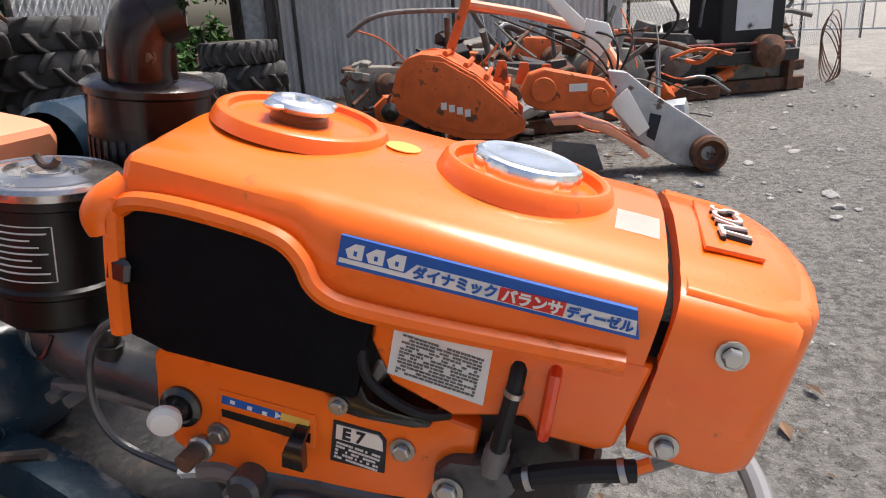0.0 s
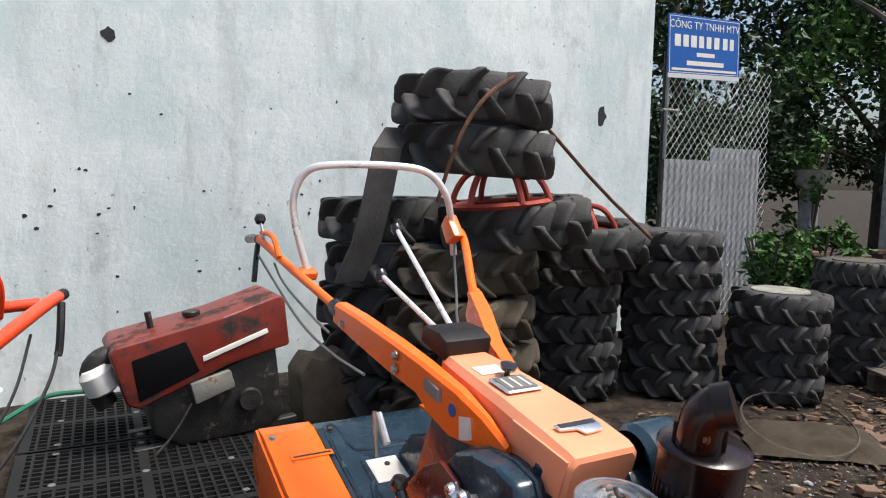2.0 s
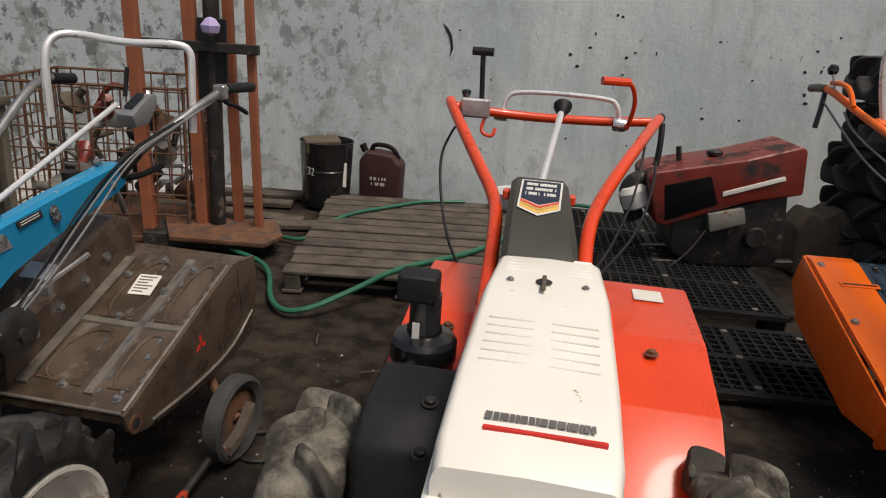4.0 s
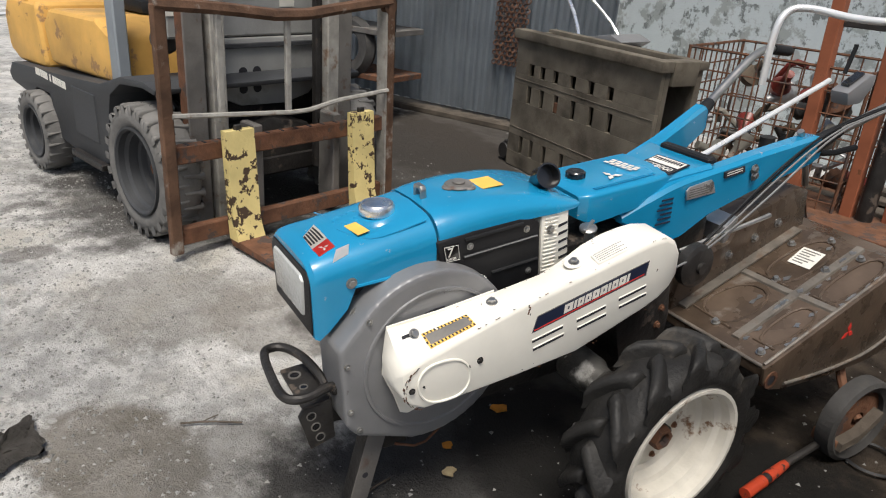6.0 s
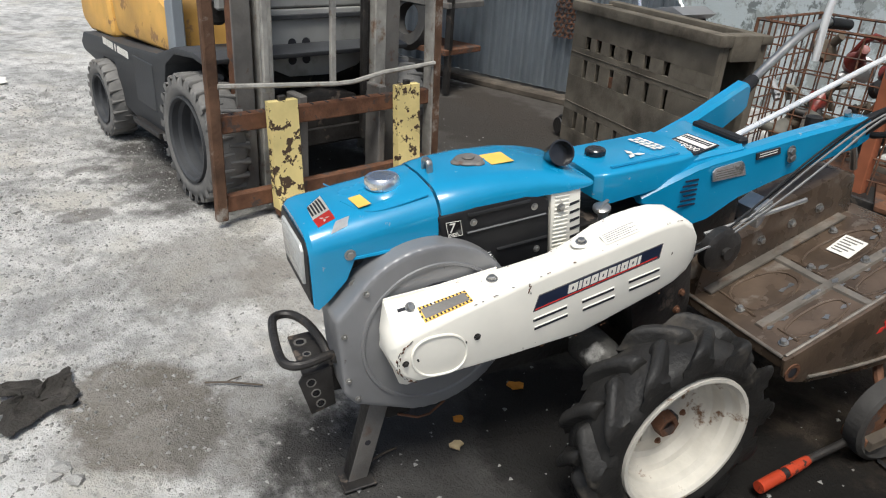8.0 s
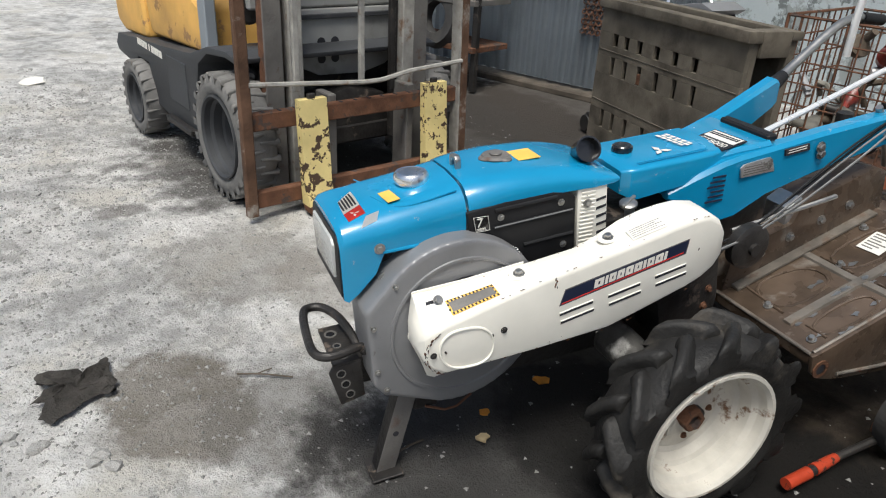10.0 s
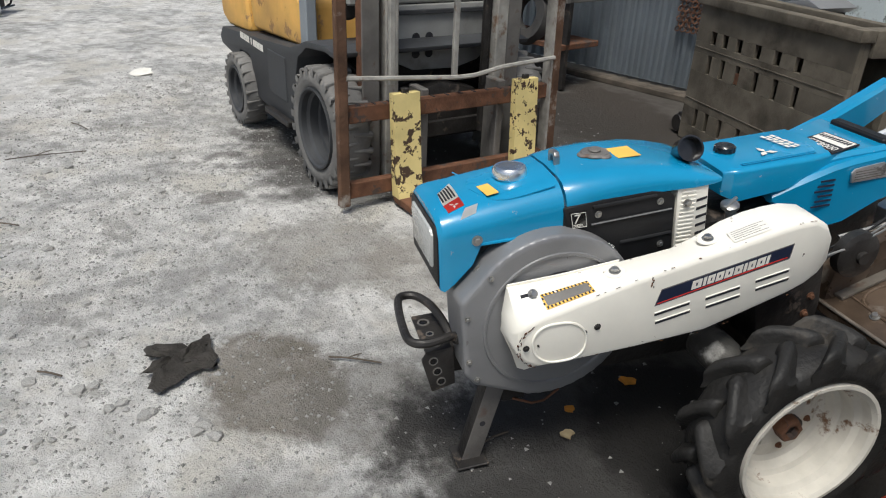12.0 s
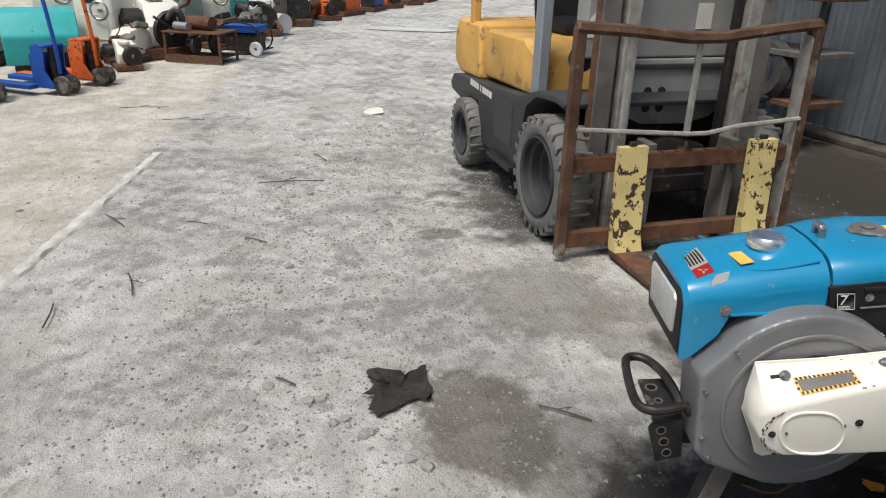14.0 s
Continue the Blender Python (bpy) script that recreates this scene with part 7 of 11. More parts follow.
    for loop in (((-0.50, -0.155), (-1.18, -0.155), (-1.20, -0.12), (-1.17, -0.09), (-1.04, -0.09), (-1.01, -0.06), (-1.01, 0.16)), ((-0.50, -0.11), (-0.88, -0.11), (-0.88, 0.16))):
        part("pressed_rib", tube([(x, y, 0.058) for x, y in loop], 0.010, 8, 2), M_NAVY, cov)
    part("pressed_panel", box(-0.96, -0.56, -0.085, 0.16, 0.052, 0.068, 0.006), M_NAVY, cov)
    lb2 = part("paper_label", box(-0.94, -0.81, -0.07, 0.05, 0.0685, 0.0695, 0), M_PAPER, cov)
    part("label_writing", bars(7, -0.06, 0.04, 0.82, 0.93, m=pose(0, 0, 0.0705, -90, 0, 0) @ pose(0, 0, 0, 0, 90, 0), seed=14), M_GREYIRON, lb2)
    for x, y in ((-0.53, -0.15), (-1.16, -0.13), (-0.9, 0.0), (-0.53, 0.1)):
        part("cover_bolt", bolt(0.011, 0.010, m=pose(x, y, 0.064)), M_DARKM, cov)
    part("cover_post", tube([(-0.95, -0.02, 0.05), (-1.02, -0.02, 0.22)], 0.010, 8, 0), M_STEEL, cov)
    part("depth_handle", tube([(-0.85, -0.04, 0.20), (-0.95, -0.04, 0.26)], 0.014, 8, 0), M_ALU, cov)
    part("depth_gear", prism([(-0.62, 0.06), (-0.62, 0.26), (-0.75, 0.28), (-0.88, 0.20), (-0.95, 0.06)], 0.06, 0.14, 0.015), M_NAVY, cov)
    part("spring", lathe([(0.016, 0), (0.02, 0.02), (0.016, 0.04), (0.02, 0.06), (0.016, 0.08), (0.02, 0.10), (0.016, 0.12)], 12, m=pose(-0.70, 0.16, 0.10, 0, -10, 0)), M_YLAB, cov)
    part("rotary_shaft", tube([(-0.80, -0.36, -0.14), (-0.80, 0.48, -0.14)], 0.025, 10, 0), M_DARKM, cov)
    for k in range(10):
        a = k * 2.4
        part("tine", tube([(-0.80, -0.33 + k * 0.088, -0.14), (-0.80 + 0.13 * math.cos(a), -0.33 + k * 0.088, -0.14 + 0.1 * math.sin(a))], 0.008, 6, 0), M_RUST, cov)
    return t


orange_tiller()


# ---- white power tiller with red handles ----
def white_tiller():
    t = thing("power_tiller", pose(0.47, 2.0, 0.27, 0, 0, -97), "white-hooded power tiller with red-orange handlebar and muddy tyres", "power tiller")
    st = [shell_section(x, w, zb, zs, zt, 5, 0.86) for x, w, zb, zs, zt in ((-0.14, 0.135, 0.42, 0.60, 0.635), (-0.10, 0.150, 0.40, 0.60, 0.64), (0.10, 0.168, 0.38, 0.585, 0.625), (0.50, 0.175, 0.36, 0.55, 0.592), (0.72, 0.175, 0.34, 0.52, 0.562), (0.78, 0.170, 0.33, 0.49, 0.53))]
    hood = part("hood", loft(st), M_WHITE, t, "white enamel hood with chipped corners", smooth=40)
    part("hood_front", prism([(0.60, 0.50), (0.80, 0.46), (0.815, 0.43), (0.80, 0.18), (0.74, 0.15), (0.58, 0.18)], -0.185, 0.175, 0.02, seg=3), M_WHITE, hood)
    for k in range(6):
        part("hood_ridge", box(-0.13 + k * 0.022, -0.122 + k * 0.022, -0.12, 0.12, 0.634 - k * 0.0005, 0.642 - k * 0.001, 0.003), M_WHITE, hood)
    for s in (-1, 1):
        for k in range(6):
            y0, y1 = (0.02, 0.13) if s > 0 else (-0.13, -0.02)
            x = 0.28 + k * 0.038
            part("hood_groove", box(x, x + 0.004, y0, y1, 0.60 - (x - 0.28) * 0.085 + 0.004, 0.6155 - (x - 0.28) * 0.09, 0.001), M_PAPER, hood)
    part("red_stripe", prism([(0.04, 0.535), (0.05, 0.58), (0.55, 0.53), (0.54, 0.46)], -0.1775, -0.165, 0.0), M_REDOR, hood)
    part("red_stripe", prism([(0.04, 0.535), (0.05, 0.58), (0.55, 0.53), (0.54, 0.46)], 0.165, 0.1775, 0.0), M_REDOR, hood)
    part("stripe_writing", bars(1, 0.20, 0.30, 0.535, 0.55, m=pose(0, -0.178, 0) @ pose(0, 0, -0.012, 0, 6, 0), seed=5), M_PAPER, hood)
    part("front_lettering", bars(1, -0.09, 0.12, -0.022, 0.022, m=pose(0.66, 0.0, 0.5765, 0, 0, 90) @ pose(0, 0, 0, -90, 0, 0), seed=6), M_GREYIRON, hood)
    part("front_lettering", box(0.69, 0.70, -0.09, 0.14, -0.02, 0.0, 0, m=pose(0.0, 0, 0.5735)), M_RLAB, hood)
    part("strap_hole", disc(0.022, 0.003, 18, 0.001, m=pose(0.06, -0.01, 0.6335)), M_DARKM, hood)
    part("cloth_strap", box(0.03, 0.13, -0.016, -0.004, 0.636, 0.644, 0.002), M_SACK, hood)
    for y in (-0.1, 0.1):
        part("hood_screw", bolt(0.007, 0.005, m=pose(0.06, y, 0.632)), M_STEEL, hood)
    # dash box with chevron sticker
    st = [[(x, yc - w, 0.52), (x, yc - w, z - 0.02), (x, yc - w + 0.02, z), (x, yc + w - 0.02, z), (x, yc + w, z - 0.02), (x, yc + w, 0.52)] for x, yc, w, z in ((-0.11, -0.03, 0.115, 0.635), (-0.20, -0.04, 0.108, 0.71), (-0.58, -0.065, 0.098, 0.775), (-0.62, -0.07, 0.088, 0.765))]
    dash = part("dash_box", loft(st), M_OLIVE, t, "dark olive dash box with a bright chevron sticker")
    sm = pose(-0.39, -0.055, 0.7465, 0, 9.7, 0)
    stk = part("chevron_sticker", prism([(-0.16, -0.07), (-0.16, 0.07), (0.07, 0.068), (0.125, 0.0), (0.07, -0.068)], 0.0, 0.0016, 0, axis="z", m=sm), M_PAPER, dash)
    part("sticker_field", prism([(-0.152, -0.063), (-0.152, 0.063), (0.0, 0.062), (0.045, 0.0), (0.0, -0.062)], 0.001, 0.0026, 0, axis="z", m=sm), M_NLAB, stk)
    for k, mt in ((0, M_REDOR), (1, M_YELLOW), (2, M_YLAB)):
        a, w = 0.005 + k * 0.020, 0.017
        part("chevron", prism([(a, 0.062), (a + 0.048, 0.0), (a, -0.062), (a + w, -0.062), (a + w + 0.048, 0.0), (a + w, 0.062)], 0.001, 0.0026, 0, axis="z", m=sm), mt, stk)
    part("sticker_writing", bars(3, -0.05, 0.05, 0.02, 0.14, m=sm @ pose(0, 0, 0.0027, -90, 0, 0) @ pose(0, 0, 0, 0, -90, 0), seed=7), M_PAPER, stk)
    for y in (-0.175, 0.05):
        part("red_latch", box(-0.57, -0.53, y - 0.012, y + 0.012, 0.70, 0.735, 0.005), M_REDOR, dash)
    # handle frame
    part("handle_tube", tube([(-0.05, -0.175, 0.50), (-0.20, -0.18, 0.56), (-0.45, -0.195, 0.64), (-0.60, -0.215, 0.685), (-0.90, -0.33, 0.76), (-1.33, -0.51, 0.905), (-1.40, -0.53, 0.92)], 0.024, 12, 2), M_REDOR, t)
    hr = part("handle_tube", tube([(-0.05, 0.10, 0.50), (-0.20, 0.105, 0.55), (-0.42, 0.11, 0.645), (-0.60, 0.14, 0.70), (-0.90, 0.24, 0.80), (-1.45, 0.39, 0.885), (-1.60, 0.425, 0.895)], 0.024, 12, 2), M_REDOR, t)
    cr = part("cross_tube", tube([(-1.36, -0.515, 0.905), (-1.45, -0.25, 0.872), (-1.47, 0.10, 0.874), (-1.50, 0.38, 0.89)], 0.021, 12, 2), M_REDOR, t)
    part("guide_bar", tube([(-1.45, -0.295, 0.865), (-1.46, -0.285, 0.945), (-1.47, -0.24, 0.985), (-1.47, 0.18, 0.985), (-1.46, 0.225, 0.955), (-1.46, 0.24, 0.86)], 0.011, 10, 3), M_PLATED, cr, "chrome guide bar")
    for y in (-0.30, 0.24):
        part("bar_clamp", lathe([(0.027, 0), (0.03, 0.01), (0.03, 0.05), (0.027, 0.06)], 14, m=pose(-1.455, y - 0.03, 0.872, -90, 0, 0)), M_CHROME, cr)
    part("grip_end", tube([(-1.58, 0.42, 0.895), (-1.65, 0.44, 0.897)], 0.022, 12, 0), M_PLASTIC, hr)
    part("brake_lever", tube([(-1.56, 0.44, 0.88), (-1.52, 0.44, 0.80), (-1.50, 0.435, 0.72), (-1.49, 0.43, 0.70)], 0.014, 8, 2), M_PLASTIC, hr)
    part("red_stick", tube([(-1.42, 0.27, 0.86), (-1.36, 0.29, 0.98), (-1.30, 0.26, 1.065), (-1.27, 0.22, 1.075)], 0.010, 8, 2), M_REDOR, cr)
    part("red_grip", tube([(-1.29, 0.245, 1.072), (-1.24, 0.13, 1.075)], 0.018, 10, 0), M_REDOR, cr)
    bx = part("switch_box", box(-1.42, -1.34, -0.475, -0.345, 0.86, 0.945, 0.008), M_ALU, t, "bare aluminium lever box")
    part("tall_lever", tube([(-1.38, -0.385, 0.93), (-1.40, -0.398, 1.145)], 0.012, 10, 0), M_PLASTIC, bx)
    part("tee_knob", tube([(-1.40, -0.445, 1.148), (-1.40, -0.35, 1.148)], 0.019, 10, 0), M_PLASTIC, bx)
    part("short_knob", lathe([(0.012, 0), (0.022, 0.02), (0.02, 0.035), (0, 0.04)], 12, m=pose(-1.40, -0.46, 0.94)), M_BLACK, bx)
    gs = part("gear_stick", tube([(-0.60, -0.06, 0.76), (-1.08, -0.02, 0.965)], 0.013, 10, 0), M_PLATED, t)
    part("gear_knob", lathe([(0.014, -0.05), (0.022, -0.03), (0.036, -0.005), (0.038, 0.008), (0.02, 0.02), (0, 0.022)], 18, m=pose(-1.08, -0.02, 0.97, 0, -55, 0)), M_PLASTIC, gs)
    part("cable", tube([(-1.38, -0.46, 0.86), (-1.30, -0.50, 0.80), (-1.10, -0.52, 0.70), (-0.80, -0.42, 0.45), (-0.55, -0.28, 0.36)], 0.006, 6, 3), M_PLASTIC, t)
    part("cable", tube([(-1.50, 0.43, 0.72), (-1.35, 0.42, 0.64), (-1.0, 0.34, 0.50), (-0.70, 0.20, 0.42), (-0.45, 0.14, 0.45)], 0.006, 6, 3), M_PLASTIC, t)
    part("cable", tube([(-1.40, 0.36, 0.80), (-1.20, 0.33, 0.62), (-0.85, 0.24, 0.50), (-0.5, 0.16, 0.50)], 0.005, 6, 3), M_PLASTIC, t)
    part("release_hook", tube([(-1.36, -0.36, 0.87), (-1.34, -0.38, 0.80), (-1.33, -0.32, 0.78), (-1.35, -0.31, 0.82)], 0.008, 8, 2), M_REDOR, t)
    # fenders, rotary cover
    for y0, y1 in ((-0.43, -0.20), (0.10, 0.49)):
        f = part("fender", prism([(0.36, 0.17), (0.37, 0.185), (0.10, 0.33), (-0.22, 0.395), (-0.66, 0.405), (-0.68, 0.30), (-0.665, 0.30), (-0.65, 0.39), (-0.22, 0.38), (0.10, 0.315)], y0, y1, 0.004), M_REDOR, t)
        part("fender_skirt", prism([(0.36, 0.17), (0.10, 0.325), (-0.22, 0.39), (-0.66, 0.40), (-0.68, 0.18), (-0.3, 0.12)], (y0 if y0 < 0 else y1) - 0.006, (y0 if y0 < 0 else y1) + 0.006, 0.003), M_REDOR if y0 > 0 else M_PLASTIC, f)
        part("fender_bolt", bolt(0.014, 0.012, m=pose(-0.12, (y0 + y1) / 2 + 0.03, 0.385)), M_RUST, f)
    part("white_label", box(-0.60, -0.50, 0.30, 0.40, 0.4055, 0.407, 0), M_PAPER, t)
    part("cap_post", lathe([(0.03, 0), (0.03, 0.05), (0.018, 0.055), (0.018, 0.08), (0.028, 0.085), (0, 0.10)], 16, m=pose(-0.62, 0.10, 0.40)), M_REDOR, t)
    part("rear_lever", tube([(-0.64, 0.16, 0.38), (-0.68, 0.17, 0.50)], 0.014, 8, 0), M_PLASTIC, t)
    # engine parts on the near side
    air = part("air_cleaner", lathe([(0, 0), (0.09, 0), (0.095, 0.01), (0.095, 0.06), (0.085, 0.075), (0.05, 0.085), (0.05, 0.10), (0.044, 0.11), (0.044, 0.20), (0, 0.20)], 28, m=pose(0.06, -0.325, 0.36)), M_BLACK, t, "black plastic air cleaner with a square cap")
    part("cap", prism([(0.045, -0.055), (0.045, 0.055), (-0.045, 0.055), (-0.045, -0.055)], 0.545, 0.625, 0.016, axis="z", seg=3, m=pose(0.07, -0.345, 0, 0, 0, 0)), M_PLASTIC, air)
    part("paper_tag", box(0.11, 0.113, -0.35, -0.33, 0.44, 0.49, 0), M_PAPER, air)
    part("clip", box(0.13, 0.17, -0.36, -0.33, 0.37, 0.385, 0.003), M_CHROME, air)
    bb = part("side_cover", prism([(0.16, 0.38), (0.22, 0.425), (0.42, 0.42), (0.52, 0.36), (0.56, 0.10), (0.50, -0.02), (0.20, -0.02), (0.12, 0.12)], -0.40, -0.17, 0.025, seg=3), M_PLASTIC, t, "black plastic engine side cover")
    for k in range(4):
        part("cover_groove", box(0.24, 0.25, -0.405, -0.30, 0.36 - k * 0.02, 0.366 - k * 0.02, 0.001), M_BLACK, bb)
    for x, z, y in ((0.40, 0.40, -0.24), (0.52, 0.34, -0.235)):
        part("cover_bolt", bolt(0.014, 0.012, m=pose(x, y, z + 0.025, 0, 12, 0)), M_DARKM, bb)
    part("engine_block", box(-0.10, 0.72, -0.17, 0.16, 0.05, 0.46, 0.02), M_DARKM, t)
    part("transmission", prism([(-0.08, 0.45), (-0.02, -0.05), (-0.3, -0.12), (-0.6, 0.1), (-0.6, 0.45)], -0.10, 0.10, 0.02), M_DARKM, t)
    part("axle", tube([(0.42, -0.56, 0.05), (0.42, 0.50, 0.05)], 0.028, 10, 0), M_RUST, t)
    big = tyre_mesh("tyre", 0.325, 0.19, 0.19, 8, 0.055, M_MUDRUB, 44, 0.24, 0.24)
    wheel(t, (0.42, -0.505, 0.052), big, 0.19, 0.17, M_YELLOW, -1)
    wheel(t, (0.42, 0.48, 0.052), big, 0.19, 0.17, M_YELLOW, 1)
    part("front_frame", box(0.45, 0.80, -0.12, 0.12, -0.02, 0.10, 0.012), M_DARKM, t)
    part("front_leg", prism([(0.66, 0.0), (0.72, 0.0), (0.78, -0.265), (0.68, -0.265)], -0.03, 0.03, 0.006), M_DARKM, t)


white_tiller()


# ---- forklift ----
def forklift():
    t = thing("forklift", pose(-3.6, 1.8, 0, 0, 0, 8), "old yellow forklift truck with rusted backrest and chipped forks", "forklift")
    X = 0.30
    yl, yr, top = -0.885, 0.50, 1.21
    br = part("load_backrest", box(X - 0.02, X + 0.02, yl - 0.03, yl + 0.03, 0.03, top, 0.006), M_BACKREST, t, "rusted steel load backrest, bent at the top")
    part("upright", loft([[(X - 0.02, y - 0.012, z), (X + 0.022, y - 0.012, z), (X + 0.022, y + 0.035, z), (X - 0.02, y + 0.035, z)] for y, z in ((yr, 0.03), (yr - 0.035, top))]), M_BACKREST, br)
    part("upright_web", loft([[(X - 0.06, y - 0.026, z), (X + 0.016, y - 0.026, z), (X + 0.016, y - 0.013, z), (X - 0.06, y - 0.013, z)] for y, z in ((yr, 0.06), (yr - 0.035, top - 0.01))]), M_RAIL, br)
    part("corner_boss", lathe([(0, 0), (0.045, 0), (0.045, 0.04), (0, 0.04)], 14, m=pose(X - 0.02, yr - 0.03, top - 0.02, 0, 90, 0)), M_BACKREST, br)
    part("top_rail", tube([(X, yl - 0.02, top), (X, -0.60, top - 0.02), (X + 0.02, -0.20, top - 0.065), (X, 0.2, top - 0.02), (X, yr - 0.02, top + 0.005)], 0.030, 6, 1), M_BACKREST, br)
    part("middle_rail", tube([(X + 0.02, yl + 0.02, 0.72), (X + 0.02, -0.21, 0.668), (X + 0.02, -0.10, 0.668), (X + 0.02, 0.10, 0.700), (X + 0.02, yr - 0.03, 0.722)], 0.0125, 6, 0), M_RAIL, br)
    for y in (-0.60, -0.215):
        part("backrest_bar", box(X - 0.012, X + 0.012, y - 0.016, y + 0.016, 0.66, top - 0.03, 0.004), M_RAIL, br)
    # carriage
    ca = part("carriage", box(X - 0.06, X - 0.01, yl + 0.03, yr - 0.03, 0.475, 0.565, 0.006), M_RUST, t)
    part("lower_bar", box(X - 0.06, X - 0.01, yl + 0.03, yr - 0.03, 0.06, 0.15, 0.006), M_RUST, ca)
    for k in range(14):
        part("bar_notch", box(X - 0.05, X - 0.015, yl + 0.10 + k * 0.09, yl + 0.112 + k * 0.09, 0.558, 0.568, 0), M_INK, ca)
    for y in (-0.36, 0.16):
        part("carriage_plate", box(X - 0.20, X - 0.06, y - 0.025, y + 0.025, 0.05, 0.60, 0.006), M_GREYIRON, ca)
    for y, lean in ((-0.535, 0.035), (0.262, 0.045)):
        f = part("fork", loft([[(X + a, y - 0.080 + lean * (0.62 - z), z), (X + a + d, y - 0.080 + lean * (0.62 - z), z), (X + a + d, y + 0.080 + lean * (0.62 - z), z), (X + a, y + 0.080 + lean * (0.62 - z), z)] for a, d, z in ((0.0, 0.045, 0.62), (0.0, 0.05, 0.40), (0.0, 0.055, 0.14), (0.004, 0.085, 0.045))]), M_FORKYEL, t, "chipped yellow fork with rusty worn blade")
        part("blade", prism([(X + 0.005, 0.044), (X + 0.03, 0.010), (X + 0.85, 0.010), (X + 0.86, 0.016), (X + 0.10, 0.050)], y - 0.060, y + 0.100, 0.006), M_RUST, f, "rusty worn fork blade")
        part("fork_pin", box(X + 0.01, X + 0.035, y - 0.02, y + 0.02, 0.61, 0.645, 0.004), M_DARKM, f)
    # mast
    for s, y0 in ((-1, -0.615), (1, 0.315)):
        m = part("mast_rail", box(0.0, 0.10, y0 - 0.045, y0 + 0.045, 0.05, 2.1, 0.006), M_RUST, t)
        part("inner_rail", box(0.05, 0.14, y0 - s * 0.105 - 0.040, y0 - s * 0.105 + 0.040, 0.08, 2.05, 0.006), M_RAIL, t)
        part("rail_lip", box(0.12, 0.135, y0 - 0.07, y0 + 0.03, 0.05, 2.1, 0.003), M_GREYIRON, m)
    part("lift_cylinder", tube([(0.05, 0.17, 0.25), (0.05, 0.17, 2.0)], 0.035, 14, 0), M_DARKM, t)
    for y in (0.12, 0.20):
        part("lift_chain", box(0.10, 0.115, y - 0.015, y + 0.015, 0.55, 2.0, 0.002), M_DARKM, t)
    for z in (0.28, 1.95):
        part("mast_crossmember", box(-0.04, 0.0, -0.60, 0.36, z - 0.05, z + 0.05, 0.006), M_DARKM, t)
    # cowl with four holes
    cw = part("front_cowl", prism([(-0.40, 0.98), (-0.40, 0.74), (-0.33, 0.66), (-0.22, 0.61), (0.08, 0.60), (0.24, 0.64), (0.34, 0.73), (0.36, 0.98)], -0.20, -0.14, 0.010, axis="x"), M_FLPANEL, t, "light grey front cowl with four round holes")
    part("cowl_back", box(-0.26, -0.21, -0.52, 0.40, 0.40, 0.98, 0.01), M_DARKM, t)
    part("drive_casing", prism([(-0.45, 0.22), (-0.38, 0.48), (-0.10, 0.56), (0.16, 0.50), (0.28, 0.22)], -0.20, -0.02, 0.03, axis="x"), M_DARKM, t)
    for y in (0.02, 0.05, 0.09):
        part("cowl_screw", disc(0.006, 0.004, 10, 0.001, m=pose(-0.139, y, 0.78, 0, 90, 0)), M_DARKM, cw)
    for y in (-0.205, -0.115):
        for z in (0.705, 0.80):
            part("cowl_hole", disc(0.026, 0.003, 18, 0, m=pose(-0.139, y, z, 0, 90, 0)), M_INK, cw)
    part("cowl_ledge", box(-0.145, -0.12, -0.48, 0.34, 0.93, 0.955, 0.003), M_FLGREY, cw)
    part("dash_panel", box(-0.30, -0.165, -0.62, 0.40, 0.985, 1.33, 0.012), M_FLPANEL, t)
    part("notice", box(-0.164, -0.161, 0.06, 0.16, 1.14, 1.28, 0), M_PAPER, t, "white printed calendar sheet")
    part("front_axle_beam", box(-0.25, -0.05, -0.70, 0.45, 0.20, 0.44, 0.02), M_DARKM, t)
    part("hazard_triangle", prism([(-0.66, 1.10), (-0.48, 1.10), (-0.57, 1.24)], -0.164, -0.160, 0, axis="x"), M_PAPER, t)
    part("tilt_cylinder", tube([(0.0, -0.62, 0.62), (-0.25, -0.64, 0.70)], 0.03, 10, 0), M_DARKM, t)
    part("hydraulic_hose", tube([(0.05, -0.50, 0.45), (0.02, -0.55, 0.75), (-0.05, -0.56, 0.95), (-0.02, -0.55, 1.3)], 0.014, 8, 2), M_PLASTIC, t)
    # wheels
    ft = tyre_mesh("tyre", 0.35, 0.215, 0.20, 24, 0.009, M_GREYRUB, 44, 0.1)
    rt = tyre_mesh("tyre", 0.255, 0.15, 0.16, 22, 0.005, M_GREYRUB, 36, 0.1)
    for y, s in ((-0.765, -1), (0.47, 1)):
        wheel(t, (-0.13, y, 0.338), ft, 0.215, 0.20, M_FLGREY, s)
    for y, s in ((-0.80, -1), (0.42, 1)):
        wheel(t, (-1.54, y, 0.243), rt, 0.15, 0.16, M_FLGREY, s)
    # body
    side = [(-0.52, 0.28), (-0.55, 0.52), (-0.50, 0.66), (-0.36, 0.74), (-0.10, 0.765), (0.02, 0.75), (0.03, 0.78), (-0.10, 0.80), (-0.36, 0.78), (-0.62, 0.70), (-1.10, 0.66), (-2.02, 0.60), (-2.10, 0.52), (-2.06, 0.47), (-1.80, 0.44), (-1.74, 0.34), (-1.62, 0.50), (-1.40, 0.50), (-1.30, 0.24), (-1.1, 0.22), (-0.7, 0.22)]
    body = part("body", prism(side, -0.80, 0.50, 0.012), M_FLGREY, t, "dark grey truck body with flared front fender")
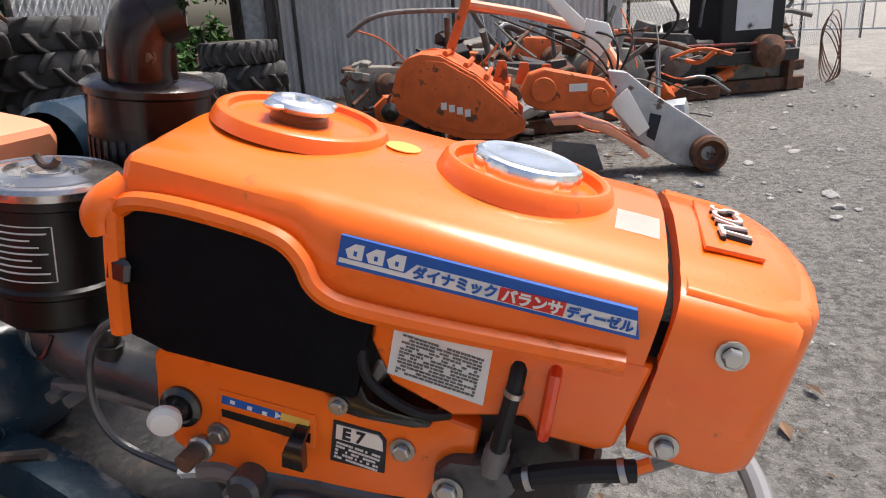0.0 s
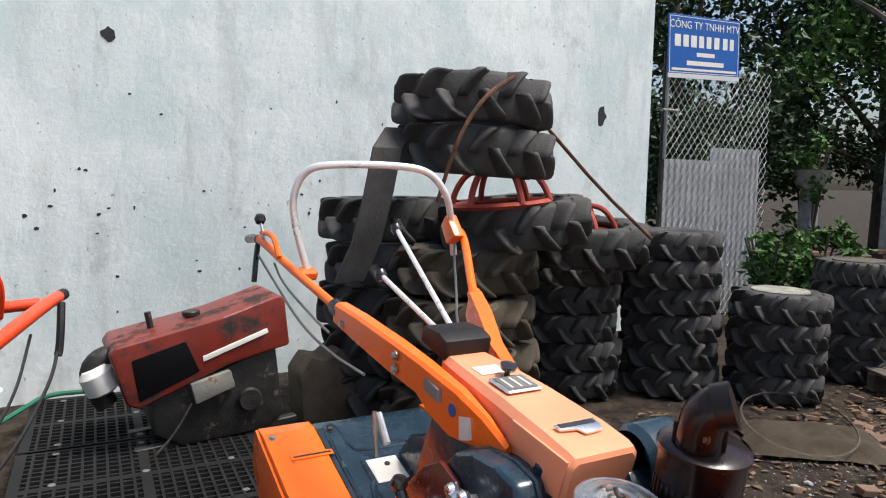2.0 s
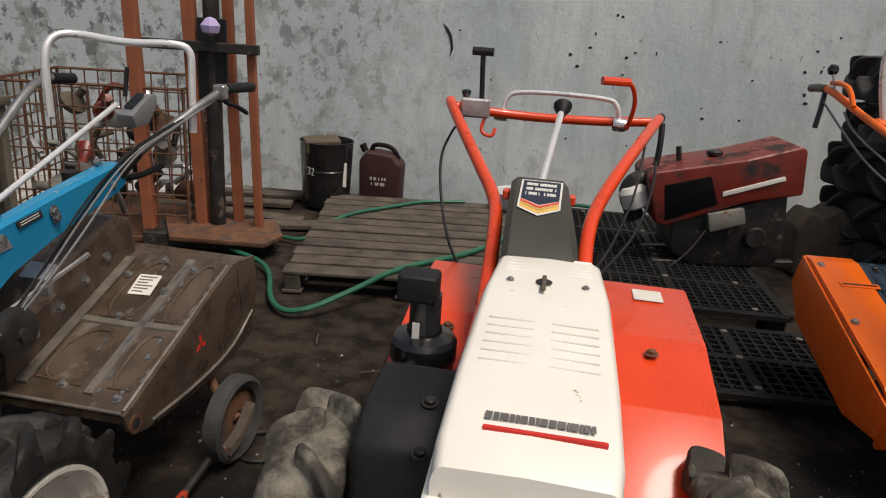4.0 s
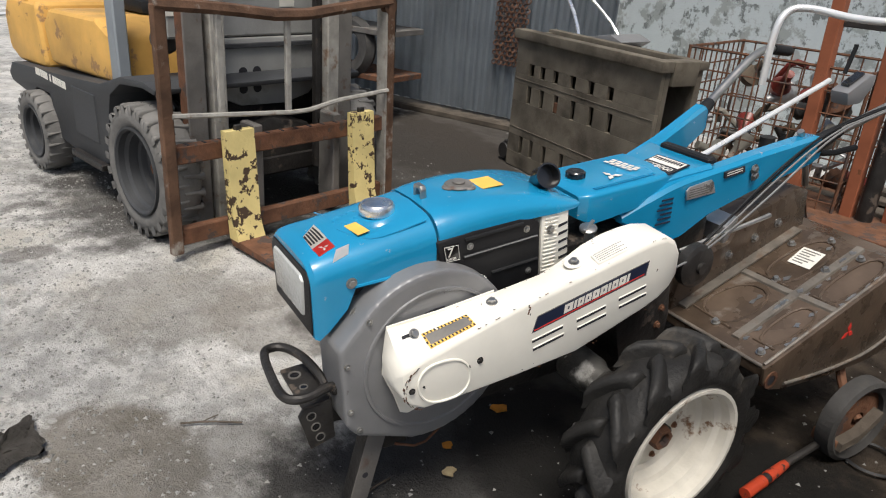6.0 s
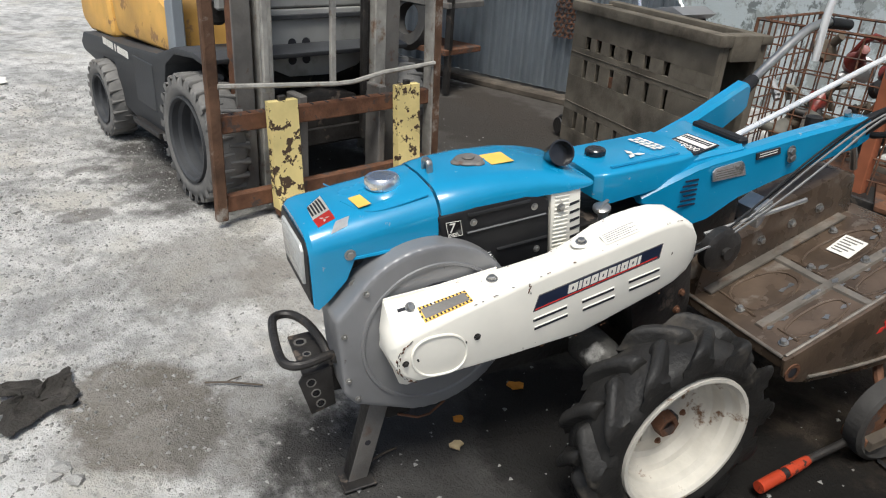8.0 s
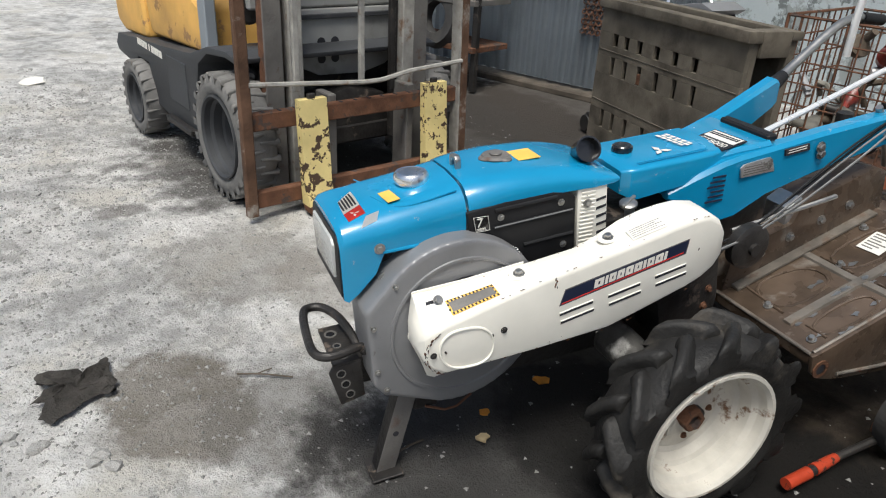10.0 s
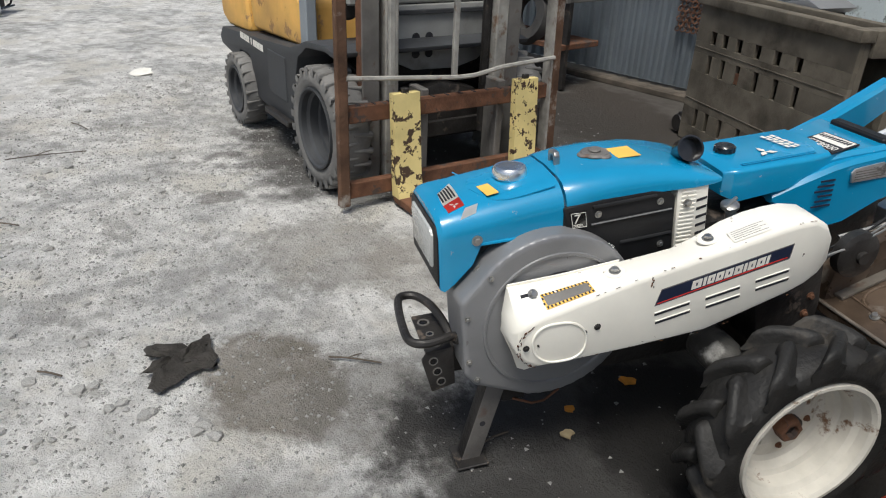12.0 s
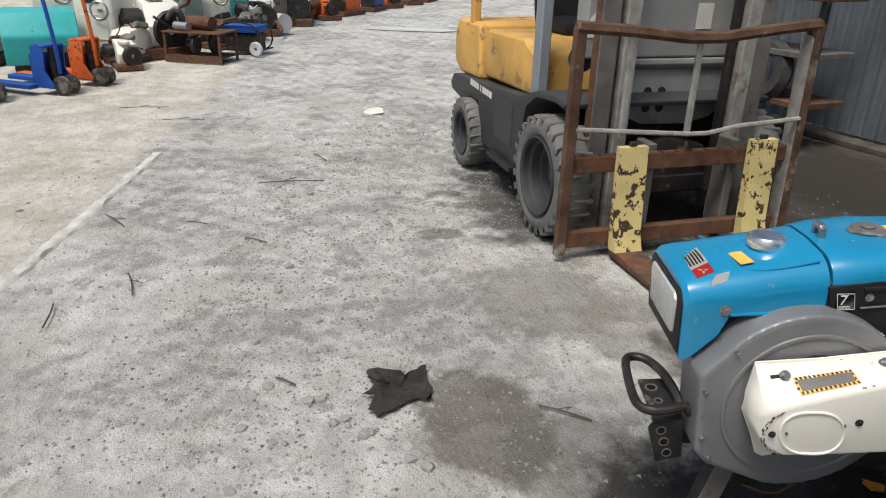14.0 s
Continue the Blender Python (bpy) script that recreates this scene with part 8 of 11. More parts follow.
    part("side_panel", box(-1.02, -0.70, -0.806, -0.795, 0.34, 0.62, 0.006), M_FLGREY, body)
    part("number_writing", bars(1, -1.62, -1.12, 0.52, 0.60, m=pose(0, -0.8015, 0, 0, 0, 0) @ pose(0, 0, -0.0, 0, 2, 0), fill=0.9, seed=8), M_PAPER, body)
    part("step_plate", box(-1.05, -0.62, -0.84, -0.76, 0.20, 0.24, 0.006), M_DARKM, body)
    part("counterweight", prism([(-2.05, 0.60), (-2.20, 0.66), (-2.22, 0.90), (-2.12, 1.02), (-1.62, 1.02), (-1.55, 0.62)], -0.74, 0.44, 0.05, seg=3), M_YELLOW, t, "faded yellow counterweight")
    part("engine_cover", prism([(-1.52, 0.66), (-1.58, 0.90), (-1.48, 1.0), (-0.80, 1.02), (-0.62, 0.95), (-0.60, 0.69)], -0.72, 0.42, 0.045, seg=3), M_YELLOW, t, "faded yellow engine cover with dents")
    part("seat", prism([(-1.40, 1.02), (-1.42, 1.10), (-0.90, 1.10), (-0.88, 1.02)], -0.40, 0.10, 0.03), M_PLASTIC, t)
    part("seat_back", prism([(-1.42, 1.06), (-1.52, 1.45), (-1.44, 1.47), (-1.34, 1.08)], -0.40, 0.10, 0.03), M_PLASTIC, t)
    for y in (-0.70, 0.40):
        part("guard_post", box(-0.60, -0.50, y - 0.035, y + 0.035, 0.66, 2.05, 0.008), M_SHEET, t)
        part("guard_post", box(-1.86, -1.78, y - 0.03, y + 0.03, 1.0, 2.05, 0.008), M_YELLOW, t)
        part("guard_rail", box(-1.86, -0.50, y - 0.035, y + 0.035, 2.05, 2.12, 0.008), M_YELLOW, t)
    part("steering_column", tube([(-0.36, -0.25, 1.0), (-0.55, -0.25, 1.35)], 0.03, 10, 0), M_DARKM, t)
    part("steering_wheel", lathe([(0.16, -0.014), (0.178, 0), (0.16, 0.014), (0.148, 0)], 28, closed=True, m=pose(-0.56, -0.25, 1.37, 0, -28, 0)), M_PLASTIC, t)
    part("head_lamp", lathe([(0.03, 0), (0.07, 0.03), (0.075, 0.07), (0.06, 0.08), (0, 0.082)], 20, m=pose(-0.28, -0.60, 0.98, 0, 90, 0)), M_DARKM, t)
    part("head_lamp", lathe([(0.03, 0), (0.07, 0.03), (0.075, 0.07), (0.06, 0.08), (0, 0.082)], 20, m=pose(-0.28, 0.44, 1.02, 0, 90, 0)), M_DARKM, t)


forklift()


# ---- tyres ----
def stack_tyre(data, x, y, z, turn, label, group, lean=(0, 0), mat_label="tyre"):
    ob = new("tyre", data)
    ob.matrix_world = pose(x, y, z, 90 + lean[0], lean[1], turn)
    return tagged(ob, label, "tyre", group)


TY = {}
for key, R, r, w, lugs, lh in (("s", 0.365, 0.21, 0.205, 11, 0.055), ("m", 0.39, 0.23, 0.21, 11, 0.06), ("l", 0.50, 0.30, 0.275, 11, 0.095), ("d", 0.34, 0.22, 0.18, 20, 0.018)):
    TY[key] = tyre_mesh("tyre", R, r, w, lugs, lh, M_OLDRUB, 40, 0.27, 0.27)
TY["c"] = tyre_mesh("tyre", 0.49, 0.30, 0.27, 11, 0.09, M_CLAYRUB)
rnd = random.Random(21)


def tower(key, x, y, z0, count, h, group, label, jitter=0.025):
    for k in range(count):
        stack_tyre(TY[key], x + rnd.uniform(-jitter, jitter), y + rnd.uniform(-jitter, jitter), z0 + h * (k + 0.5), rnd.uniform(0, 360), label, group, (rnd.uniform(-1.2, 1.2), rnd.uniform(-1.2, 1.2)))


tower("s", 5.98, 3.92, 0, 4, 0.205, "stacked tyres", "dusty black farm tyre with chevron lugs in a stack")
tower("m", 7.12, 3.97, 0, 4, 0.205, "stacked tyres", "dusty black farm tyre with chevron lugs in a stack")
stack_tyre(TY["d"], 7.08, 3.95, 0.915, 10, "worn tyre with dry debris on top of a stack", "stacked tyres")
tower("m", 5.38, 4.48, 0, 6, 0.21, "stacked tyres", "dusty black farm tyre with chevron lugs in a stack")
tower("m", 4.62, 4.78, 0, 5, 0.215, "stacked tyres", "dusty black farm tyre with chevron lugs in a stack")
stack_tyre(TY["l"], 4.55, 4.60, 1.19, 30, "large farm tyre lying open on the stack", "stacked tyres", (3, -5))
tower("c", 3.42, 4.45, 0, 4, 0.30, "stacked tyres", "large clay-stained farm tyre with deep lugs in a heap", 0.06)
tower("l", 3.18, 5.05, 0, 5, 0.30, "stacked tyres", "large farm tyre with deep lugs in a heap", 0.06)
stack_tyre(TY["l"], 3.75, 4.35, 1.36, 50, "large farm tyre tilted on the heap", "stacked tyres", (-4, -5))
stack_tyre(TY["l"], 3.43, 4.35, 1.80, 15, "large farm tyre crowning the heap", "stacked tyres", (3, 2))
stack_tyre(TY["l"], 3.40, 4.35, 2.08, 75, "large farm tyre crowning the heap", "stacked tyres", (2, 4))
stack_tyre(TY["m"], 3.1, 4.0, 0.3, 75, "farm tyre standing against the heap", "stacked tyres", (-78, 0))
solid("tyre_filling", disc(0.21, 0.02, 24, 0.005), M_SILT, pose(5.98, 3.92, 0.812), "pale dry silt caked on a tyre stack", "debris")
solid("straw", disc(0.20, 0.02, 20, 0.005), M_WOOD, pose(7.08, 3.95, 0.995), "dry straw and leaves on a tyre stack", "debris")


def spider(x, y, z, lean):
    t = thing("wheel_centre", pose(x, y, z, lean[0], lean[1], 20), "old red wheel centre with bent spokes on a tyre", "wheel part", "wheel centres")
    part("hub", lathe([(0, 0.10), (0.05, 0.10), (0.06, 0.07), (0.11, 0.06), (0.12, 0.02), (0.10, 0.0), (0, 0.0)], 20, m=pose(0, 0, 0.07)), M_REDRIM, t)
    for k in range(6):
        a = 2 * math.pi * k / 6
        c, s = math.cos(a), math.sin(a)
        part("spoke", tube([(0.09 * c, 0.09 * s, 0.10), (0.20 * c, 0.20 * s, 0.08), (0.28 * c, 0.28 * s, -0.02), (0.31 * c, 0.31 * s, -0.12)], 0.020, 8, 2), M_REDRIM, t)
    part("ring", lathe([(0.30, -0.02), (0.325, 0), (0.30, 0.02), (0.285, 0)], 32, closed=True, m=pose(0, 0, -0.12)), M_REDRIM, t)


spider(3.55, 4.25, 1.60, (-3, -4))
spider(4.50, 4.62, 1.36, (3, -5))
solid("rubber_strap", loft([[(x - 0.09, y, z), (x + 0.09, y, z), (x + 0.09, y + 0.02, z), (x - 0.09, y + 0.02, z)] for x, y, z in ((2.95, 4.45, 1.93), (2.80, 4.30, 1.80), (2.74, 4.28, 1.55), (2.68, 4.32, 1.25), (2.60, 4.38, 1.02))]), M_OLDRUB, None, "wide black rubber strap hanging over the tyre heap", "strap")
solid("rope", tube([(3.85, 4.15, 1.95), (4.30, 4.15, 1.58), (4.75, 4.10, 1.24)], 0.012, 6, 1), M_RUST, None, "brown rope stretched down the tyre heap", "rope")
solid("wire_hoop", tube([(2.95, 3.98, 1.5), (3.0, 3.86, 1.85), (3.15, 3.84, 2.08), (3.35, 3.84, 2.20)], 0.012, 6, 2), M_RUST, None, "rusty wire bent round a tyre", "wire")
# plain dark lump added in place of a net bag and tyre
solid("concrete_lump", prism([(2.50, 0.0), (2.48, 0.34), (2.56, 0.46), (2.66, 0.42), (2.76, 0.50), (2.86, 0.38), (2.90, 0.0)], 4.9, 5.2, 0.04), M_SACK, None, "dark lump standing in for a net bag by the wall", "rubble")


# ---- worn red engine on a black pallet ----
def red_engine():
    t = thing("diesel_engine", pose(1.85, 4.75, 0.14, 0, -4, 0), "worn oily red diesel engine resting on a black pallet", "engine")
    hood = part("hood", prism([(-0.48, 0.58), (-0.45, 0.62), (0.10, 0.70), (0.42, 0.78), (0.46, 0.76), (0.47, 0.48), (0.10, 0.42), (-0.36, 0.27), (-0.42, 0.30)], -0.24, 0.22, 0.025, seg=3), M_REDENG, t)
    part("side_screen", prism([(-0.38, 0.54), (-0.10, 0.60), (-0.04, 0.42), (-0.36, 0.31)], -0.246, -0.2, 0.012), M_SCREEN, hood)
    part("yellow_strip", prism([(-0.02, 0.50), (0.34, 0.60), (0.35, 0.575), (-0.02, 0.47)], -0.247, -0.2, 0.002), M_CREAM, hood)
    part("cap", disc(0.05, 0.03, 20, 0.006, m=pose(-0.02, 0, 0.685)), M_DARKM, hood)
    part("lever", tube([(-0.24, 0, 0.64), (-0.25, 0, 0.74)], 0.018, 8, 0), M_DARKM, hood)
    part("cap", disc(0.035, 0.02, 20, 0.006, m=pose(-0.38, 0, 0.61)), M_DARKM, hood)
    part("crankcase", prism([(-0.30, 0.30), (0.40, 0.48), (0.42, 0.06), (0.30, 0.0), (-0.16, 0.0), (-0.30, 0.10)], -0.20, 0.20, 0.03, seg=2), M_DARKM, t)
    part("fuel_pump", prism([(-0.10, 0.36), (0.12, 0.40), (0.14, 0.30), (-0.08, 0.24)], -0.26, -0.18, 0.015), M_JUNK, t)
    part("air_pipe", tube([(-0.40, -0.05, 0.52), (-0.50, -0.06, 0.55), (-0.58, -0.06, 0.46), (-0.50, -0.06, 0.28)], 0.06, 12, 2), M_DARKM, t)
    part("taped_filter", lathe([(0.05, 0), (0.09, 0.02), (0.09, 0.12), (0.06, 0.15), (0, 0.15)], 18, m=pose(-0.50, -0.10, 0.36, 0, -20, 0)), M_PAPER, t)
    part("crank_pulley", lathe([(0, 0), (0.06, 0), (0.07, 0.02), (0.06, 0.04), (0, 0.04)], 20, m=side_y(0.22, -0.20, 0.2, -1)), M_DARKM, t)
    part("skid_rail", box(-0.40, 0.50, -0.18, -0.12, -0.01, 0.03, 0.006), M_DARKM, t)
    part("skid_rail", box(-0.40, 0.50, 0.12, 0.18, -0.01, 0.03, 0.006), M_DARKM, t)
    part("loose_wire", tube([(-0.1, -0.24, 0.25), (-0.2, -0.28, 0.12), (-0.32, -0.30, 0.02)], 0.008, 6, 2), M_DARKM, t)


red_engine()


def black_pallet(x0, y0, w, d, nx, ny, z=0.14):
    t = thing("plastic_pallet", pose(x0, y0, 0, 0, 0, -4), "black plastic pallet with an open grid deck", "pallet", "black pallets")
    for k in range(nx + 1):
        x = w * k / nx
        wide = 0.05 if k in (0, nx, nx // 2) else 0.014
        part("deck_bar", box(x - wide / 2, x + wide / 2, 0, d, z - 0.03, z, 0), M_PALLET, t, smooth=0)
    for k in range(ny + 1):
        y = d * k / ny
        wide = 0.05 if k in (0, ny, ny // 2) else 0.014
        part("cross_bar", box(0, w, y - wide / 2, y + wide / 2, z - 0.028, z - 0.002, 0), M_PALLET, t, smooth=0)
    for i in range(3):
        for j in range(3):
            x, y = 0.06 + i * (w - 0.12) / 2, 0.06 + j * (d - 0.12) / 2
            part("foot_block", box(x - 0.06, x + 0.06, y - 0.06, y + 0.06, 0, z - 0.025, 0.01), M_PALLET, t)
            part("deck_pad", disc(0.018, 0.003, 14, 0.001, m=pose(x + 0.1 * (1 - i), y, z - 0.001)), M_GREYIRON, t)


black_pallet(0.86, 3.85, 1.15, 0.95, 20, 17)
black_pallet(0.93, 4.82, 1.15, 0.95, 20, 17)
black_pallet(1.05, 3.05, 1.1, 0.74, 18, 12, 0.06)


def wooden_pallet(name, m, w, d, boards, z=0.13, label="weathered grey wooden pallet with gaps between boards"):
    t = thing(name, m, label, "pallet", "wooden pallets")
    r2 = random.Random(boards * 7)
    for k in range(boards):
        y0 = d * k / boards + r2.uniform(0, 0.008)
        y1 = d * (k + 1) / boards - r2.uniform(0.018, 0.035)
        part("board", box(r2.uniform(-0.02, 0.01), w + r2.uniform(-0.02, 0.02), y0, y1, z - 0.022, z + r2.uniform(-0.004, 0.003), 0.003), M_WOOD, t)
    for k in range(3):
        x = (w - 0.09) * k / 2
        part("stringer", box(x, x + 0.09, 0.01, d - 0.01, 0.018, z - 0.023, 0.004), M_WOOD, t)
        part("foot_board", box(x - 0.01, x + 0.10, 0.0, d, 0.0, 0.017, 0.002), M_WOOD, t)
    return t


wooden_pallet("wooden_pallet", pose(-0.78, 3.86, 0, 0, 0, 3), 1.38, 1.85, 11)
wooden_pallet("wooden_platform", pose(7.0, 2.62, 0.0, 0, 0, 62), 1.6, 0.66, 4, 0.16, "low weathered wooden platform beside the rubble")
wooden_pallet("wooden_platform", pose(7.4, 3.7, 0.0, 0, 0, 15), 1.9, 1.0, 8, 0.2, "low weathered wooden platform beside the rubble")
for k, (x, y, a) in enumerate(((-1.9, 5.6, 4), (-1.7, 5.3, -8), (-1.3, 5.9, 2), (-1.2, 5.05, 12))):
    solid("plank", box(-0.7, 0.7, -0.07, 0.07, 0, 0.04, 0.006), M_WOOD, pose(x, y, 0.002 + 0.001 * k, 0, 0, a), "dark weathered plank lying by the wall", "plank", "planks")


def bucket():
    t = thing("paint_drum", pose(-0.95, 5.78, 0.012), "black metal drum with smudged paint and a block inside", "drum")
    part("drum_body", lathe([(0, 0), (0.18, 0), (0.19, 0.01), (0.205, 0.30), (0.21, 0.305), (0.205, 0.31), (0.215, 0.52), (0.222, 0.53), (0.214, 0.535), (0.205, 0.50), (0.18, 0.05), (0, 0.05)], 32), M_BLACK, t)
    part("block", box(-0.15, 0.13, -0.1, 0.1, 0.46, 0.56, 0.01, m=pose(0, 0, 0, 5, -4, 20)), M_SACK, t)
    letters("32", 0.09, M_PAPER, pose(-0.12, -0.17, 0.28, 90, 0, -38), t, "painted_number", depth=0.0015)
    part("paint_smudge", box(0.10, 0.13, -0.175, -0.168, 0.18, 0.38, 0.003, m=pose(0, 0, 0, 0, 0, 22)), M_PAPER, t)


bucket()


def jerrycan():
    t = thing("jerrycan", pose(-0.52, 6.0, 0.012, 0, 0, -6), "dull red-brown plastic jerrycan", "jerrycan")
    part("can_body", prism([(-0.17, 0.0), (0.17, 0.0), (0.18, 0.34), (0.10, 0.42), (-0.12, 0.44), (-0.18, 0.36)], -0.11, 0.11, 0.03, seg=3), pmat("jerrycan_plastic", (0.055, 0.024, 0.022), 0.6, vary=0.3, scale=6, bump=0.08), t)
    part("carry_handle", tube([(-0.10, 0, 0.43), (-0.08, 0, 0.49), (0.08, 0, 0.48), (0.14, 0, 0.38)], 0.02, 10, 2), M_MAROON, t)
    part("spout", tube([(-0.15, 0, 0.42), (-0.18, 0, 0.48)], 0.03, 12, 0), M_MAROON, t)
    part("paint_smudge", bars(2, -0.08, 0.06, 0.15, 0.24, m=pose(0, -0.112, 0), fill=0.5, seed=4), M_PAPER, t)


jerrycan()
solid("garden_hose", tube([(-1.25, 4.35, 0.06), (-0.95, 4.2, 0.03), (-0.80, 3.62, 0.03), (-0.62, 3.50, 0.03), (-0.35, 3.72, 0.11), (-0.15, 4.0, 0.155), (0.25, 4.35, 0.15), (0.50, 4.75, 0.15), (0.72, 5.2, 0.15), (0.92, 5.55, 0.16), (1.05, 5.75, 0.18), (1.3, 6.0, 0.1)], 0.016, 8, 3), M_GREEN, None, "green garden hose across the wooden pallet", "hose")
solid("garden_hose", tube([(-1.5, 4.75, 0.03), (-1.1, 4.8, 0.03), (-0.85, 4.7, 0.03), (-0.7, 5.0, 0.15), (-0.3, 5.4, 0.15), (-0.1, 5.6, 0.15), (0.2, 5.66, 0.15)], 0.013, 8, 3), M_GREEN, None, "green garden hose across the wooden pallet", "hose")


def basin():
    t = thing("basin", pose(0.62, 5.62, 0.135), "grey plastic basin on the pallet", "basin")
    part("bowl", lathe([(0, 0), (0.13, 0), (0.15, 0.01), (0.19, 0.14), (0.205, 0.145), (0.18, 0.14), (0.14, 0.02), (0, 0.02)], 28), M_PANEL, t)


basin()


# ---- perforated box, cage and posts ----
def machine_base():
    t = thing("perforated_cabinet", pose(-3.72, 3.72, 0, 0, 0, -9), "grimy grey-brown perforated machine base", "machine base")
    w, h, d = 1.42, 0.985, 0.34
    rows = ((0.115, 0.245, (0.10, 0.19, 0.30, 0.44, 0.58, 0.72), 0.042), (0.50, 0.625, (0.12, 0.225, 0.34, 0.47, 0.60, 0.725), 0.047), (0.70, 0.785, (0.115, 0.205, 0.31, 0.44, 0.57, 0.70), 0.060))
    level = 0.0
    for z0, z1, cuts, wide in rows:
        part("front_panel", box(0, w, 0, 0.03, level, z0, 0.002), M_BOX, t)
        xs = [0.0] + [v for c in cuts for v in (c * w, c * w + wide)] + [w]
        for j in range(0, len(xs), 2):
            part("front_strip", box(xs[j], xs[j + 1], 0, 0.03, z0, z1, 0.002), M_BOX, t)
        level = z1
    part("front_panel", box(0, w, 0, 0.03, level, h, 0.002), M_BOX, t)
    for z in (0.30, 0.66):
        part("weld_line", box(0.01, w - 0.01, -0.004, 0.001, z, z + 0.006, 0.001), M_BOX, t)
    part("knocked_out_plug", box(0.343 * w, 0.343 * w + 0.04, 0.004, 0.028, 0.505, 0.575, 0.002), M_RUST, t)
    part("top_flange", box(0.0, w - 0.10, 0.0, d, h - 0.03, h - 0.012, 0.003), M_BOX, t)
    part("side_panel", box(0, 0.03, 0.031, d, 0, h, 0.003), M_BOX, t)
    part("end_frame", box(w - 0.05, w, 0.031, 0.07, 0, h, 0.003), M_BOX, t)
    part("end_frame", box(w - 0.05, w, d - 0.05, d, 0, h, 0.003), M_BOX, t)
    part("back_panel", box(0.031, w - 0.051, d - 0.03, d, 0, h, 0.003), M_BOX, t)
    part("top_edge", prism([(-0.02, h - 0.04), (w + 0.02, h - 0.04), (w + 0.02, h + 0.025), (-0.02, h + 0.025)], -0.03, 0.07, 0.008), M_BOX, t)
    part("top_edge", prism([(-0.02, h - 0.03), (w + 0.02, h - 0.03), (w + 0.02, h + 0.02), (-0.02, h + 0.02)], d - 0.06, d + 0.02, 0.008), M_BOX, t)
    part("end_cap", prism([(w - 0.10, h - 0.12), (w + 0.02, h - 0.12), (w + 0.02, h + 0.022), (w - 0.10, h + 0.022)], 0.071, d - 0.061, 0.008), M_BOX, t)
    part("shelf", box(0.04, w - 0.06, 0.04, d - 0.04, 0.30, 0.33, 0), M_DARKM, t)
    part("castor", lathe([(0, -0.03), (0.06, -0.03), (0.075, 0), (0.06, 0.03), (0, 0.03)], 16, m=pose(-0.08, 0.05, 0.075, 90, 0, 0)), M_DARKM, t)
    part("castor_arm", box(-0.09, 0.0, 0.03, 0.07, 0.07, 0.16, 0.006), M_DARKM, t)


machine_base()


def hand_cart():
    t = thing("hand_cart", pose(-3.95, 4.15, 0.0), "hand cart with a bent chrome handle behind the machine base", "cart")
    part("handle", tube([(0.55, -0.1, 0.55), (0.45, 0, 1.0), (0.12, 0.06, 1.35), (0.0, 0.10, 1.38), (-0.05, 0.3, 1.36), (0.15, 0.38, 1.25), (0.62, 0.32, 0.95), (0.70, 0.3, 0.55)], 0.014, 8, 2), M_CHROME, t)
    part("tray", prism([(0.45, 0.97), (0.75, 1.03), (0.86, 0.99), (0.80, 0.95)], -0.05, 0.3, 0.01), M_GREYP, t)
    part("frame", box(0.50, 0.80, 0.0, 0.28, 0.0, 0.95, 0.01), M_DARKM, t)


hand_cart()


def wire_cage():
    t = thing("wire_cage", pose(-2.75, 4.42, 0, 0, 0, 8), "rusty wire mesh cage heaped with scrap", "cage")
    w, d, h = 1.15, 0.95, 1.02
    for y in (0.0, d):
        for k in range(13):
            x = w * k / 12
            part("upright_wire", tube([(x, y, 0.02), (x, y, h)], 0.006 if k % 12 else 0.012, 5, 0), M_RUST, t, smooth=0)
        for k in range(8):
            z = 0.05 + (h - 0.06) * k / 7
            part("cross_wire", tube([(0, y, z), (w, y, z)], 0.006 if k < 7 else 0.010, 5, 0), M_RUST, t, smooth=0)
    for x in (0.0, w):
        for k in range(1, 10):
            y = d * k / 10
            part("upright_wire", tube([(x, y, 0.02), (x, y, h)], 0.006, 5, 0), M_RUST, t, smooth=0)
        for k in range(8):
            z = 0.05 + (h - 0.06) * k / 7
            part("cross_wire", tube([(x, 0, z), (x, d, z)], 0.006 if k < 7 else 0.010, 5, 0), M_RUST, t, smooth=0)
    part("base_frame", box(-0.02, w + 0.02, -0.02, d + 0.02, 0, 0.04, 0.004), M_RUST, t)
    r3 = random.Random(8)
    for k in range(34):
        x, y, z = r3.uniform(0.1, w - 0.1), r3.uniform(0.1, d - 0.1), r3.uniform(0.1, 0.86)
        mt = r3.choice([M_DARKM, M_RUST, M_ALU, M_JUNK, M_REDENG, M_SACK])
        if k % 3:
            b = lathe([(0, 0), (r3.uniform(0.04, 0.09), 0), (r3.uniform(0.05, 0.1), 0.05), (0.03, 0.12), (0.03, 0.2), (0, 0.2)], 12, m=pose(x, y, z, r3.uniform(0, 180), r3.uniform(0, 180), 0))
        else:
            b = tube([(x, y, z), (x + r3.uniform(-0.2, 0.2), y + r3.uniform(-0.1, 0.1), z + 0.15), (x + r3.uniform(-0.3, 0.3), y, z + r3.uniform(0, 0.2))], 0.022, 8, 1)
        part("scrap_piece", b, mt, t)


wire_cage()


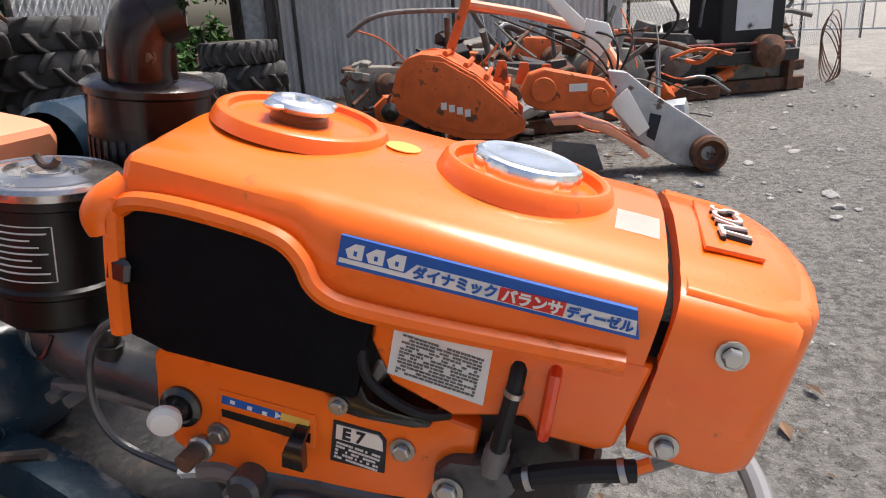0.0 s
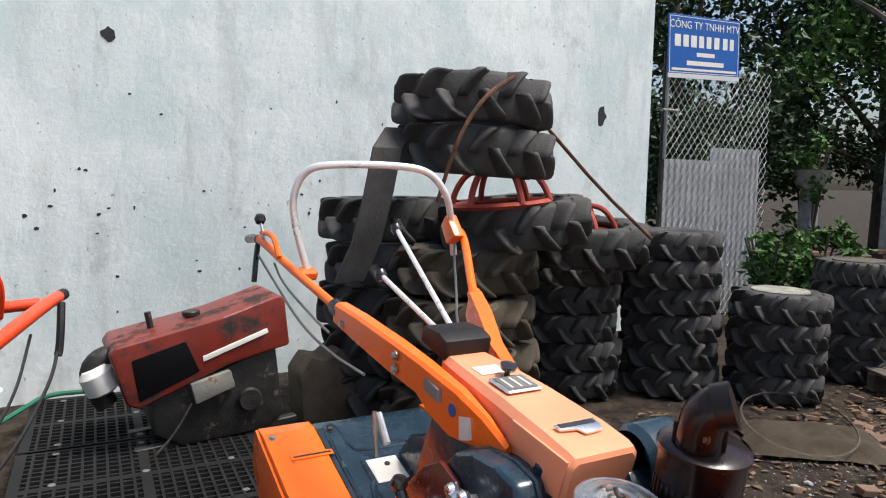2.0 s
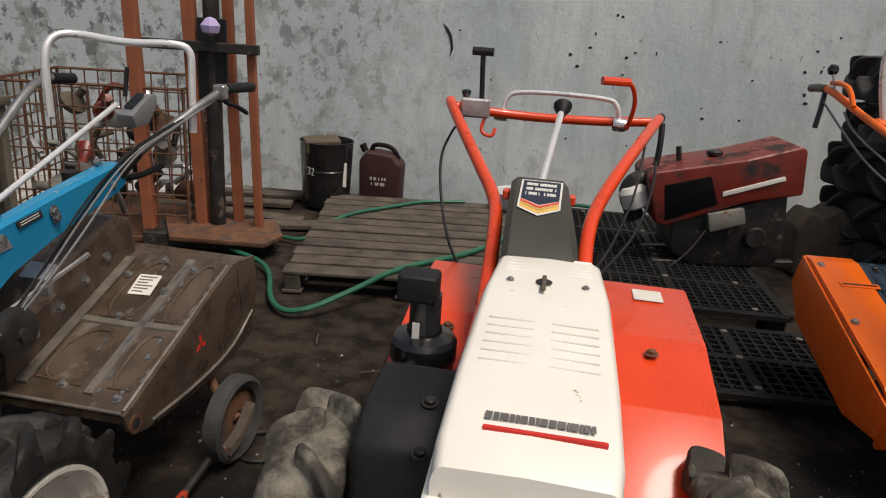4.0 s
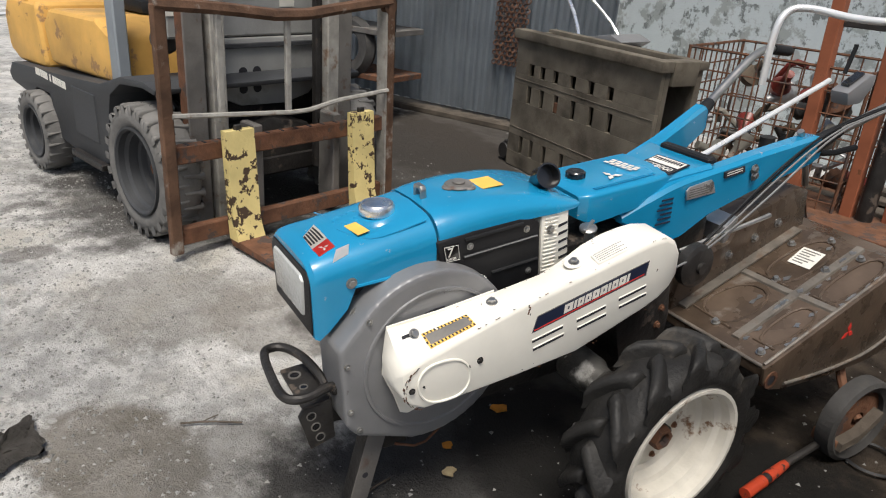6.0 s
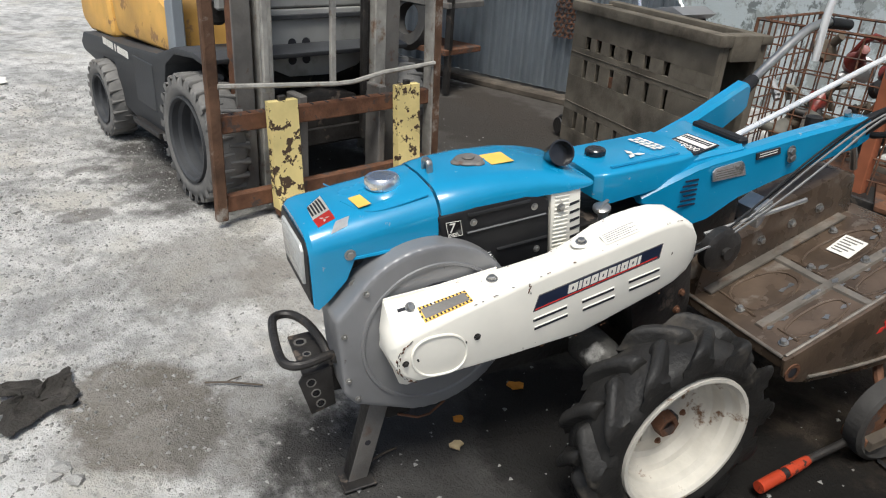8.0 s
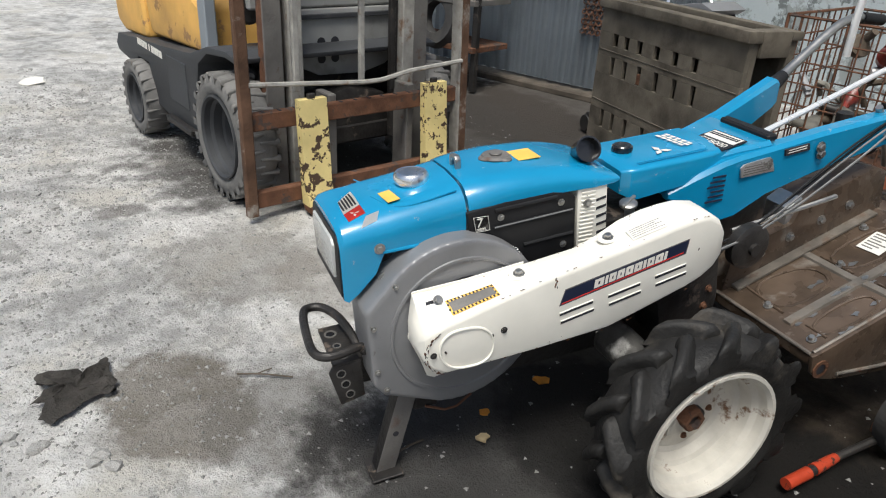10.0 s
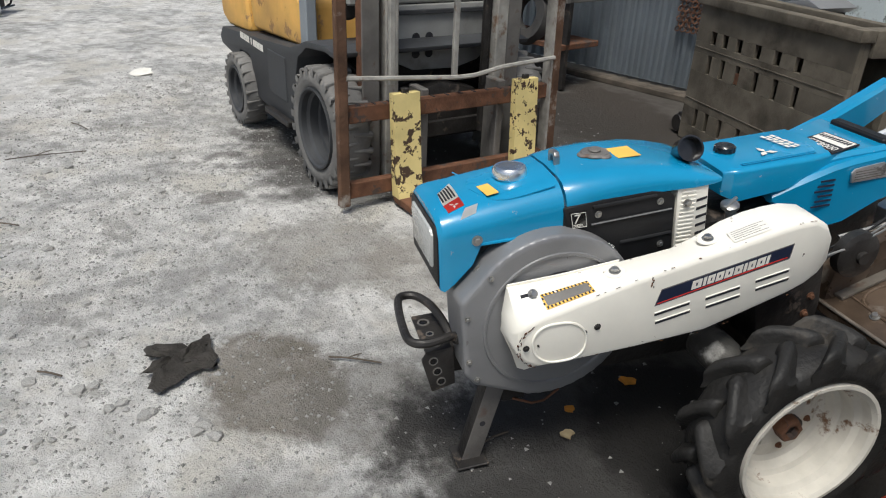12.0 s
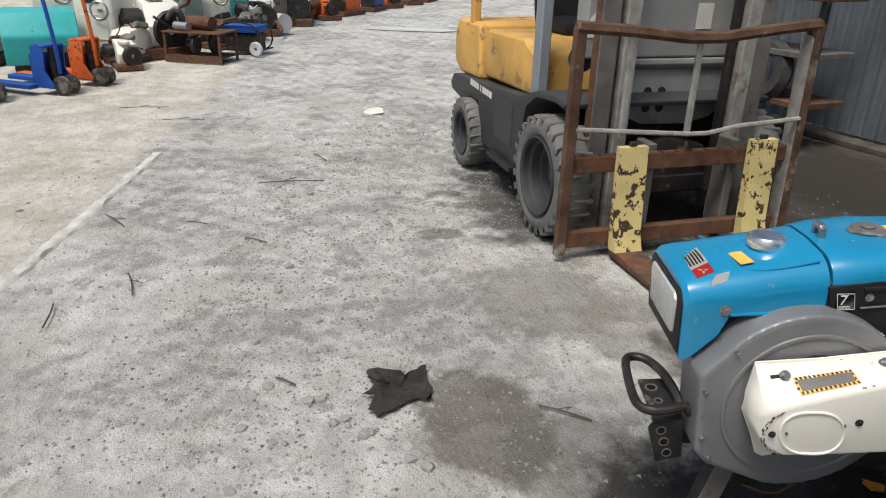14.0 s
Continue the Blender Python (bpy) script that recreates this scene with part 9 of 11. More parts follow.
def stacker():
    t = thing("lifting_mast", pose(-1.58, 4.55, 0), "faded red-brown steel lifting mast by the wall", "lifter")
    for x, y, w, h in ((-0.28, 0.0, 0.075, 2.3), (0.04, 0.1, 0.075, 2.3), (0.25, 0.2, 0.06, 2.3), (0.42, 0.1, 0.05, 2.3)):
        part("mast_post", box(x - w / 2, x + w / 2, y - w / 2, y + w / 2, 0.0, h, 0.005, m=pose(0, 0, 0, 0, -1.5, 0)), pmat("faded_red_brown_paint", (0.30, 0.10, 0.05), 0.6, vary=0.2, scale=7, stain=RUST, amount=0.2, sscale=8, bump=0.1), t)
    part("lift_ram", tube([(0.14, 0.10, 0.1), (0.14, 0.10, 1.9)], 0.05, 14, 0), M_DARKM, t)
    part("ram_plate", box(0.06, 0.24, 0.06, 0.10, 0.95, 1.45, 0.006), M_PLASTIC, t)
    for z in (1.28, 0.06):
        part("cross_piece", box(-0.30, 0.45, 0.02, 0.08, z - 0.03, z + 0.03, 0.005), M_DARKM, t)
    part("base_plate", prism([(-0.05, -0.25), (0.55, -0.25), (0.62, -0.05), (0.5, 0.25), (-0.3, 0.25)], 0.10, 0.13, 0.006, axis="z"), M_RUST, t)
    part("base_leg", box(-0.30, 0.50, -0.1, 0.2, 0.0, 0.10, 0.01), M_DARKM, t)
    part("lilac_rag", lathe([(0, 0), (0.05, 0.02), (0.06, 0.06), (0.03, 0.10), (0, 0.11)], 9, m=pose(0.18, -0.02, 1.35)), pmat("lilac_cloth", (0.45, 0.38, 0.62), 0.9, vary=0.2, bump=0.4), t)


stacker()


# ---- corrugated sheets ----
def corrugated(x0, y0, x1, y1, z0, z1, pitch=0.125, depth=0.034, lean=0.0):
    L = math.hypot(x1 - x0, y1 - y0)
    n = int(L / pitch * 6)
    out = bmesh.new()
    b = bmesh.new()
    cols = []
    prof = (0, 0.15, 0.9, 1, 0.9, 0.15)
    for k in range(n + 1):
        u = k / n
        dd = depth * prof[k % 6]
        cols.append([b.verts.new((L * u, -dd + lean * v, z0 + (z1 - z0) * v)) for v in (0, 0.5, 1)])
    for p, q in zip(cols, cols[1:]):
        for j in range(2):
            b.faces.new((p[j], q[j], q[j + 1], p[j + 1]))
    bmesh.ops.solidify(b, geom=b.faces[:], thickness=0.002)
    merge(out, b)
    return out, pose(x0, y0, 0, 0, 0, math.degrees(math.atan2(y1 - y0, x1 - x0)))


b, m = corrugated(-9.5, 2.95, -3.75, 4.88, 0.08, 2.7, 0.125, 0.045)
solid("corrugated_fence", b, M_SHEET, m, "grey corrugated zinc sheet fence", "fence", kind="structure", smooth=30)
solid("fence_footing", box(0, 6.0, -0.16, 0.1, -0.02, 0.05, 0.015), M_WOOD, pose(-9.5, 2.95, 0, 0, 0, 18.55), "low concrete footing under the sheet fence", "footing", kind="structure")


def wire_mat():
    t = thing("chain_mat", pose(-4.80, 4.47, 0.56, 0, 0, 18.55), "rusty ring mat hanging on the sheet fence", "mat")
    r4 = random.Random(3)
    for j in range(15):
        for i in range(6):
            part("ring", lathe([(0.018, -0.006), (0.028, 0), (0.018, 0.006)], 8, closed=True, m=pose(0.04 + i * 0.052 + (j % 2) * 0.026, -0.012, 0.02 + j * 0.042, 70 + r4.uniform(-15, 15), 0, 0)), M_RUST, t)
    part("hanging_bar", tube([(0, 0, 0.66), (0.34, 0, 0.66)], 0.012, 8, 0), M_RUST, t)


wire_mat()


def rack():
    t = thing("scrap_rack", pose(-6.1, 3.35, 0, 0, 0, 15), "dark rack of scrap machinery behind the forklift", "rack")
    for x in (0, 0.95):
        part("rack_post", box(x - 0.03, x + 0.03, 0, 0.05, 0, 1.7, 0.005), M_DARKM, t)
    for z in (0.35, 0.75, 1.2):
        part("rack_shelf", box(-0.03, 0.98, -0.05, 0.45, z, z + 0.05, 0.005), M_RUST if z != 0.75 else M_GREYIRON, t)
    part("red_cylinder", tube([(0.1, 0.1, 1.36), (0.85, 0.1, 1.36)], 0.10, 14, 0), M_REDENG, t)
    part("scrap_tyre", lathe([(0.14, -0.06), (0.24, -0.07), (0.28, 0), (0.24, 0.07), (0.14, 0.06)], 24, closed=True, m=pose(0.5, 0.0, 0.60, 80, 0, 0)), M_OLDRUB, t)


rack()


# ---- fence, sign and greenery by the end of the wall ----
def chain_link(w, h, pitch=0.10, r=0.0036):
    """Woven wire: zigzag strands side by side."""
    verts, faces = [], []
    half = pitch / 2
    cols, segs = int(w / half), int(h / half / 1.25)
    tri = [(math.cos(a), math.sin(a)) for a in (0.5, 2.6, 4.7)]
    for c in range(cols):
        start = len(verts)
        for k in range(segs + 1):
            x = c * half + (half * 1.04 if (k + c) % 2 else -half * 0.04)
            y = 0.004 if k % 2 else -0.004
            for a, b in tri:
                verts.append((x + r * a, y + r * b, k * half * 1.25))
        for k in range(segs):
            for j in range(3):
                p, q = start + k * 3 + j, start + k * 3 + (j + 1) % 3
                faces.append((p, q, q + 3, p + 3))
    me = bpy.data.meshes.new("wire_mesh")
    me.from_pydata(verts, [], faces)
    me.materials.append(M_MESHWIRE)
    return me


def fence(name, m, w, h, posts, label, panel=None):
    t = thing(name, m, label, "fence")
    mesh = new("wire_mesh", chain_link(w, h))
    mesh.parent = t
    mesh["kind"] = "stuff"
    for x in posts:
        part("post", tube([(x, 0.02, 0), (x, 0.02, h + 0.1)], 0.03, 8, 0), M_DARKM, t)
    if panel:
        x0, x1, z0, z1 = panel
        n = max(2, round((x1 - x0) / 0.78))
        for k in range(n):
            u0, u1 = x0 + (x1 - x0) * k / n, x0 + (x1 - x0) * (k + 1) / n + 0.03
            top = z0 + (z1 - z0) * (k + 0.5) / n + 0.05 * math.sin(k * 2.3)
            b, m2 = corrugated(u0, 0.09 + 0.012 * (k % 2), u1, 0.10 + 0.012 * (k % 2), 0.02, top, 0.105, 0.026, 0.02 * math.sin(k * 1.7))
            b.transform(m2)
            part("sheet", b, M_PANEL, t, "pale corrugated sheet behind the wire", smooth=30)


fence("wire_fence", pose(7.2, 6.27, 0), 1.9, 3.0, (0.0,), "chain-link fence on a dark post with a pale sheet behind", (0.05, 1.82, 1.85, 2.1))
fence("wire_fence", pose(11.15, 5.35, 0, 0, 0, -62), 5.5, 2.3, (0.2, 2.6, 5.2), "chain-link fence over pale grey sheets", (0.0, 5.5, 2.25, 2.3))
fence("wire_fence", pose(13.8, 0.45, 0, 0, 0, -40), 9.0, 1.6, (0.1, 3.0, 6.0, 9.0), "low wire fence along the lane")


def company_sign():
    t = thing("company_sign", pose(7.13, 6.20, 2.80, 0, 0, 0), "blue tin sign with white lettering and border", "sign")
    tilt = pose(0, 0, 0, 0, -2.5, 0)
    part("sheet", box(0, 1.20, 0, 0.012, 0, 0.69, 0.003, m=tilt), M_BLAB, t)
    for a in ((0.02, 1.18, 0.665, 0.672), (0.02, 1.18, 0.06, 0.067), (0.02, 0.027, 0.06, 0.672), (1.173, 1.18, 0.06, 0.672)):
        part("border", box(a[0], a[1], -0.002, 0.001, a[2], a[3], 0, m=tilt), M_PAPER, t)
    part("lower_strip", box(0, 1.20, -0.002, 0.001, 0, 0.05, 0, m=tilt), M_PANEL, t)
    letters("CÔNG TY TNHH MTV", 0.118, M_PAPER, tilt @ pose(0.60, -0.003, 0.545, 90, 0, 0), t, "lettering", 0.001, align="CENTER")
    for k, (x, w) in enumerate(((0.10, 0.12), (0.235, 0.11), (0.36, 0.12), (0.495, 0.10), (0.62, 0.10), (0.75, 0.11), (0.90, 0.10), (1.02, 0.09))):
        part("name_bar", box(x, x + w * 0.8, -0.0025, 0.001, 0.345, 0.475, 0.002, m=tilt), M_PAPER, t)
    part("writing_bar", box(0.46, 0.76, -0.0025, 0.001, 0.245, 0.290, 0, m=tilt), M_PAPER, t)
    part("writing_bar", box(0.30, 0.92, -0.0025, 0.001, 0.145, 0.195, 0, m=tilt), M_PAPER, t)
    part("writing_bar", box(0.06, 1.14, -0.0025, 0.001, 0.085, 0.110, 0, m=tilt), M_PAPER, t)
    part("bracket", tube([(0.0, 0.05, -0.35), (0.25, 0.05, -0.35)], 0.018, 8, 0), M_WIRE, t)
    part("bracket", tube([(0.06, 0.05, 0.5), (0.06, 0.05, -0.9)], 0.02, 8, 0), M_WIRE, t)


company_sign()


def leaves(name, material, parent, clumps, per, size, seed, spread=1.0):
    """Single leaf blades scattered in clumps."""
    r5 = random.Random(seed)
    verts, faces = [], []
    for cx, cy, cz, cr in clumps:
        for _ in range(per):
            d = Vector((r5.gauss(0, 1), r5.gauss(0, 1), r5.gauss(0, 0.8)))
            p = Vector((cx, cy, cz)) + d.normalized() * cr * (r5.random() ** 0.45) * spread
            a = Vector((r5.gauss(0, 1), r5.gauss(0, 1), r5.gauss(-0.3, 0.6))).normalized() * size * r5.uniform(0.6, 1.3)
            b = a.cross(Vector((r5.gauss(0, 1), r5.gauss(0, 1), r5.gauss(0, 1)))).normalized() * size * 0.3
            k = len(verts)
            up = a.cross(b).normalized() * size * 0.12
            verts += [p, p + a * 0.45 + b + up, p + a, p + a * 0.45 - b + up]
            faces += [(k, k + 1, k + 2), (k, k + 2, k + 3)]
    me = bpy.data.meshes.new(name)
    me.from_pydata([tuple(v) for v in verts], [], faces)
    me.materials.append(material)
    ob = new(name, me)
    ob.parent = parent
    ob["kind"] = "stuff"
    return ob


def tree(x, y, h, spread, seed, trunk_r, mat=None, low=0.45, per=170, size=0.16, n=30):
    t = thing("tree", pose(x, y, 0), "leafy dark green tree beyond the fence", "tree", "trees beyond the fence")
    r6 = random.Random(seed)
    top = (r6.uniform(-0.3, 0.3), r6.uniform(-0.3, 0.3), h * 0.8)
    part("trunk", tube([(0, 0, -0.05), (0.08, 0.05, h * 0.25), (top[0] * 0.5, top[1] * 0.5, h * 0.5), top], trunk_r, 12, 2, r_end=trunk_r * 0.3), M_BARK, t)
    clumps = []
    for k in range(9):
        a, z = r6.uniform(0, 6.28), h * r6.uniform(low, 0.85)
        e = (spread * math.cos(a) * r6.uniform(0.5, 1), spread * math.sin(a) * r6.uniform(0.5, 1), z + h * 0.12)
        part("limb", tube([(top[0] * 0.4, top[1] * 0.4, z * 0.75), (e[0] * 0.5, e[1] * 0.5, z), e], trunk_r * 0.35, 6, 1, r_end=0.015), M_BARK, t)
    for k in range(n):
        a, q = r6.uniform(0, 6.28), spread * math.sqrt(r6.random())
        clumps.append((q * math.cos(a), q * math.sin(a), h * r6.uniform(low, 1.0), spread * r6.uniform(0.18, 0.36)))
    leaves("crown", mat or M_LEAFD, t, clumps, per, size, seed)
    return t


tree(11.6, 9.8, 6.5, 2.8, 1, 0.22, low=0.22, n=64, per=250)
tree(15.5, 8.2, 7.0, 3.0, 2, 0.25, low=0.3, n=60, per=240)
tree(9.4, 11.5, 6.0, 2.6, 3, 0.2, low=0.2, n=40)
tree(19.5, 5.5, 6.0, 2.8, 4, 0.25, low=0.35, n=36)
tree(12.6, 5.9, 5.2, 2.2, 7, 0.28, low=0.62, n=26, per=150, mat=M_LEAF)
tree(26, 2.0, 6.5, 3.0, 8, 0.25, low=0.35, n=30)


def bush(x, y, h, r, seed, mat, per, size, label):
    t = thing("bush", pose(x, y, 0), label, "bush")
    r7 = random.Random(seed)
    for k in range(7):
        a = r7.uniform(0, 6.28)
        part("stem", tube([(0, 0, -0.03), (r * 0.3 * math.cos(a), r * 0.3 * math.sin(a), h * 0.5), (r * 0.7 * math.cos(a), r * 0.7 * math.sin(a), h * 0.9)], 0.012, 6, 1), M_BARK, t)
    leaves("foliage", mat, t, [(r * r7.gauss(0, 0.45), r * r7.gauss(0, 0.45), h * r7.uniform(0.25, 0.95), r * 0.4) for _ in range(16)], per, size, seed)


bush(9.6, 7.4, 2.6, 1.15, 11, M_LEAFD, 260, 0.13, "dense dark bush behind the wire fence")
bush(8.15, 5.55, 1.15, 0.35, 12, M_LEAF, 45, 0.11, "young bright green weeds by the tyre stack")
bush(8.75, 5.35, 1.25, 0.30, 13, M_LEAF, 45, 0.11, "young bright green weeds by the tyre stack")
bush(11.0, 6.9, 2.4, 0.4, 14, M_LEAF, 45, 0.12, "potted plant on a pillar beyond the fence")


def brick_wall():
    t = thing("low_brick_wall", pose(9.1, 5.9, 0, 0, 0, -8), "low broken brick wall beyond the weeds", "wall")
    r8 = random.Random(4)
    me = finish("brick", box(0, 0.20, 0, 0.10, 0, 0.06, 0.006), M_BRICK)
    for j in range(12):
        for i in range(10):
            if j > 8 and r8.random() < 0.45:
                continue
            ob = new("brick", me)
            ob.parent = t
            ob.matrix_local = pose(i * 0.212 + (0.1 if j % 2 else 0) + r8.uniform(-0.006, 0.006), r8.uniform(-0.008, 0.008), j * 0.068, 0, 0, r8.uniform(-1, 1))
    part("mortar", box(0.01, 2.1, 0.012, 0.09, 0, 0.60, 0), M_STONE, t)


brick_wall()
pil = thing("gate_pillar", pose(11.25, 5.75, 0), "tall plastered pillar with hanging cables", "pillar")
part("shaft", box(-0.18, 0.18, -0.16, 0.16, 0, 3.3, 0.02), M_STONE, pil)
for k in range(9):
    part("hanging_cable", tube([(-0.25 + k * 0.05, -0.2 - 0.02 * (k % 3), 2.0), (-0.3 + k * 0.055, -0.32, 1.2), (-0.42 + k * 0.04, -0.26, 0.3), (-0.40 + k * 0.05, -0.25, 0.02)], 0.022, 6, 2), M_DARKM, pil)
pot = thing("stone_planter", pose(11.0, 6.9, 0), "round stone planter on a post", "planter")
part("post", box(-0.1, 0.1, -0.1, 0.1, 0, 1.55, 0.01), M_STONE, pot)
part("bowl", lathe([(0, 0), (0.12, 0), (0.22, 0.12), (0.28, 0.30), (0.30, 0.32), (0.26, 0.32), (0, 0.25)], 20, m=pose(0, 0, 1.55)), M_STONE, pot)


# ---- scrapped orange tiller and the machines behind it ----
def scrapped_tiller():
    t = thing("tiller_attachment", pose(6.2, 1.3, 0, 0, 0, -83), "scrapped orange rotary tiller with grey gear arm, lying on the earth", "tiller scrap")
    cov = [(-1.01, 0.62), (-0.96, 0.78), (-0.88, 0.865), (-0.78, 0.89), (-0.65, 0.87), (-0.40, 0.72), (-0.16, 0.50), (-0.07, 0.40), (-0.08, 0.33), (-0.22, 0.275), (-0.50, 0.29), (-0.78, 0.38), (-0.97, 0.50)]
    c = part("side_plate", prism(cov, -0.02, 0.02, 0.012), M_OLDOR, t, "weathered orange side plate with embossed name bars")
    inner = [(x * 0.86 - 0.065, z * 0.86 + 0.08) for x, z in cov]
    part("embossed_field", prism(inner, -0.032, -0.015, 0.010), M_OLDOR, c)
    for k in range(4):
        part("name_bar", box(-0.66 + k * 0.055, -0.62 + k * 0.055, -0.037, -0.03, 0.505 - k * 0.018, 0.555 - k * 0.018, 0.002), M_PAPER, c)
    part("top_cover", prism([(-1.0, 0.62), (-0.95, 0.78), (-0.87, 0.87), (-0.65, 0.88), (-0.40, 0.73), (-0.12, 0.48), (-0.12, 0.46), (-0.42, 0.70), (-0.66, 0.85), (-0.86, 0.84), (-0.93, 0.76), (-0.98, 0.62)], 0.02, 0.75, 0.004), M_OLDOR, t)
    for k in range(4):
        part("cover_rib", tube([(-0.62 + k * 0.14, 0.05, 0.88 - k * 0.085), (-0.60 + k * 0.14, 0.7, 0.88 - k * 0.085)], 0.02, 6, 0), M_OLDOR, t)
    part("far_plate", prism(cov, 0.75, 0.78, 0.008), M_OLDOR, t)
    for k in range(3):
        part("top_bracket", prism([(-0.30 + k * 0.16, 0.66 - k * 0.02), (-0.26 + k * 0.16, 0.80 - k * 0.02), (-0.20 + k * 0.16, 0.80 - k * 0.02), (-0.18 + k * 0.16, 0.62 - k * 0.02)], 0.25, 0.29, 0.006), M_OLDOR, t)
    gc = part("chain_case", prism([(-0.11, 0.62), (-0.05, 0.73), (0.06, 0.76), (0.46, 0.67), (0.54, 0.58), (0.50, 0.48), (0.42, 0.45), (0.02, 0.48), (-0.08, 0.53)], -0.10, 0.05, 0.025, seg=3), M_OLDOR, t, "orange chain case")
    for x, z, r in ((0.05, 0.62, 0.085), (0.42, 0.56, 0.06)):
        part("case_boss", disc(r, 0.03, 22, 0.006, m=side_y(x, -0.10, z, -1)), M_OLDOR, gc)
    part("case_label", box(0.22, 0.34, -0.106, -0.10, 0.60, 0.65, 0), M_PAPER, gc)
    ga = part("gear_arm", prism([(0.49, 0.72), (0.62, 0.70), (0.80, 0.55), (1.08, 0.36), (1.24, 0.25), (1.32, 0.06), (1.22, 0.0), (0.95, 0.06), (0.66, 0.26), (0.55, 0.42)], 0.0, 0.18, 0.02), M_WORNGREY, t, "bare grey cast gear arm")
    part("round_end", lathe([(0.06, 0), (0.14, 0), (0.15, 0.02), (0.15, 0.1), (0.12, 0.12), (0.10, 0.06), (0.06, 0.05)], 24, m=side_y(1.18, 0.02, 0.13, -1) @ Matrix.Diagonal((0.82, 0.82, 1, 1))), M_RUST, ga)
    part("arm_slot", prism([(0.78, 0.42), (0.86, 0.40), (0.82, 0.22), (0.76, 0.26)], -0.006, 0.01, 0.01), M_INK, ga)
    part("white_plate", prism([(0.50, 0.50), (0.62, 0.60), (0.78, 0.32), (0.70, 0.26)], -0.03, -0.004, 0.012), M_WHITE, ga)
    part("curved_guard", prism([(0.10, 0.41), (0.30, 0.42), (0.52, 0.34), (0.70, 0.22), (0.78, 0.13), (0.74, 0.11), (0.64, 0.20), (0.48, 0.30), (0.28, 0.37), (0.12, 0.37)], -0.08, 0.22, 0.008), M_PEACH, t)
    part("draft_bar", prism([(0.30, 0.33), (0.36, 0.36), (1.38, 0.06), (1.36, 0.01), (1.2, 0.0)], 0.20, 0.26, 0.01), M_GREYIRON, t)
    part("plough_disc", prism([(0.12, 0.24), (0.42, 0.20), (0.48, 0.02), (0.30, -0.01), (0.10, 0.06)], 0.05, 0.08, 0.006), M_GREYIRON, t)
    for k in range(13):
        x, a = -0.85 + 0.065 * k, k * 1.9
        part("tine", tube([(-0.45, 0.05 + 0.055 * k, 0.24), (-0.45 + 0.26 * math.cos(a), 0.05 + 0.055 * k, 0.24 + 0.20 * math.sin(a)), (-0.45 + 0.34 * math.cos(a + 0.4), 0.09 + 0.055 * k, 0.24 + 0.22 * math.sin(a + 0.4))], 0.016, 6, 1), M_RUST, t)
    part("rotor", tube([(-0.45, 0.0, 0.24), (-0.45, 0.78, 0.24)], 0.05, 12, 0), M_RUST, t)
    for x, y in ((-0.9, 0.1), (-0.9, 0.65)):
        part("gauge_wheel", lathe([(0.05, -0.04), (0.18, -0.05), (0.20, 0), (0.18, 0.05), (0.05, 0.04)], 24, closed=True, m=pose(x, y, 0.19, 90, 0, 0)), M_DARKM, t)
    part("lift_post", tube([(-0.62, 0.4, 0.86), (-0.50, 0.4, 1.15), (-0.47, 0.4, 1.25)], 0.035, 10, 0), M_OLDOR, t)
    part("handle_tube", tube([(-0.47, 0.45, 1.20), (0.1, 0.5, 1.08), (0.5, 0.55, 0.92), (0.62, 0.4, 0.70)], 0.035, 10, 1), M_PEACH, t)
    part("handle_tube", tube([(-1.40, 0.5, 1.02), (-1.20, 0.5, 1.16), (-0.9, 0.6, 1.18), (-0.2, 0.7, 1.14), (0.3, 0.7, 1.0)], 0.02, 10, 2), M_GREYIRON, t)
    part("white_strut", prism([(0.05, 1.24), (0.16, 1.24), (0.55, 0.86), (0.46, 0.80)], 0.28, 0.32, 0.008), M_WHITE, t)
    part("perforated_plate", prism([(0.36, 1.06), (0.52, 1.02), (0.56, 0.92), (0.44, 0.76), (0.36, 0.86)], 0.24, 0.27, 0.01), M_WHITE, t)
    for k in range(5):
        part("loose_cable", tube([(-0.3 + 0.2 * k, 0.3, 1.12 - 0.05 * k), (0.1 + 0.15 * k, 0.2, 0.95), (0.4 + 0.06 * k, 0.1, 0.80), (0.55, 0.05 * k, 0.6)], 0.009, 6, 2), M_PLASTIC, t)


scrapped_tiller()


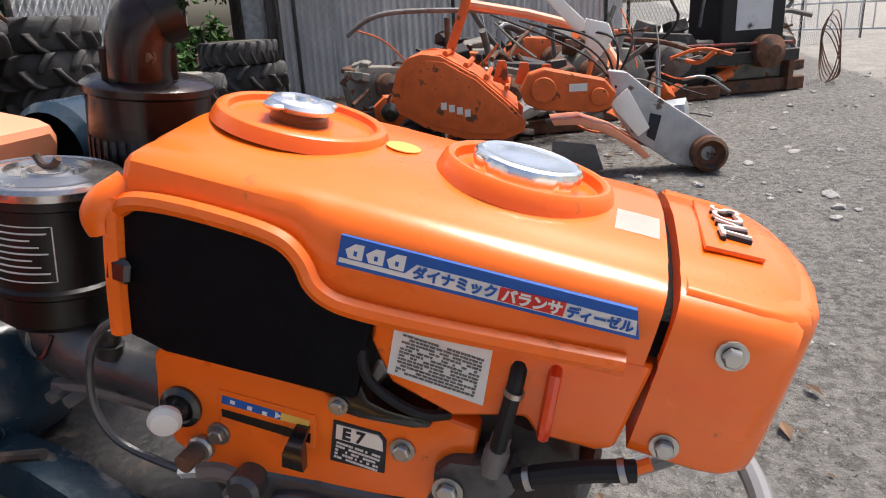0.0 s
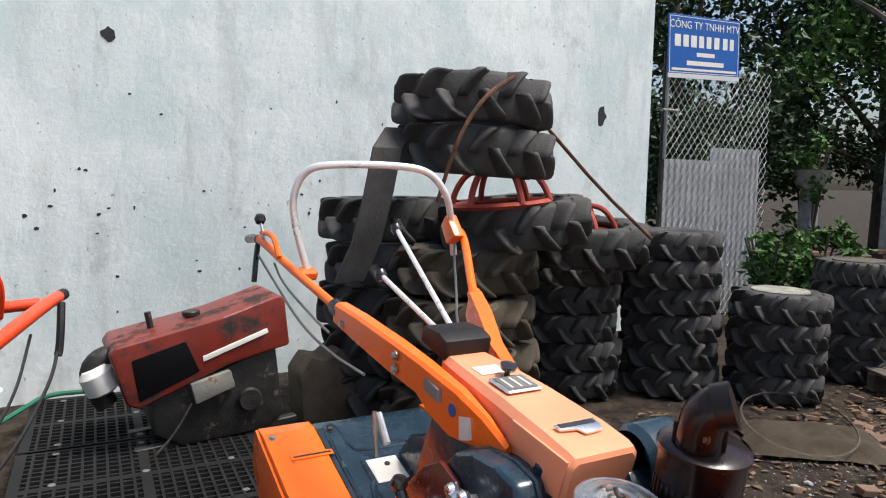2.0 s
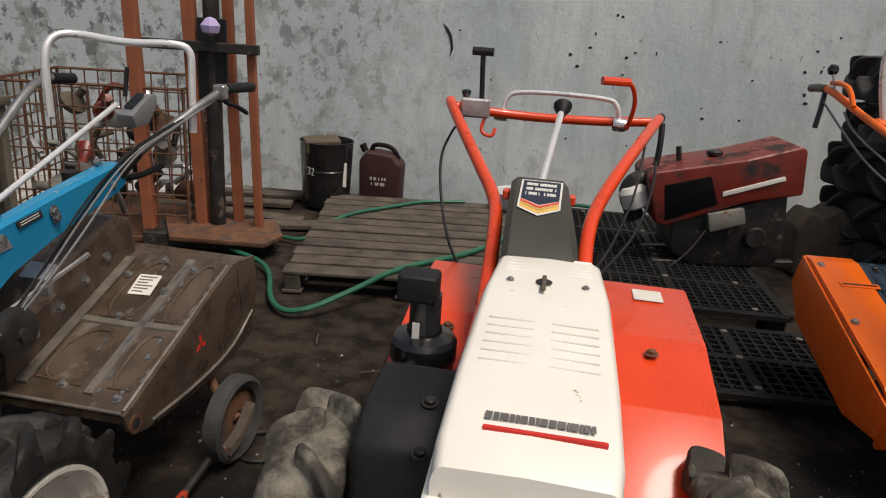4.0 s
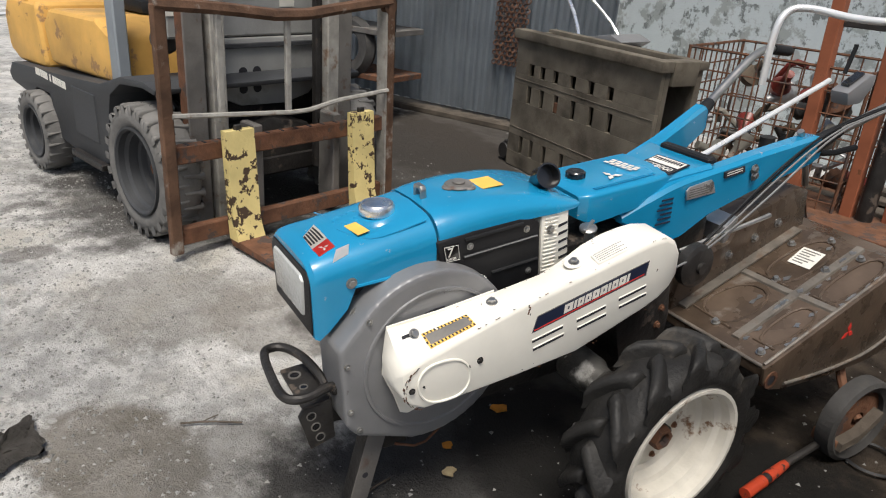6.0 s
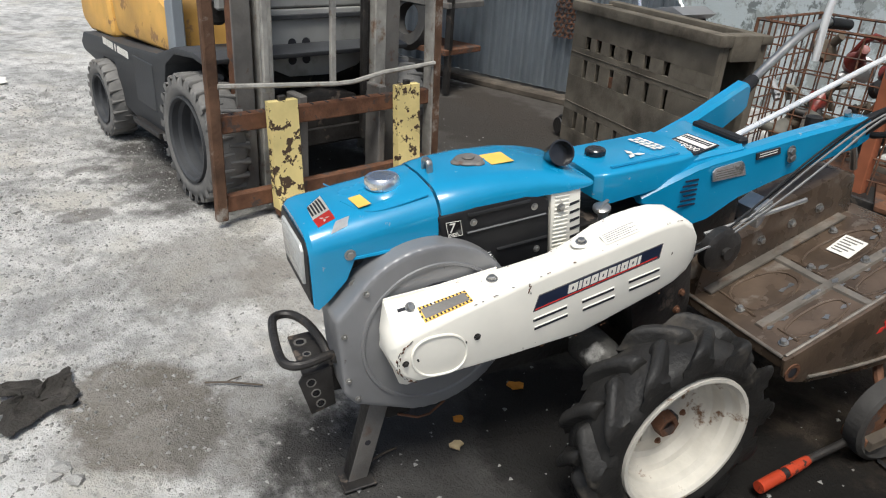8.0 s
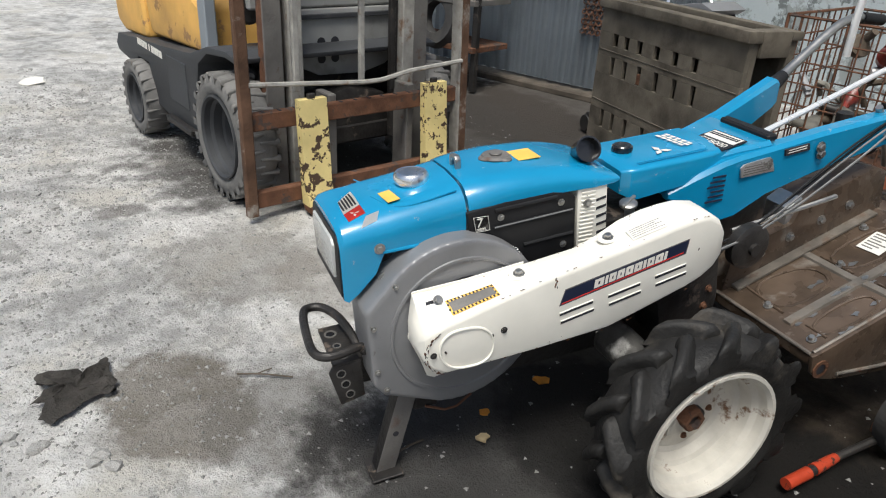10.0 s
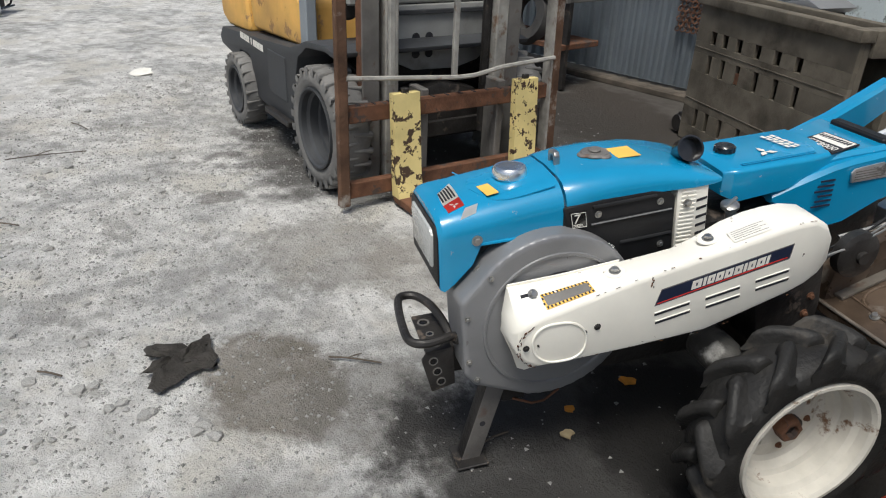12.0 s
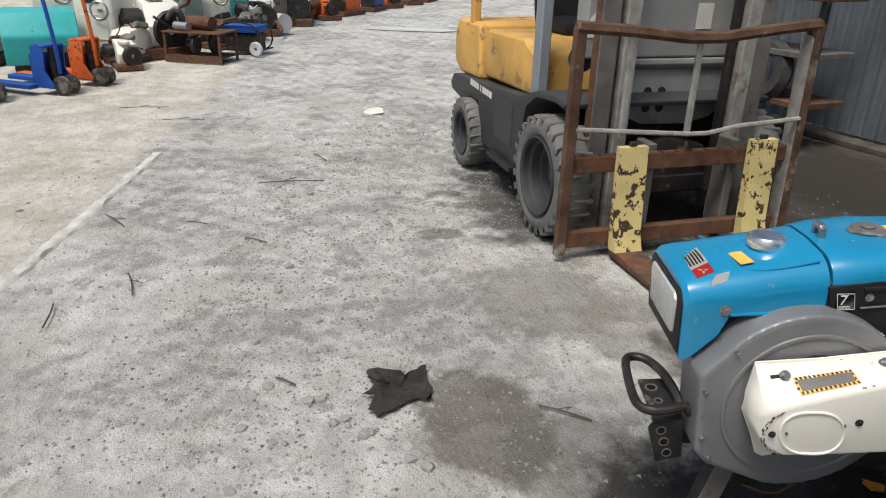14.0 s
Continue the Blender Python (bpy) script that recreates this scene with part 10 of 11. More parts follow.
def junk_machine(x, y, turn, seed, paint, scale=1.0, label="scrapped farm machinery with rusty iron and loose pipes", name="scrap_machine", floor=0.0):
    r9 = random.Random(seed)
    t = thing(name, pose(x, y, floor, 0, 0, turn), label, "scrap machine", "scrapped machines")
    S = scale
    part("base_frame", box(-0.5 * S, 0.5 * S, -0.28 * S, 0.28 * S, 0.0, 0.12 * S, 0.01), M_RUST, t)
    part("main_casting", prism([(-0.35 * S, 0.12 * S), (-0.4 * S, 0.45 * S), (-0.2 * S, 0.62 * S), (0.25 * S, 0.58 * S), (0.42 * S, 0.35 * S), (0.38 * S, 0.12 * S)], -0.2 * S, 0.2 * S, 0.03 * S), paint, t)
    part("drum", lathe([(0, 0), (0.13 * S, 0), (0.15 * S, 0.03 * S), (0.15 * S, 0.2 * S), (0.06 * S, 0.26 * S), (0, 0.26 * S)], 18, m=pose(r9.uniform(-0.2, 0.2) * S, -0.2 * S, 0.38 * S, 90, 0, 0)), r9.choice([M_RUST, M_DARKM, M_GREYIRON]), t)
    part("flywheel", lathe([(0.05 * S, -0.03), (0.2 * S, -0.04), (0.22 * S, 0), (0.2 * S, 0.04), (0.05 * S, 0.03)], 22, closed=True, m=pose(0.42 * S, 0.05, 0.3 * S, 0, 90, r9.uniform(-20, 20))), M_DARKM, t)
    for k in range(5):
        a = [(r9.uniform(-0.5, 0.5) * S, r9.uniform(-0.25, 0.25) * S, r9.uniform(0.3, 0.6) * S)]
        for _ in range(2):
            a.append(tuple(v + r9.uniform(-0.3, 0.3) * S for v in a[-1]))
        part("pipe", tube(a, r9.uniform(0.012, 0.03) * S, 8, 2), r9.choice([M_GREYIRON, M_RUST, M_DARKM, M_WIRE]), t)
    for k in range(4):
        w = [r9.uniform(0.05, 0.14) * S for _ in range(3)]
        part("fitting", box(-w[0], w[0], -w[1], w[1], 0, w[2], 0.01, m=pose(r9.uniform(-0.35, 0.35) * S, r9.uniform(-0.2, 0.2) * S, r9.uniform(0.45, 0.6) * S, r9.uniform(-20, 20), r9.uniform(-20, 20), r9.uniform(0, 90))), r9.choice([paint, M_DARKM, M_RUST, M_JUNK]), t)
    return t


for x, y, a, s, p, k in ((8.2, 1.6, -70, 31, M_DARKM, 1.1), (9.0, 0.9, -60, 32, M_JUNK, 1.2), (9.4, 2.4, -80, 33, M_OLDOR, 1.2), (10.3, 0.2, -70, 34, M_DARKM, 1.3), (11.0, -0.9, -65, 35, M_JUNK, 1.3), (12.2, -0.3, -60, 36, M_WHITE, 1.3),
                         (10.6, 1.6, -70, 37, M_OLDOR, 1.3), (12.6, 0.9, -70, 38, M_OLDOR, 1.3), (8.3, 2.9, -75, 39, M_OLDOR, 0.6), (13.5, -1.6, -60, 40, M_RUST, 1.2), (11.5, 2.6, -70, 41, M_DARKM, 1.3), (9.3, 3.4, -60, 42, M_JUNK, 1.0)):
    junk_machine(x, y, a, s, p, k)


def loading_frame():
    t = thing("machinery_rack", pose(10.6, -0.2, 0, 0, 0, -62), "long rusty steel frame with black machinery on it", "frame")
    for y in (-0.35, 0.35):
        part("rail", box(-1.1, 1.3, y - 0.05, y + 0.05, 0.36, 0.50, 0.008), M_DARKM, t)
    for x in (-1.0, 1.2):
        part("leg", box(x - 0.04, x + 0.04, -0.4, 0.4, 0, 0.37, 0.008), M_RUST, t)
    part("black_box", box(0.2, 1.1, -0.33, 0.33, 0.51, 1.15, 0.02), M_PLASTIC, t)
    part("white_patch", box(0.4, 0.9, -0.336, -0.331, 0.75, 1.15, 0.0), M_PANEL, t)
    part("red_rod", tube([(-0.6, -0.42, 0.62), (1.15, -0.42, 0.58)], 0.02, 8, 0), M_REDENG, t)
    part("roller", tube([(-0.8, -0.3, 0.62), (0.1, -0.3, 0.60)], 0.07, 12, 0), M_DARKM, t)


loading_frame()


def wire_coil():
    t = thing("wire_coil", pose(11.6, -2.1, 0.0), "loose coil of rusty wire on the lane edge", "wire")
    for k in range(5):
        part("loop", lathe([(0.30 + 0.04 * k, -0.008), (0.31 + 0.04 * k, 0), (0.30 + 0.04 * k, 0.008)], 24, closed=True, m=pose(0.02 * k, 0, 0.36 + 0.02 * k, 70 + 6 * k, 8 * k, 0)), M_RUST, t)


wire_coil()


def lane_gate():
    t = thing("lane_gate", pose(23.2, -5.2, 0, 0, 0, 55), "pale iron gate across the lane", "gate")
    for k in range(16):
        part("gate_bar", tube([(-2.6 + k * 0.35, 0, 0.12), (-2.6 + k * 0.35, 0, 1.5)], 0.02, 6, 0), M_PANEL, t, smooth=0)
    for z in (0.12, 0.8, 1.5):
        part("gate_rail", tube([(-2.65, 0, z), (2.7, 0, z)], 0.03, 6, 0), M_PANEL, t, smooth=0)
    for x in (-2.75, 2.8):
        part("gate_post", box(x - 0.12, x + 0.12, -0.12, 0.12, 0, 1.8, 0.02), M_STONE, t)


lane_gate()


# ---- machines across the yard ----
def pallet_jack(x, y, turn, paint, label):
    t = thing("pallet_jack", pose(x, y, 0, 0, 0, turn) @ Matrix.Scale(0.8, 4), label, "pallet jack", "pallet jacks")
    for y0 in (-0.17, 0.15):
        part("side_plate", prism([(-0.16, 0.08), (-0.12, 0.58), (-0.02, 0.63), (0.10, 0.60), (0.06, 0.30), (0.18, 0.12), (0.18, 0.08)], y0, y0 + 0.02, 0.006), paint, t)
    part("top_plate", box(-0.12, 0.09, -0.17, 0.17, 0.585, 0.615, 0.008), paint, t)
    part("rear_plate", box(-0.16, -0.13, -0.17, 0.17, 0.08, 0.50, 0.006), paint, t)
    part("pump", lathe([(0, 0), (0.06, 0), (0.06, 0.28), (0.035, 0.30), (0.035, 0.46), (0, 0.46)], 16, m=pose(0.04, 0, 0.13)), M_DARKM, t)
    for y0 in (-0.22, 0.22):
        part("fork_arm", box(-1.0, -0.1, y0 - 0.08, y0 + 0.08, 0.07, 0.13, 0.01), paint, t)
    for y0 in (-0.075, 0.075):
        w = part("steer_wheel", lathe([(0.05, -0.035), (0.09, -0.04), (0.118, -0.028), (0.118, 0.028), (0.09, 0.04), (0.05, 0.035)], 24, closed=True, m=pose(0.22, y0, 0.118, 90, 0, 0)), M_MUDRUB, t)
        part("wheel_hub", disc(0.055, 0.06, 18, 0.004, m=pose(0.22, y0 + 0.03, 0.118, 90, 0, 0)), M_GREYIRON, w)
    h = part("tow_bar", tube([(0.14, 0, 0.25), (0.14, 0, 0.62), (0.06, 0, 1.30)], 0.025, 8, 1), paint, t)
    part("tow_handle", tube([(0.06, -0.02, 1.28), (0.02, -0.14, 1.40), (0.02, 0.14, 1.40), (0.06, 0.02, 1.28)], 0.018, 8, 1), M_PLASTIC, h)


pallet_jack(-7.80, -3.16, 62, M_JBLUE, "royal blue hand pallet jack")
pallet_jack(-8.30, -2.95, 66, M_OLDOR, "red-orange hand pallet jack")
pallet_jack(-7.40, -3.72, 62, M_OLDOR, "red-orange hand pallet jack")
pallet_jack(-8.0, -4.2, 60, M_DARKM, "dark hand pallet jack")


def cream_machine(x, y, turn, paint, h, label):
    t = thing("machine_tool", pose(x, y, 0, 0, 0, turn), label, "machine tool", "machine tools")
    body = part("cabinet_body", box(-0.28, 0.28, -0.26, 0.26, 0.12, h, 0.05, seg=3), paint, t)
    part("access_door", box(0.28, 0.292, -0.18, 0.18, 0.25, h * 0.6, 0.008), paint, body)
    part("name_plate", box(0.28, 0.29, -0.10, 0.10, h * 0.75, h * 0.82, 0.002), M_INK, body)
    part("base_skid", box(-0.32, 0.32, -0.30, 0.30, 0.0, 0.12, 0.02), M_DARKM, t)
    part("spindle_head", lathe([(0, 0), (0.12, 0), (0.13, 0.02), (0.13, 0.2), (0.08, 0.26), (0, 0.26)], 18, m=pose(0.1, 0, h - 0.02)), M_ALU, t)
    part("hand_wheel", lathe([(0.11, -0.012), (0.13, 0), (0.11, 0.012), (0.10, 0)], 22, closed=True, m=pose(0.34, 0.12, h * 0.66, 0, 90, 0)), M_STEEL, t)
    part("wheel_stem", tube([(0.28, 0.12, h * 0.66), (0.35, 0.12, h * 0.66)], 0.02, 8, 0), M_STEEL, t)


M_PALEGR = pmat("pale_green_machine_paint", (0.42, 0.50, 0.40), 0.55, vary=0.15, scale=5, stain=RUST, amount=0.18, sscale=6, bump=0.08)
for x, y, a, p, h in ((-10.3, -3.30, -12, M_CREAM, 0.95), (-11.0, -3.0, 5, M_PALEGR, 1.05), (-10.6, -4.0, 15, M_CREAM, 1.2), (-11.6, -2.6, -20, M_PALEGR, 1.1), (-12.3, -2.2, 10, M_CREAM, 1.0), (-12.9, -2.6, 0, M_PALEGR, 1.3), (-9.7, -4.7, 10, M_PALEGR, 1.1), (-13.4, -1.9, 20, M_TEAL, 1.0)):
    cream_machine(x, y, a, p, h, "pale painted machine tool with a hand wheel")


def teal_machine():
    t = thing("harvester_body", pose(-9.4, -3.85, 0, 0, 0, 20) @ Matrix.Scale(0.72, 4), "turquoise machine body with a dark window", "machine")
    b = part("body", prism([(-0.7, 0.15), (-0.7, 0.85), (-0.5, 0.95), (0.55, 0.95), (0.8, 0.6), (0.8, 0.15)], -0.5, 0.62, 0.04), M_TEAL, t)
    part("window", box(0.55, 0.72, 0.05, 0.4, 0.55, 0.85, 0.01, m=pose(0.08, 0, 0.03, 0, 35, 0) @ pose(-0.08, 0, 0.02)), M_INK, b)
    part("hatch", box(-0.4, 0.3, 0.62, 0.635, 0.3, 0.8, 0.01), M_TEAL, b)
    part("skirt", box(-0.6, 0.7, -0.4, 0.55, 0.0, 0.16, 0.01), M_DARKM, b)


teal_machine()


def generator():
    t = thing("generator", pose(-10.6, -1.52, 0, 0, 0, 70) @ Matrix.Scale(0.72, 4), "portable generator with a blue tank in a tube frame", "generator")
    part("tank", prism([(-0.38, 0.42), (-0.38, 0.56), (0.38, 0.56), (0.38, 0.42)], -0.25, 0.25, 0.04, seg=2), M_JBLUE, t)
    part("engine", box(-0.34, 0.34, -0.20, 0.20, 0.06, 0.41, 0.02), M_DARKM, t)
    for y in (-0.28, 0.28):
        part("tube_frame", tube([(-0.45, y, 0.02), (-0.45, y, 0.62), (0.45, y, 0.62), (0.45, y, 0.02), (-0.40, y, 0.02)], 0.018, 8, 2), M_BLACK, t)
    for x in (-0.45, 0.45):
        part("cross_tube", tube([(x, -0.28, 0.10), (x, 0.28, 0.10)], 0.018, 8, 0), M_BLACK, t)
    part("wheel", lathe([(0.03, -0.03), (0.12, -0.04), (0.14, 0), (0.12, 0.04), (0.03, 0.03)], 18, closed=True, m=pose(0.38, -0.33, 0.14, 90, 0, 0)), M_PANEL, t)


generator()


def steel_table():
    t = thing("steel_table", pose(-9.95, -2.02, 0, 0, 0, 70) @ Matrix.Scale(0.56, 4), "rusty steel table heaped with machine parts", "table")
    part("tabletop", box(-0.75, 0.75, -0.45, 0.45, 0.66, 0.70, 0.006), M_RUST, t)
    for x in (-0.7, 0.7):
        for y in (-0.4, 0.4):
            part("leg", box(x - 0.03, x + 0.03, y - 0.03, y + 0.03, 0, 0.66, 0.004), M_RUST, t)
    part("lower_shelf", box(-0.7, 0.7, -0.4, 0.4, 0.10, 0.13, 0.004), M_RUST, t)
    part("front_apron", box(-0.72, 0.75, -0.46, -0.45, 0.0, 0.18, 0.003), M_RUST, t)
    for k, (x, r) in enumerate(((-0.25, 0.2), (0.28, 0.24))):
        part("pulley", lathe([(0.04, -0.03), (r, -0.04), (r + 0.02, 0), (r, 0.04), (0.04, 0.03)], 20, closed=True, m=pose(0.2 * k, x, 0.38, 0, 90, 0)), M_DARKM, t)
    part("motor", tube([(-0.3, 0.1, 0.86), (0.35, 0.0, 0.86)], 0.16, 16, 0), M_RUST, t)
    part("motor", tube([(-0.5, -0.2, 0.80), (-0.1, -0.3, 0.80)], 0.10, 14, 0), M_ALU, t)


steel_table()
r10 = random.Random(77)
row = ((-9.35, -2.85, M_CREAM, 0.55), (-9.1, -5.0, M_PANEL, 1.2), (-9.9, -2.9, M_CREAM, 0.7), (-10.6, -2.7, M_WHITE, 1.2), (-11.3, -1.9, M_RUST, 0.7), (-12.0, -1.6, M_GREYIRON, 0.7), (-13.0, -1.5, M_PANEL, 1.0), (-12.5, -2.8, M_TEAL, 1.4), (-13.8, -1.6, M_JUNK, 1.4),
       (-11.5, -3.6, M_YELLOW, 1.5), (-14.6, -1.0, M_GREYIRON, 1.1), (-15.5, -0.5, M_OLDOR, 0.8), (-16.4, 0.0, M_OLDOR, 0.8), (-14.8, -2.0, M_TEAL, 1.5), (-17.5, 0.6, M_JBLUE, 0.8), (-18.5, 1.0, M_OLDOR, 0.9), (-16.0, -1.2, M_JUNK, 1.5), (-19.5, 1.6, M_TEAL, 0.9), (-20.5, 2.2, M_OLDOR, 0.9), (-8.4, -5.2, M_WHITE, 1.4))
for k, (x, y, p, s) in enumerate(row):
    junk_machine(x, y, r10.uniform(-40, 40), 100 + k, p, s, "old machinery standing in a row across the yard", "stored_machine")
part("drum_tank", tube([(-0.25, 0, 0.3), (0.35, 0, 0.3)], 0.26, 20, 0), M_PANEL, thing("pressure_tank", pose(-12.9, -1.25, 0, 0, 0, 40) @ Matrix.Scale(0.62, 4), "pale horizontal pressure tank", "tank"))
solid("metal_plate", prism([(-0.9, -0.2), (-0.5, -0.3), (0.6, -0.25), (0.9, 0.0), (0.5, 0.25), (-0.7, 0.2)], 0, 0.012, 0, axis="z"), M_PANEL, pose(-13.7, 1.2, 0, 0, 0, 75), "pale sheet lying flat on the far ground", "sheet")


# ---- small things on the ground ----
def rag():
    b = bmesh.new()
    n = 18
    grid = []
    for j in range(n + 1):
        line = []
        for i in range(n + 1):
            u, v = i / n * 2 - 1, j / n * 2 - 1
            q = 1 - 0.25 * abs(noise.noise((u * 2, v * 2, 3)))
            k = 0.62 + 0.55 * noise.noise((math.atan2(v, u) * 1.3, 2.0, 5.0))
            x, y = u * 0.20 * q * k + 0.05 * v, v * 0.16 * q * k - 0.03 * u
            z = 0.012 + 0.035 * max(0, noise.noise((u * 3.2, v * 3.2, 1)) + 0.25) * (1 - max(abs(u), abs(v)) ** 4)
            line.append(b.verts.new((x + 0.02 * noise.noise((u * 4, v * 4, 8)), y + 0.02 * noise.noise((u * 4, v * 4, 9)), z)))
        grid.append(line)
    for j in range(n):
        for i in range(n):
            b.faces.new((grid[j][i], grid[j][i + 1], grid[j + 1][i + 1], grid[j + 1][i]))
    bmesh.ops.solidify(b, geom=b.faces[:], thickness=-0.006)
    solid("rag", b, M_CLOTH, pose(-2.08, 0.01, 0.0, 0, 0, 118), "crumpled dirty black rag on the ground", "rag", smooth=60)


rag()


def sack(x, y, turn, seed, s=1.0):
    b = bmesh.new()
    n = 14
    grid = []
    for j in range(n + 1):
        line = []
        for i in range(n + 1):
            u, v = i / n * 2 - 1, j / n * 2 - 1
            z = 0.02 + (0.09 + 0.05 * noise.noise((u * 2.5, v * 2.5, seed))) * max(0, 1 - max(abs(u), abs(v)) ** 3)
            line.append(b.verts.new((u * 0.42 * s + 0.04 * noise.noise((v * 3, u, seed)), v * 0.30 * s + 0.04 * noise.noise((u * 3, v, seed + 2)), z)))
        grid.append(line)
    for j in range(n):
        for i in range(n):
            b.faces.new((grid[j][i], grid[j][i + 1], grid[j + 1][i + 1], grid[j + 1][i]))
    bmesh.ops.solidify(b, geom=b.faces[:], thickness=-0.015)
    solid("sack", b, M_SACK, pose(x, y, 0, 0, 0, turn), "flattened muddy brown sack by the tyres", "sack", smooth=60)


sack(5.22, 3.12, -40, 3)
solid("wire_hoop", lathe([(0.33, -0.006), (0.34, 0), (0.33, 0.006)], 32, closed=True), M_BARK, pose(5.1, 3.15, 0.16, 14, -8, 0), "thin brown wire hoop over the sack", "wire")
solid("rubber_ring", lathe([(0.092, -0.006), (0.1, 0), (0.092, 0.006), (0.086, 0)], 28, closed=True), M_PLASTIC, pose(-0.46, 2.38, 0.008), "thin black rubber ring on the earth", "ring")


def jack_handle():
    t = thing("jack_handle", pose(0, 0, 0), "red and grey jack handle leaning on the tail wheel", "jack handle")
    part("grip", tube([(-0.612, 1.80, 0.035), (-0.607, 1.90, 0.04)], 0.020, 12, 0), M_REDGRIP, t)
    part("grip_gap", tube([(-0.607, 1.90, 0.04), (-0.606, 1.925, 0.041)], 0.017, 12, 0), M_DARKM, t)
    part("grip", tube([(-0.606, 1.925, 0.041), (-0.603, 2.00, 0.046), (-0.602, 2.03, 0.048)], 0.020, 12, 0, r_end=0.015), M_REDGRIP, t)
    part("rod", tube([(-0.602, 2.03, 0.048), (-0.573, 2.24, 0.075)], 0.013, 10, 0), M_DARKM, t)
    part("yoke_plate", prism([(-0.62, 2.235), (-0.53, 2.215), (-0.525, 2.25), (-0.615, 2.275)], 0.06, 0.10, 0.006, axis="z"), M_RUST, t)
    part("lever_plate", loft([[(x, y, z), (x + 0.035, y - 0.01, z), (x + 0.035, y - 0.005, z + 0.03), (x, y + 0.005, z + 0.03)] for x, y, z in ((-0.548, 2.225, 0.07), (-0.52, 2.27, 0.11), (-0.495, 2.33, 0.19))]), M_BARK, t)


jack_handle()
r12 = random.Random(15)
for x, y, mt, s in ((-1.389, 1.479, M_DEAD, 0.034), (-1.333, 1.198, M_DEAD, 0.024), (-1.232, 1.118, M_STRAW, 0.032), (6.2, 3.0, M_YLAB, 0.14), (7.6, 3.1, M_YLAB, 0.12), (-6.75, 0.15, M_PAPER, 0.13)):
    b = bmesh.new()
    pts = [(s * math.cos(a) * r12.uniform(0.4, 1), s * math.sin(a) * r12.uniform(0.4, 1)) for a in (2 * math.pi * k / 9 for k in range(9))]
    prism(pts, 0, 0.006, 0, b, axis="z")
    solid("dry_leaf", b, mt, pose(x, y, 0.004, 8, -6, r12.uniform(0, 90)), "dry fallen leaf on the ground", "leaf", "dry leaves")


def twig(x, y, turn, L, r=0.006, fork=True):
    t = solid("twig", tube([(0, 0, r), (L * 0.4, 0.02 * L, r * 1.6), (L, -0.03 * L, r)], r, 6, 1), M_BARK, pose(x, y, 0, 0, 0, turn), "thin dry twig on the ground", "twig", "twigs")
    if fork:
        part("side_shoot", tube([(L * 0.35, 0.015 * L, r * 1.5), (L * 0.5, 0.14 * L, r * 1.6), (L * 0.58, 0.2 * L, r)], r * 0.7, 5, 1), M_BARK, t)


twig(-1.92, 0.52, 60, 0.20, 0.0035)
for x, y, a, L in ((-3.62, -0.73, 60, 0.20), (-3.2, -1.25, 20, 0.34), (-4.6, -0.75, 95, 0.60), (-4.05, -1.6, 40, 0.35), (-2.2, -0.45, 55, 0.13), (-5.3, -0.4, 30, 0.3), (-2.9, -1.5, 10, 0.3), (-1.3, 0.85, 100, 0.13), (-3.9, -1.1, 70, 0.18), (-6.5, -1.8, 90, 0.5), (-0.2, 3.0, 10, 0.45), (-0.45, 3.25, 100, 0.14), (-7.0, -2.3, 95, 0.6)):
    twig(x, y, a, L * 0.75, 0.0038, L > 0.3)


def pebble_mesh(seed, mat):
    b = bmesh.new()
    bmesh.ops.create_icosphere(b, subdivisions=1, radius=1)
    for v in b.verts:
        v.co *= 1 + 0.35 * noise.noise(v.co * 1.7 + Vector((seed, 0, 0)))
        v.co.z *= 0.55
    return finish("stone", b, mat, 30)


PEB = [pebble_mesh(k * 3.1, M_STONE) for k in range(5)]
BRI = [finish("brick_shard", prism([(0, 0), (1, 0.1), (1.2, 0.7), (0.5, 0.9), (-0.1, 0.6)], 0, 0.45, 0.05, axis="z", seg=1), M_BRICK, 30), finish("brick_shard", box(0, 1.6, 0, 0.8, 0, 0.5, 0.05), M_BRICK, 30)]


def scatter(kind, meshes, n, place, lo, hi, seed, label, category, parent):
    r13 = random.Random(seed)
    root = thing(kind + "_scatter", None, label, category)
    for k in range(n):
        x, y = place(r13)
        s = lo + (hi - lo) * r13.random() ** 3
        ob = new(kind, r13.choice(meshes))
        ob.parent = root
        ob.matrix_local = Matrix.LocRotScale((x, y, rise(x, y) - 0.012 + s * 0.15), Euler((r13.uniform(-0.3, 0.3), r13.uniform(-0.3, 0.3), r13.uniform(0, 6.28))), (s, s, s))
    return root


def track(r):
    """Loose stone lies thickest along a strip that crosses the yard."""
    u = r.uniform(0, 1)
    return -1.45 - 5.0 * u + r.gauss(0, 0.18), -0.25 + 0.35 * u + r.gauss(0, 0.22 + 0.3 * u)


scatter("stone", PEB, 290, track, 0.005, 0.032, 1, "loose grey stones strewn over the yard", "stones", None)
scatter("stone", PEB, 260, lambda r: (r.uniform(-7.5, -0.6), r.uniform(-2.2, 0.7)), 0.004, 0.026, 2, "loose grey stones strewn over the yard", "stones", None)
scatter("stone", PEB, 220, lambda r: (r.uniform(2.9, 7.2), r.uniform(-0.6, 3.4)), 0.008, 0.05, 3, "grey stones and clods on dark earth", "stones", None)
scatter("stone", PEB, 290, lambda r: (r.uniform(4.5, 13), r.uniform(-3.2, 0.9)), 0.01, 0.05, 5, "grey gravel along the lane", "stones", None)
scatter("brick_shard", BRI, 170, lambda r: (r.gauss(6.15, 0.6), r.gauss(2.75, 0.33)), 0.02, 0.10, 4, "broken brick shards and leaf litter by the platform", "rubble", None)


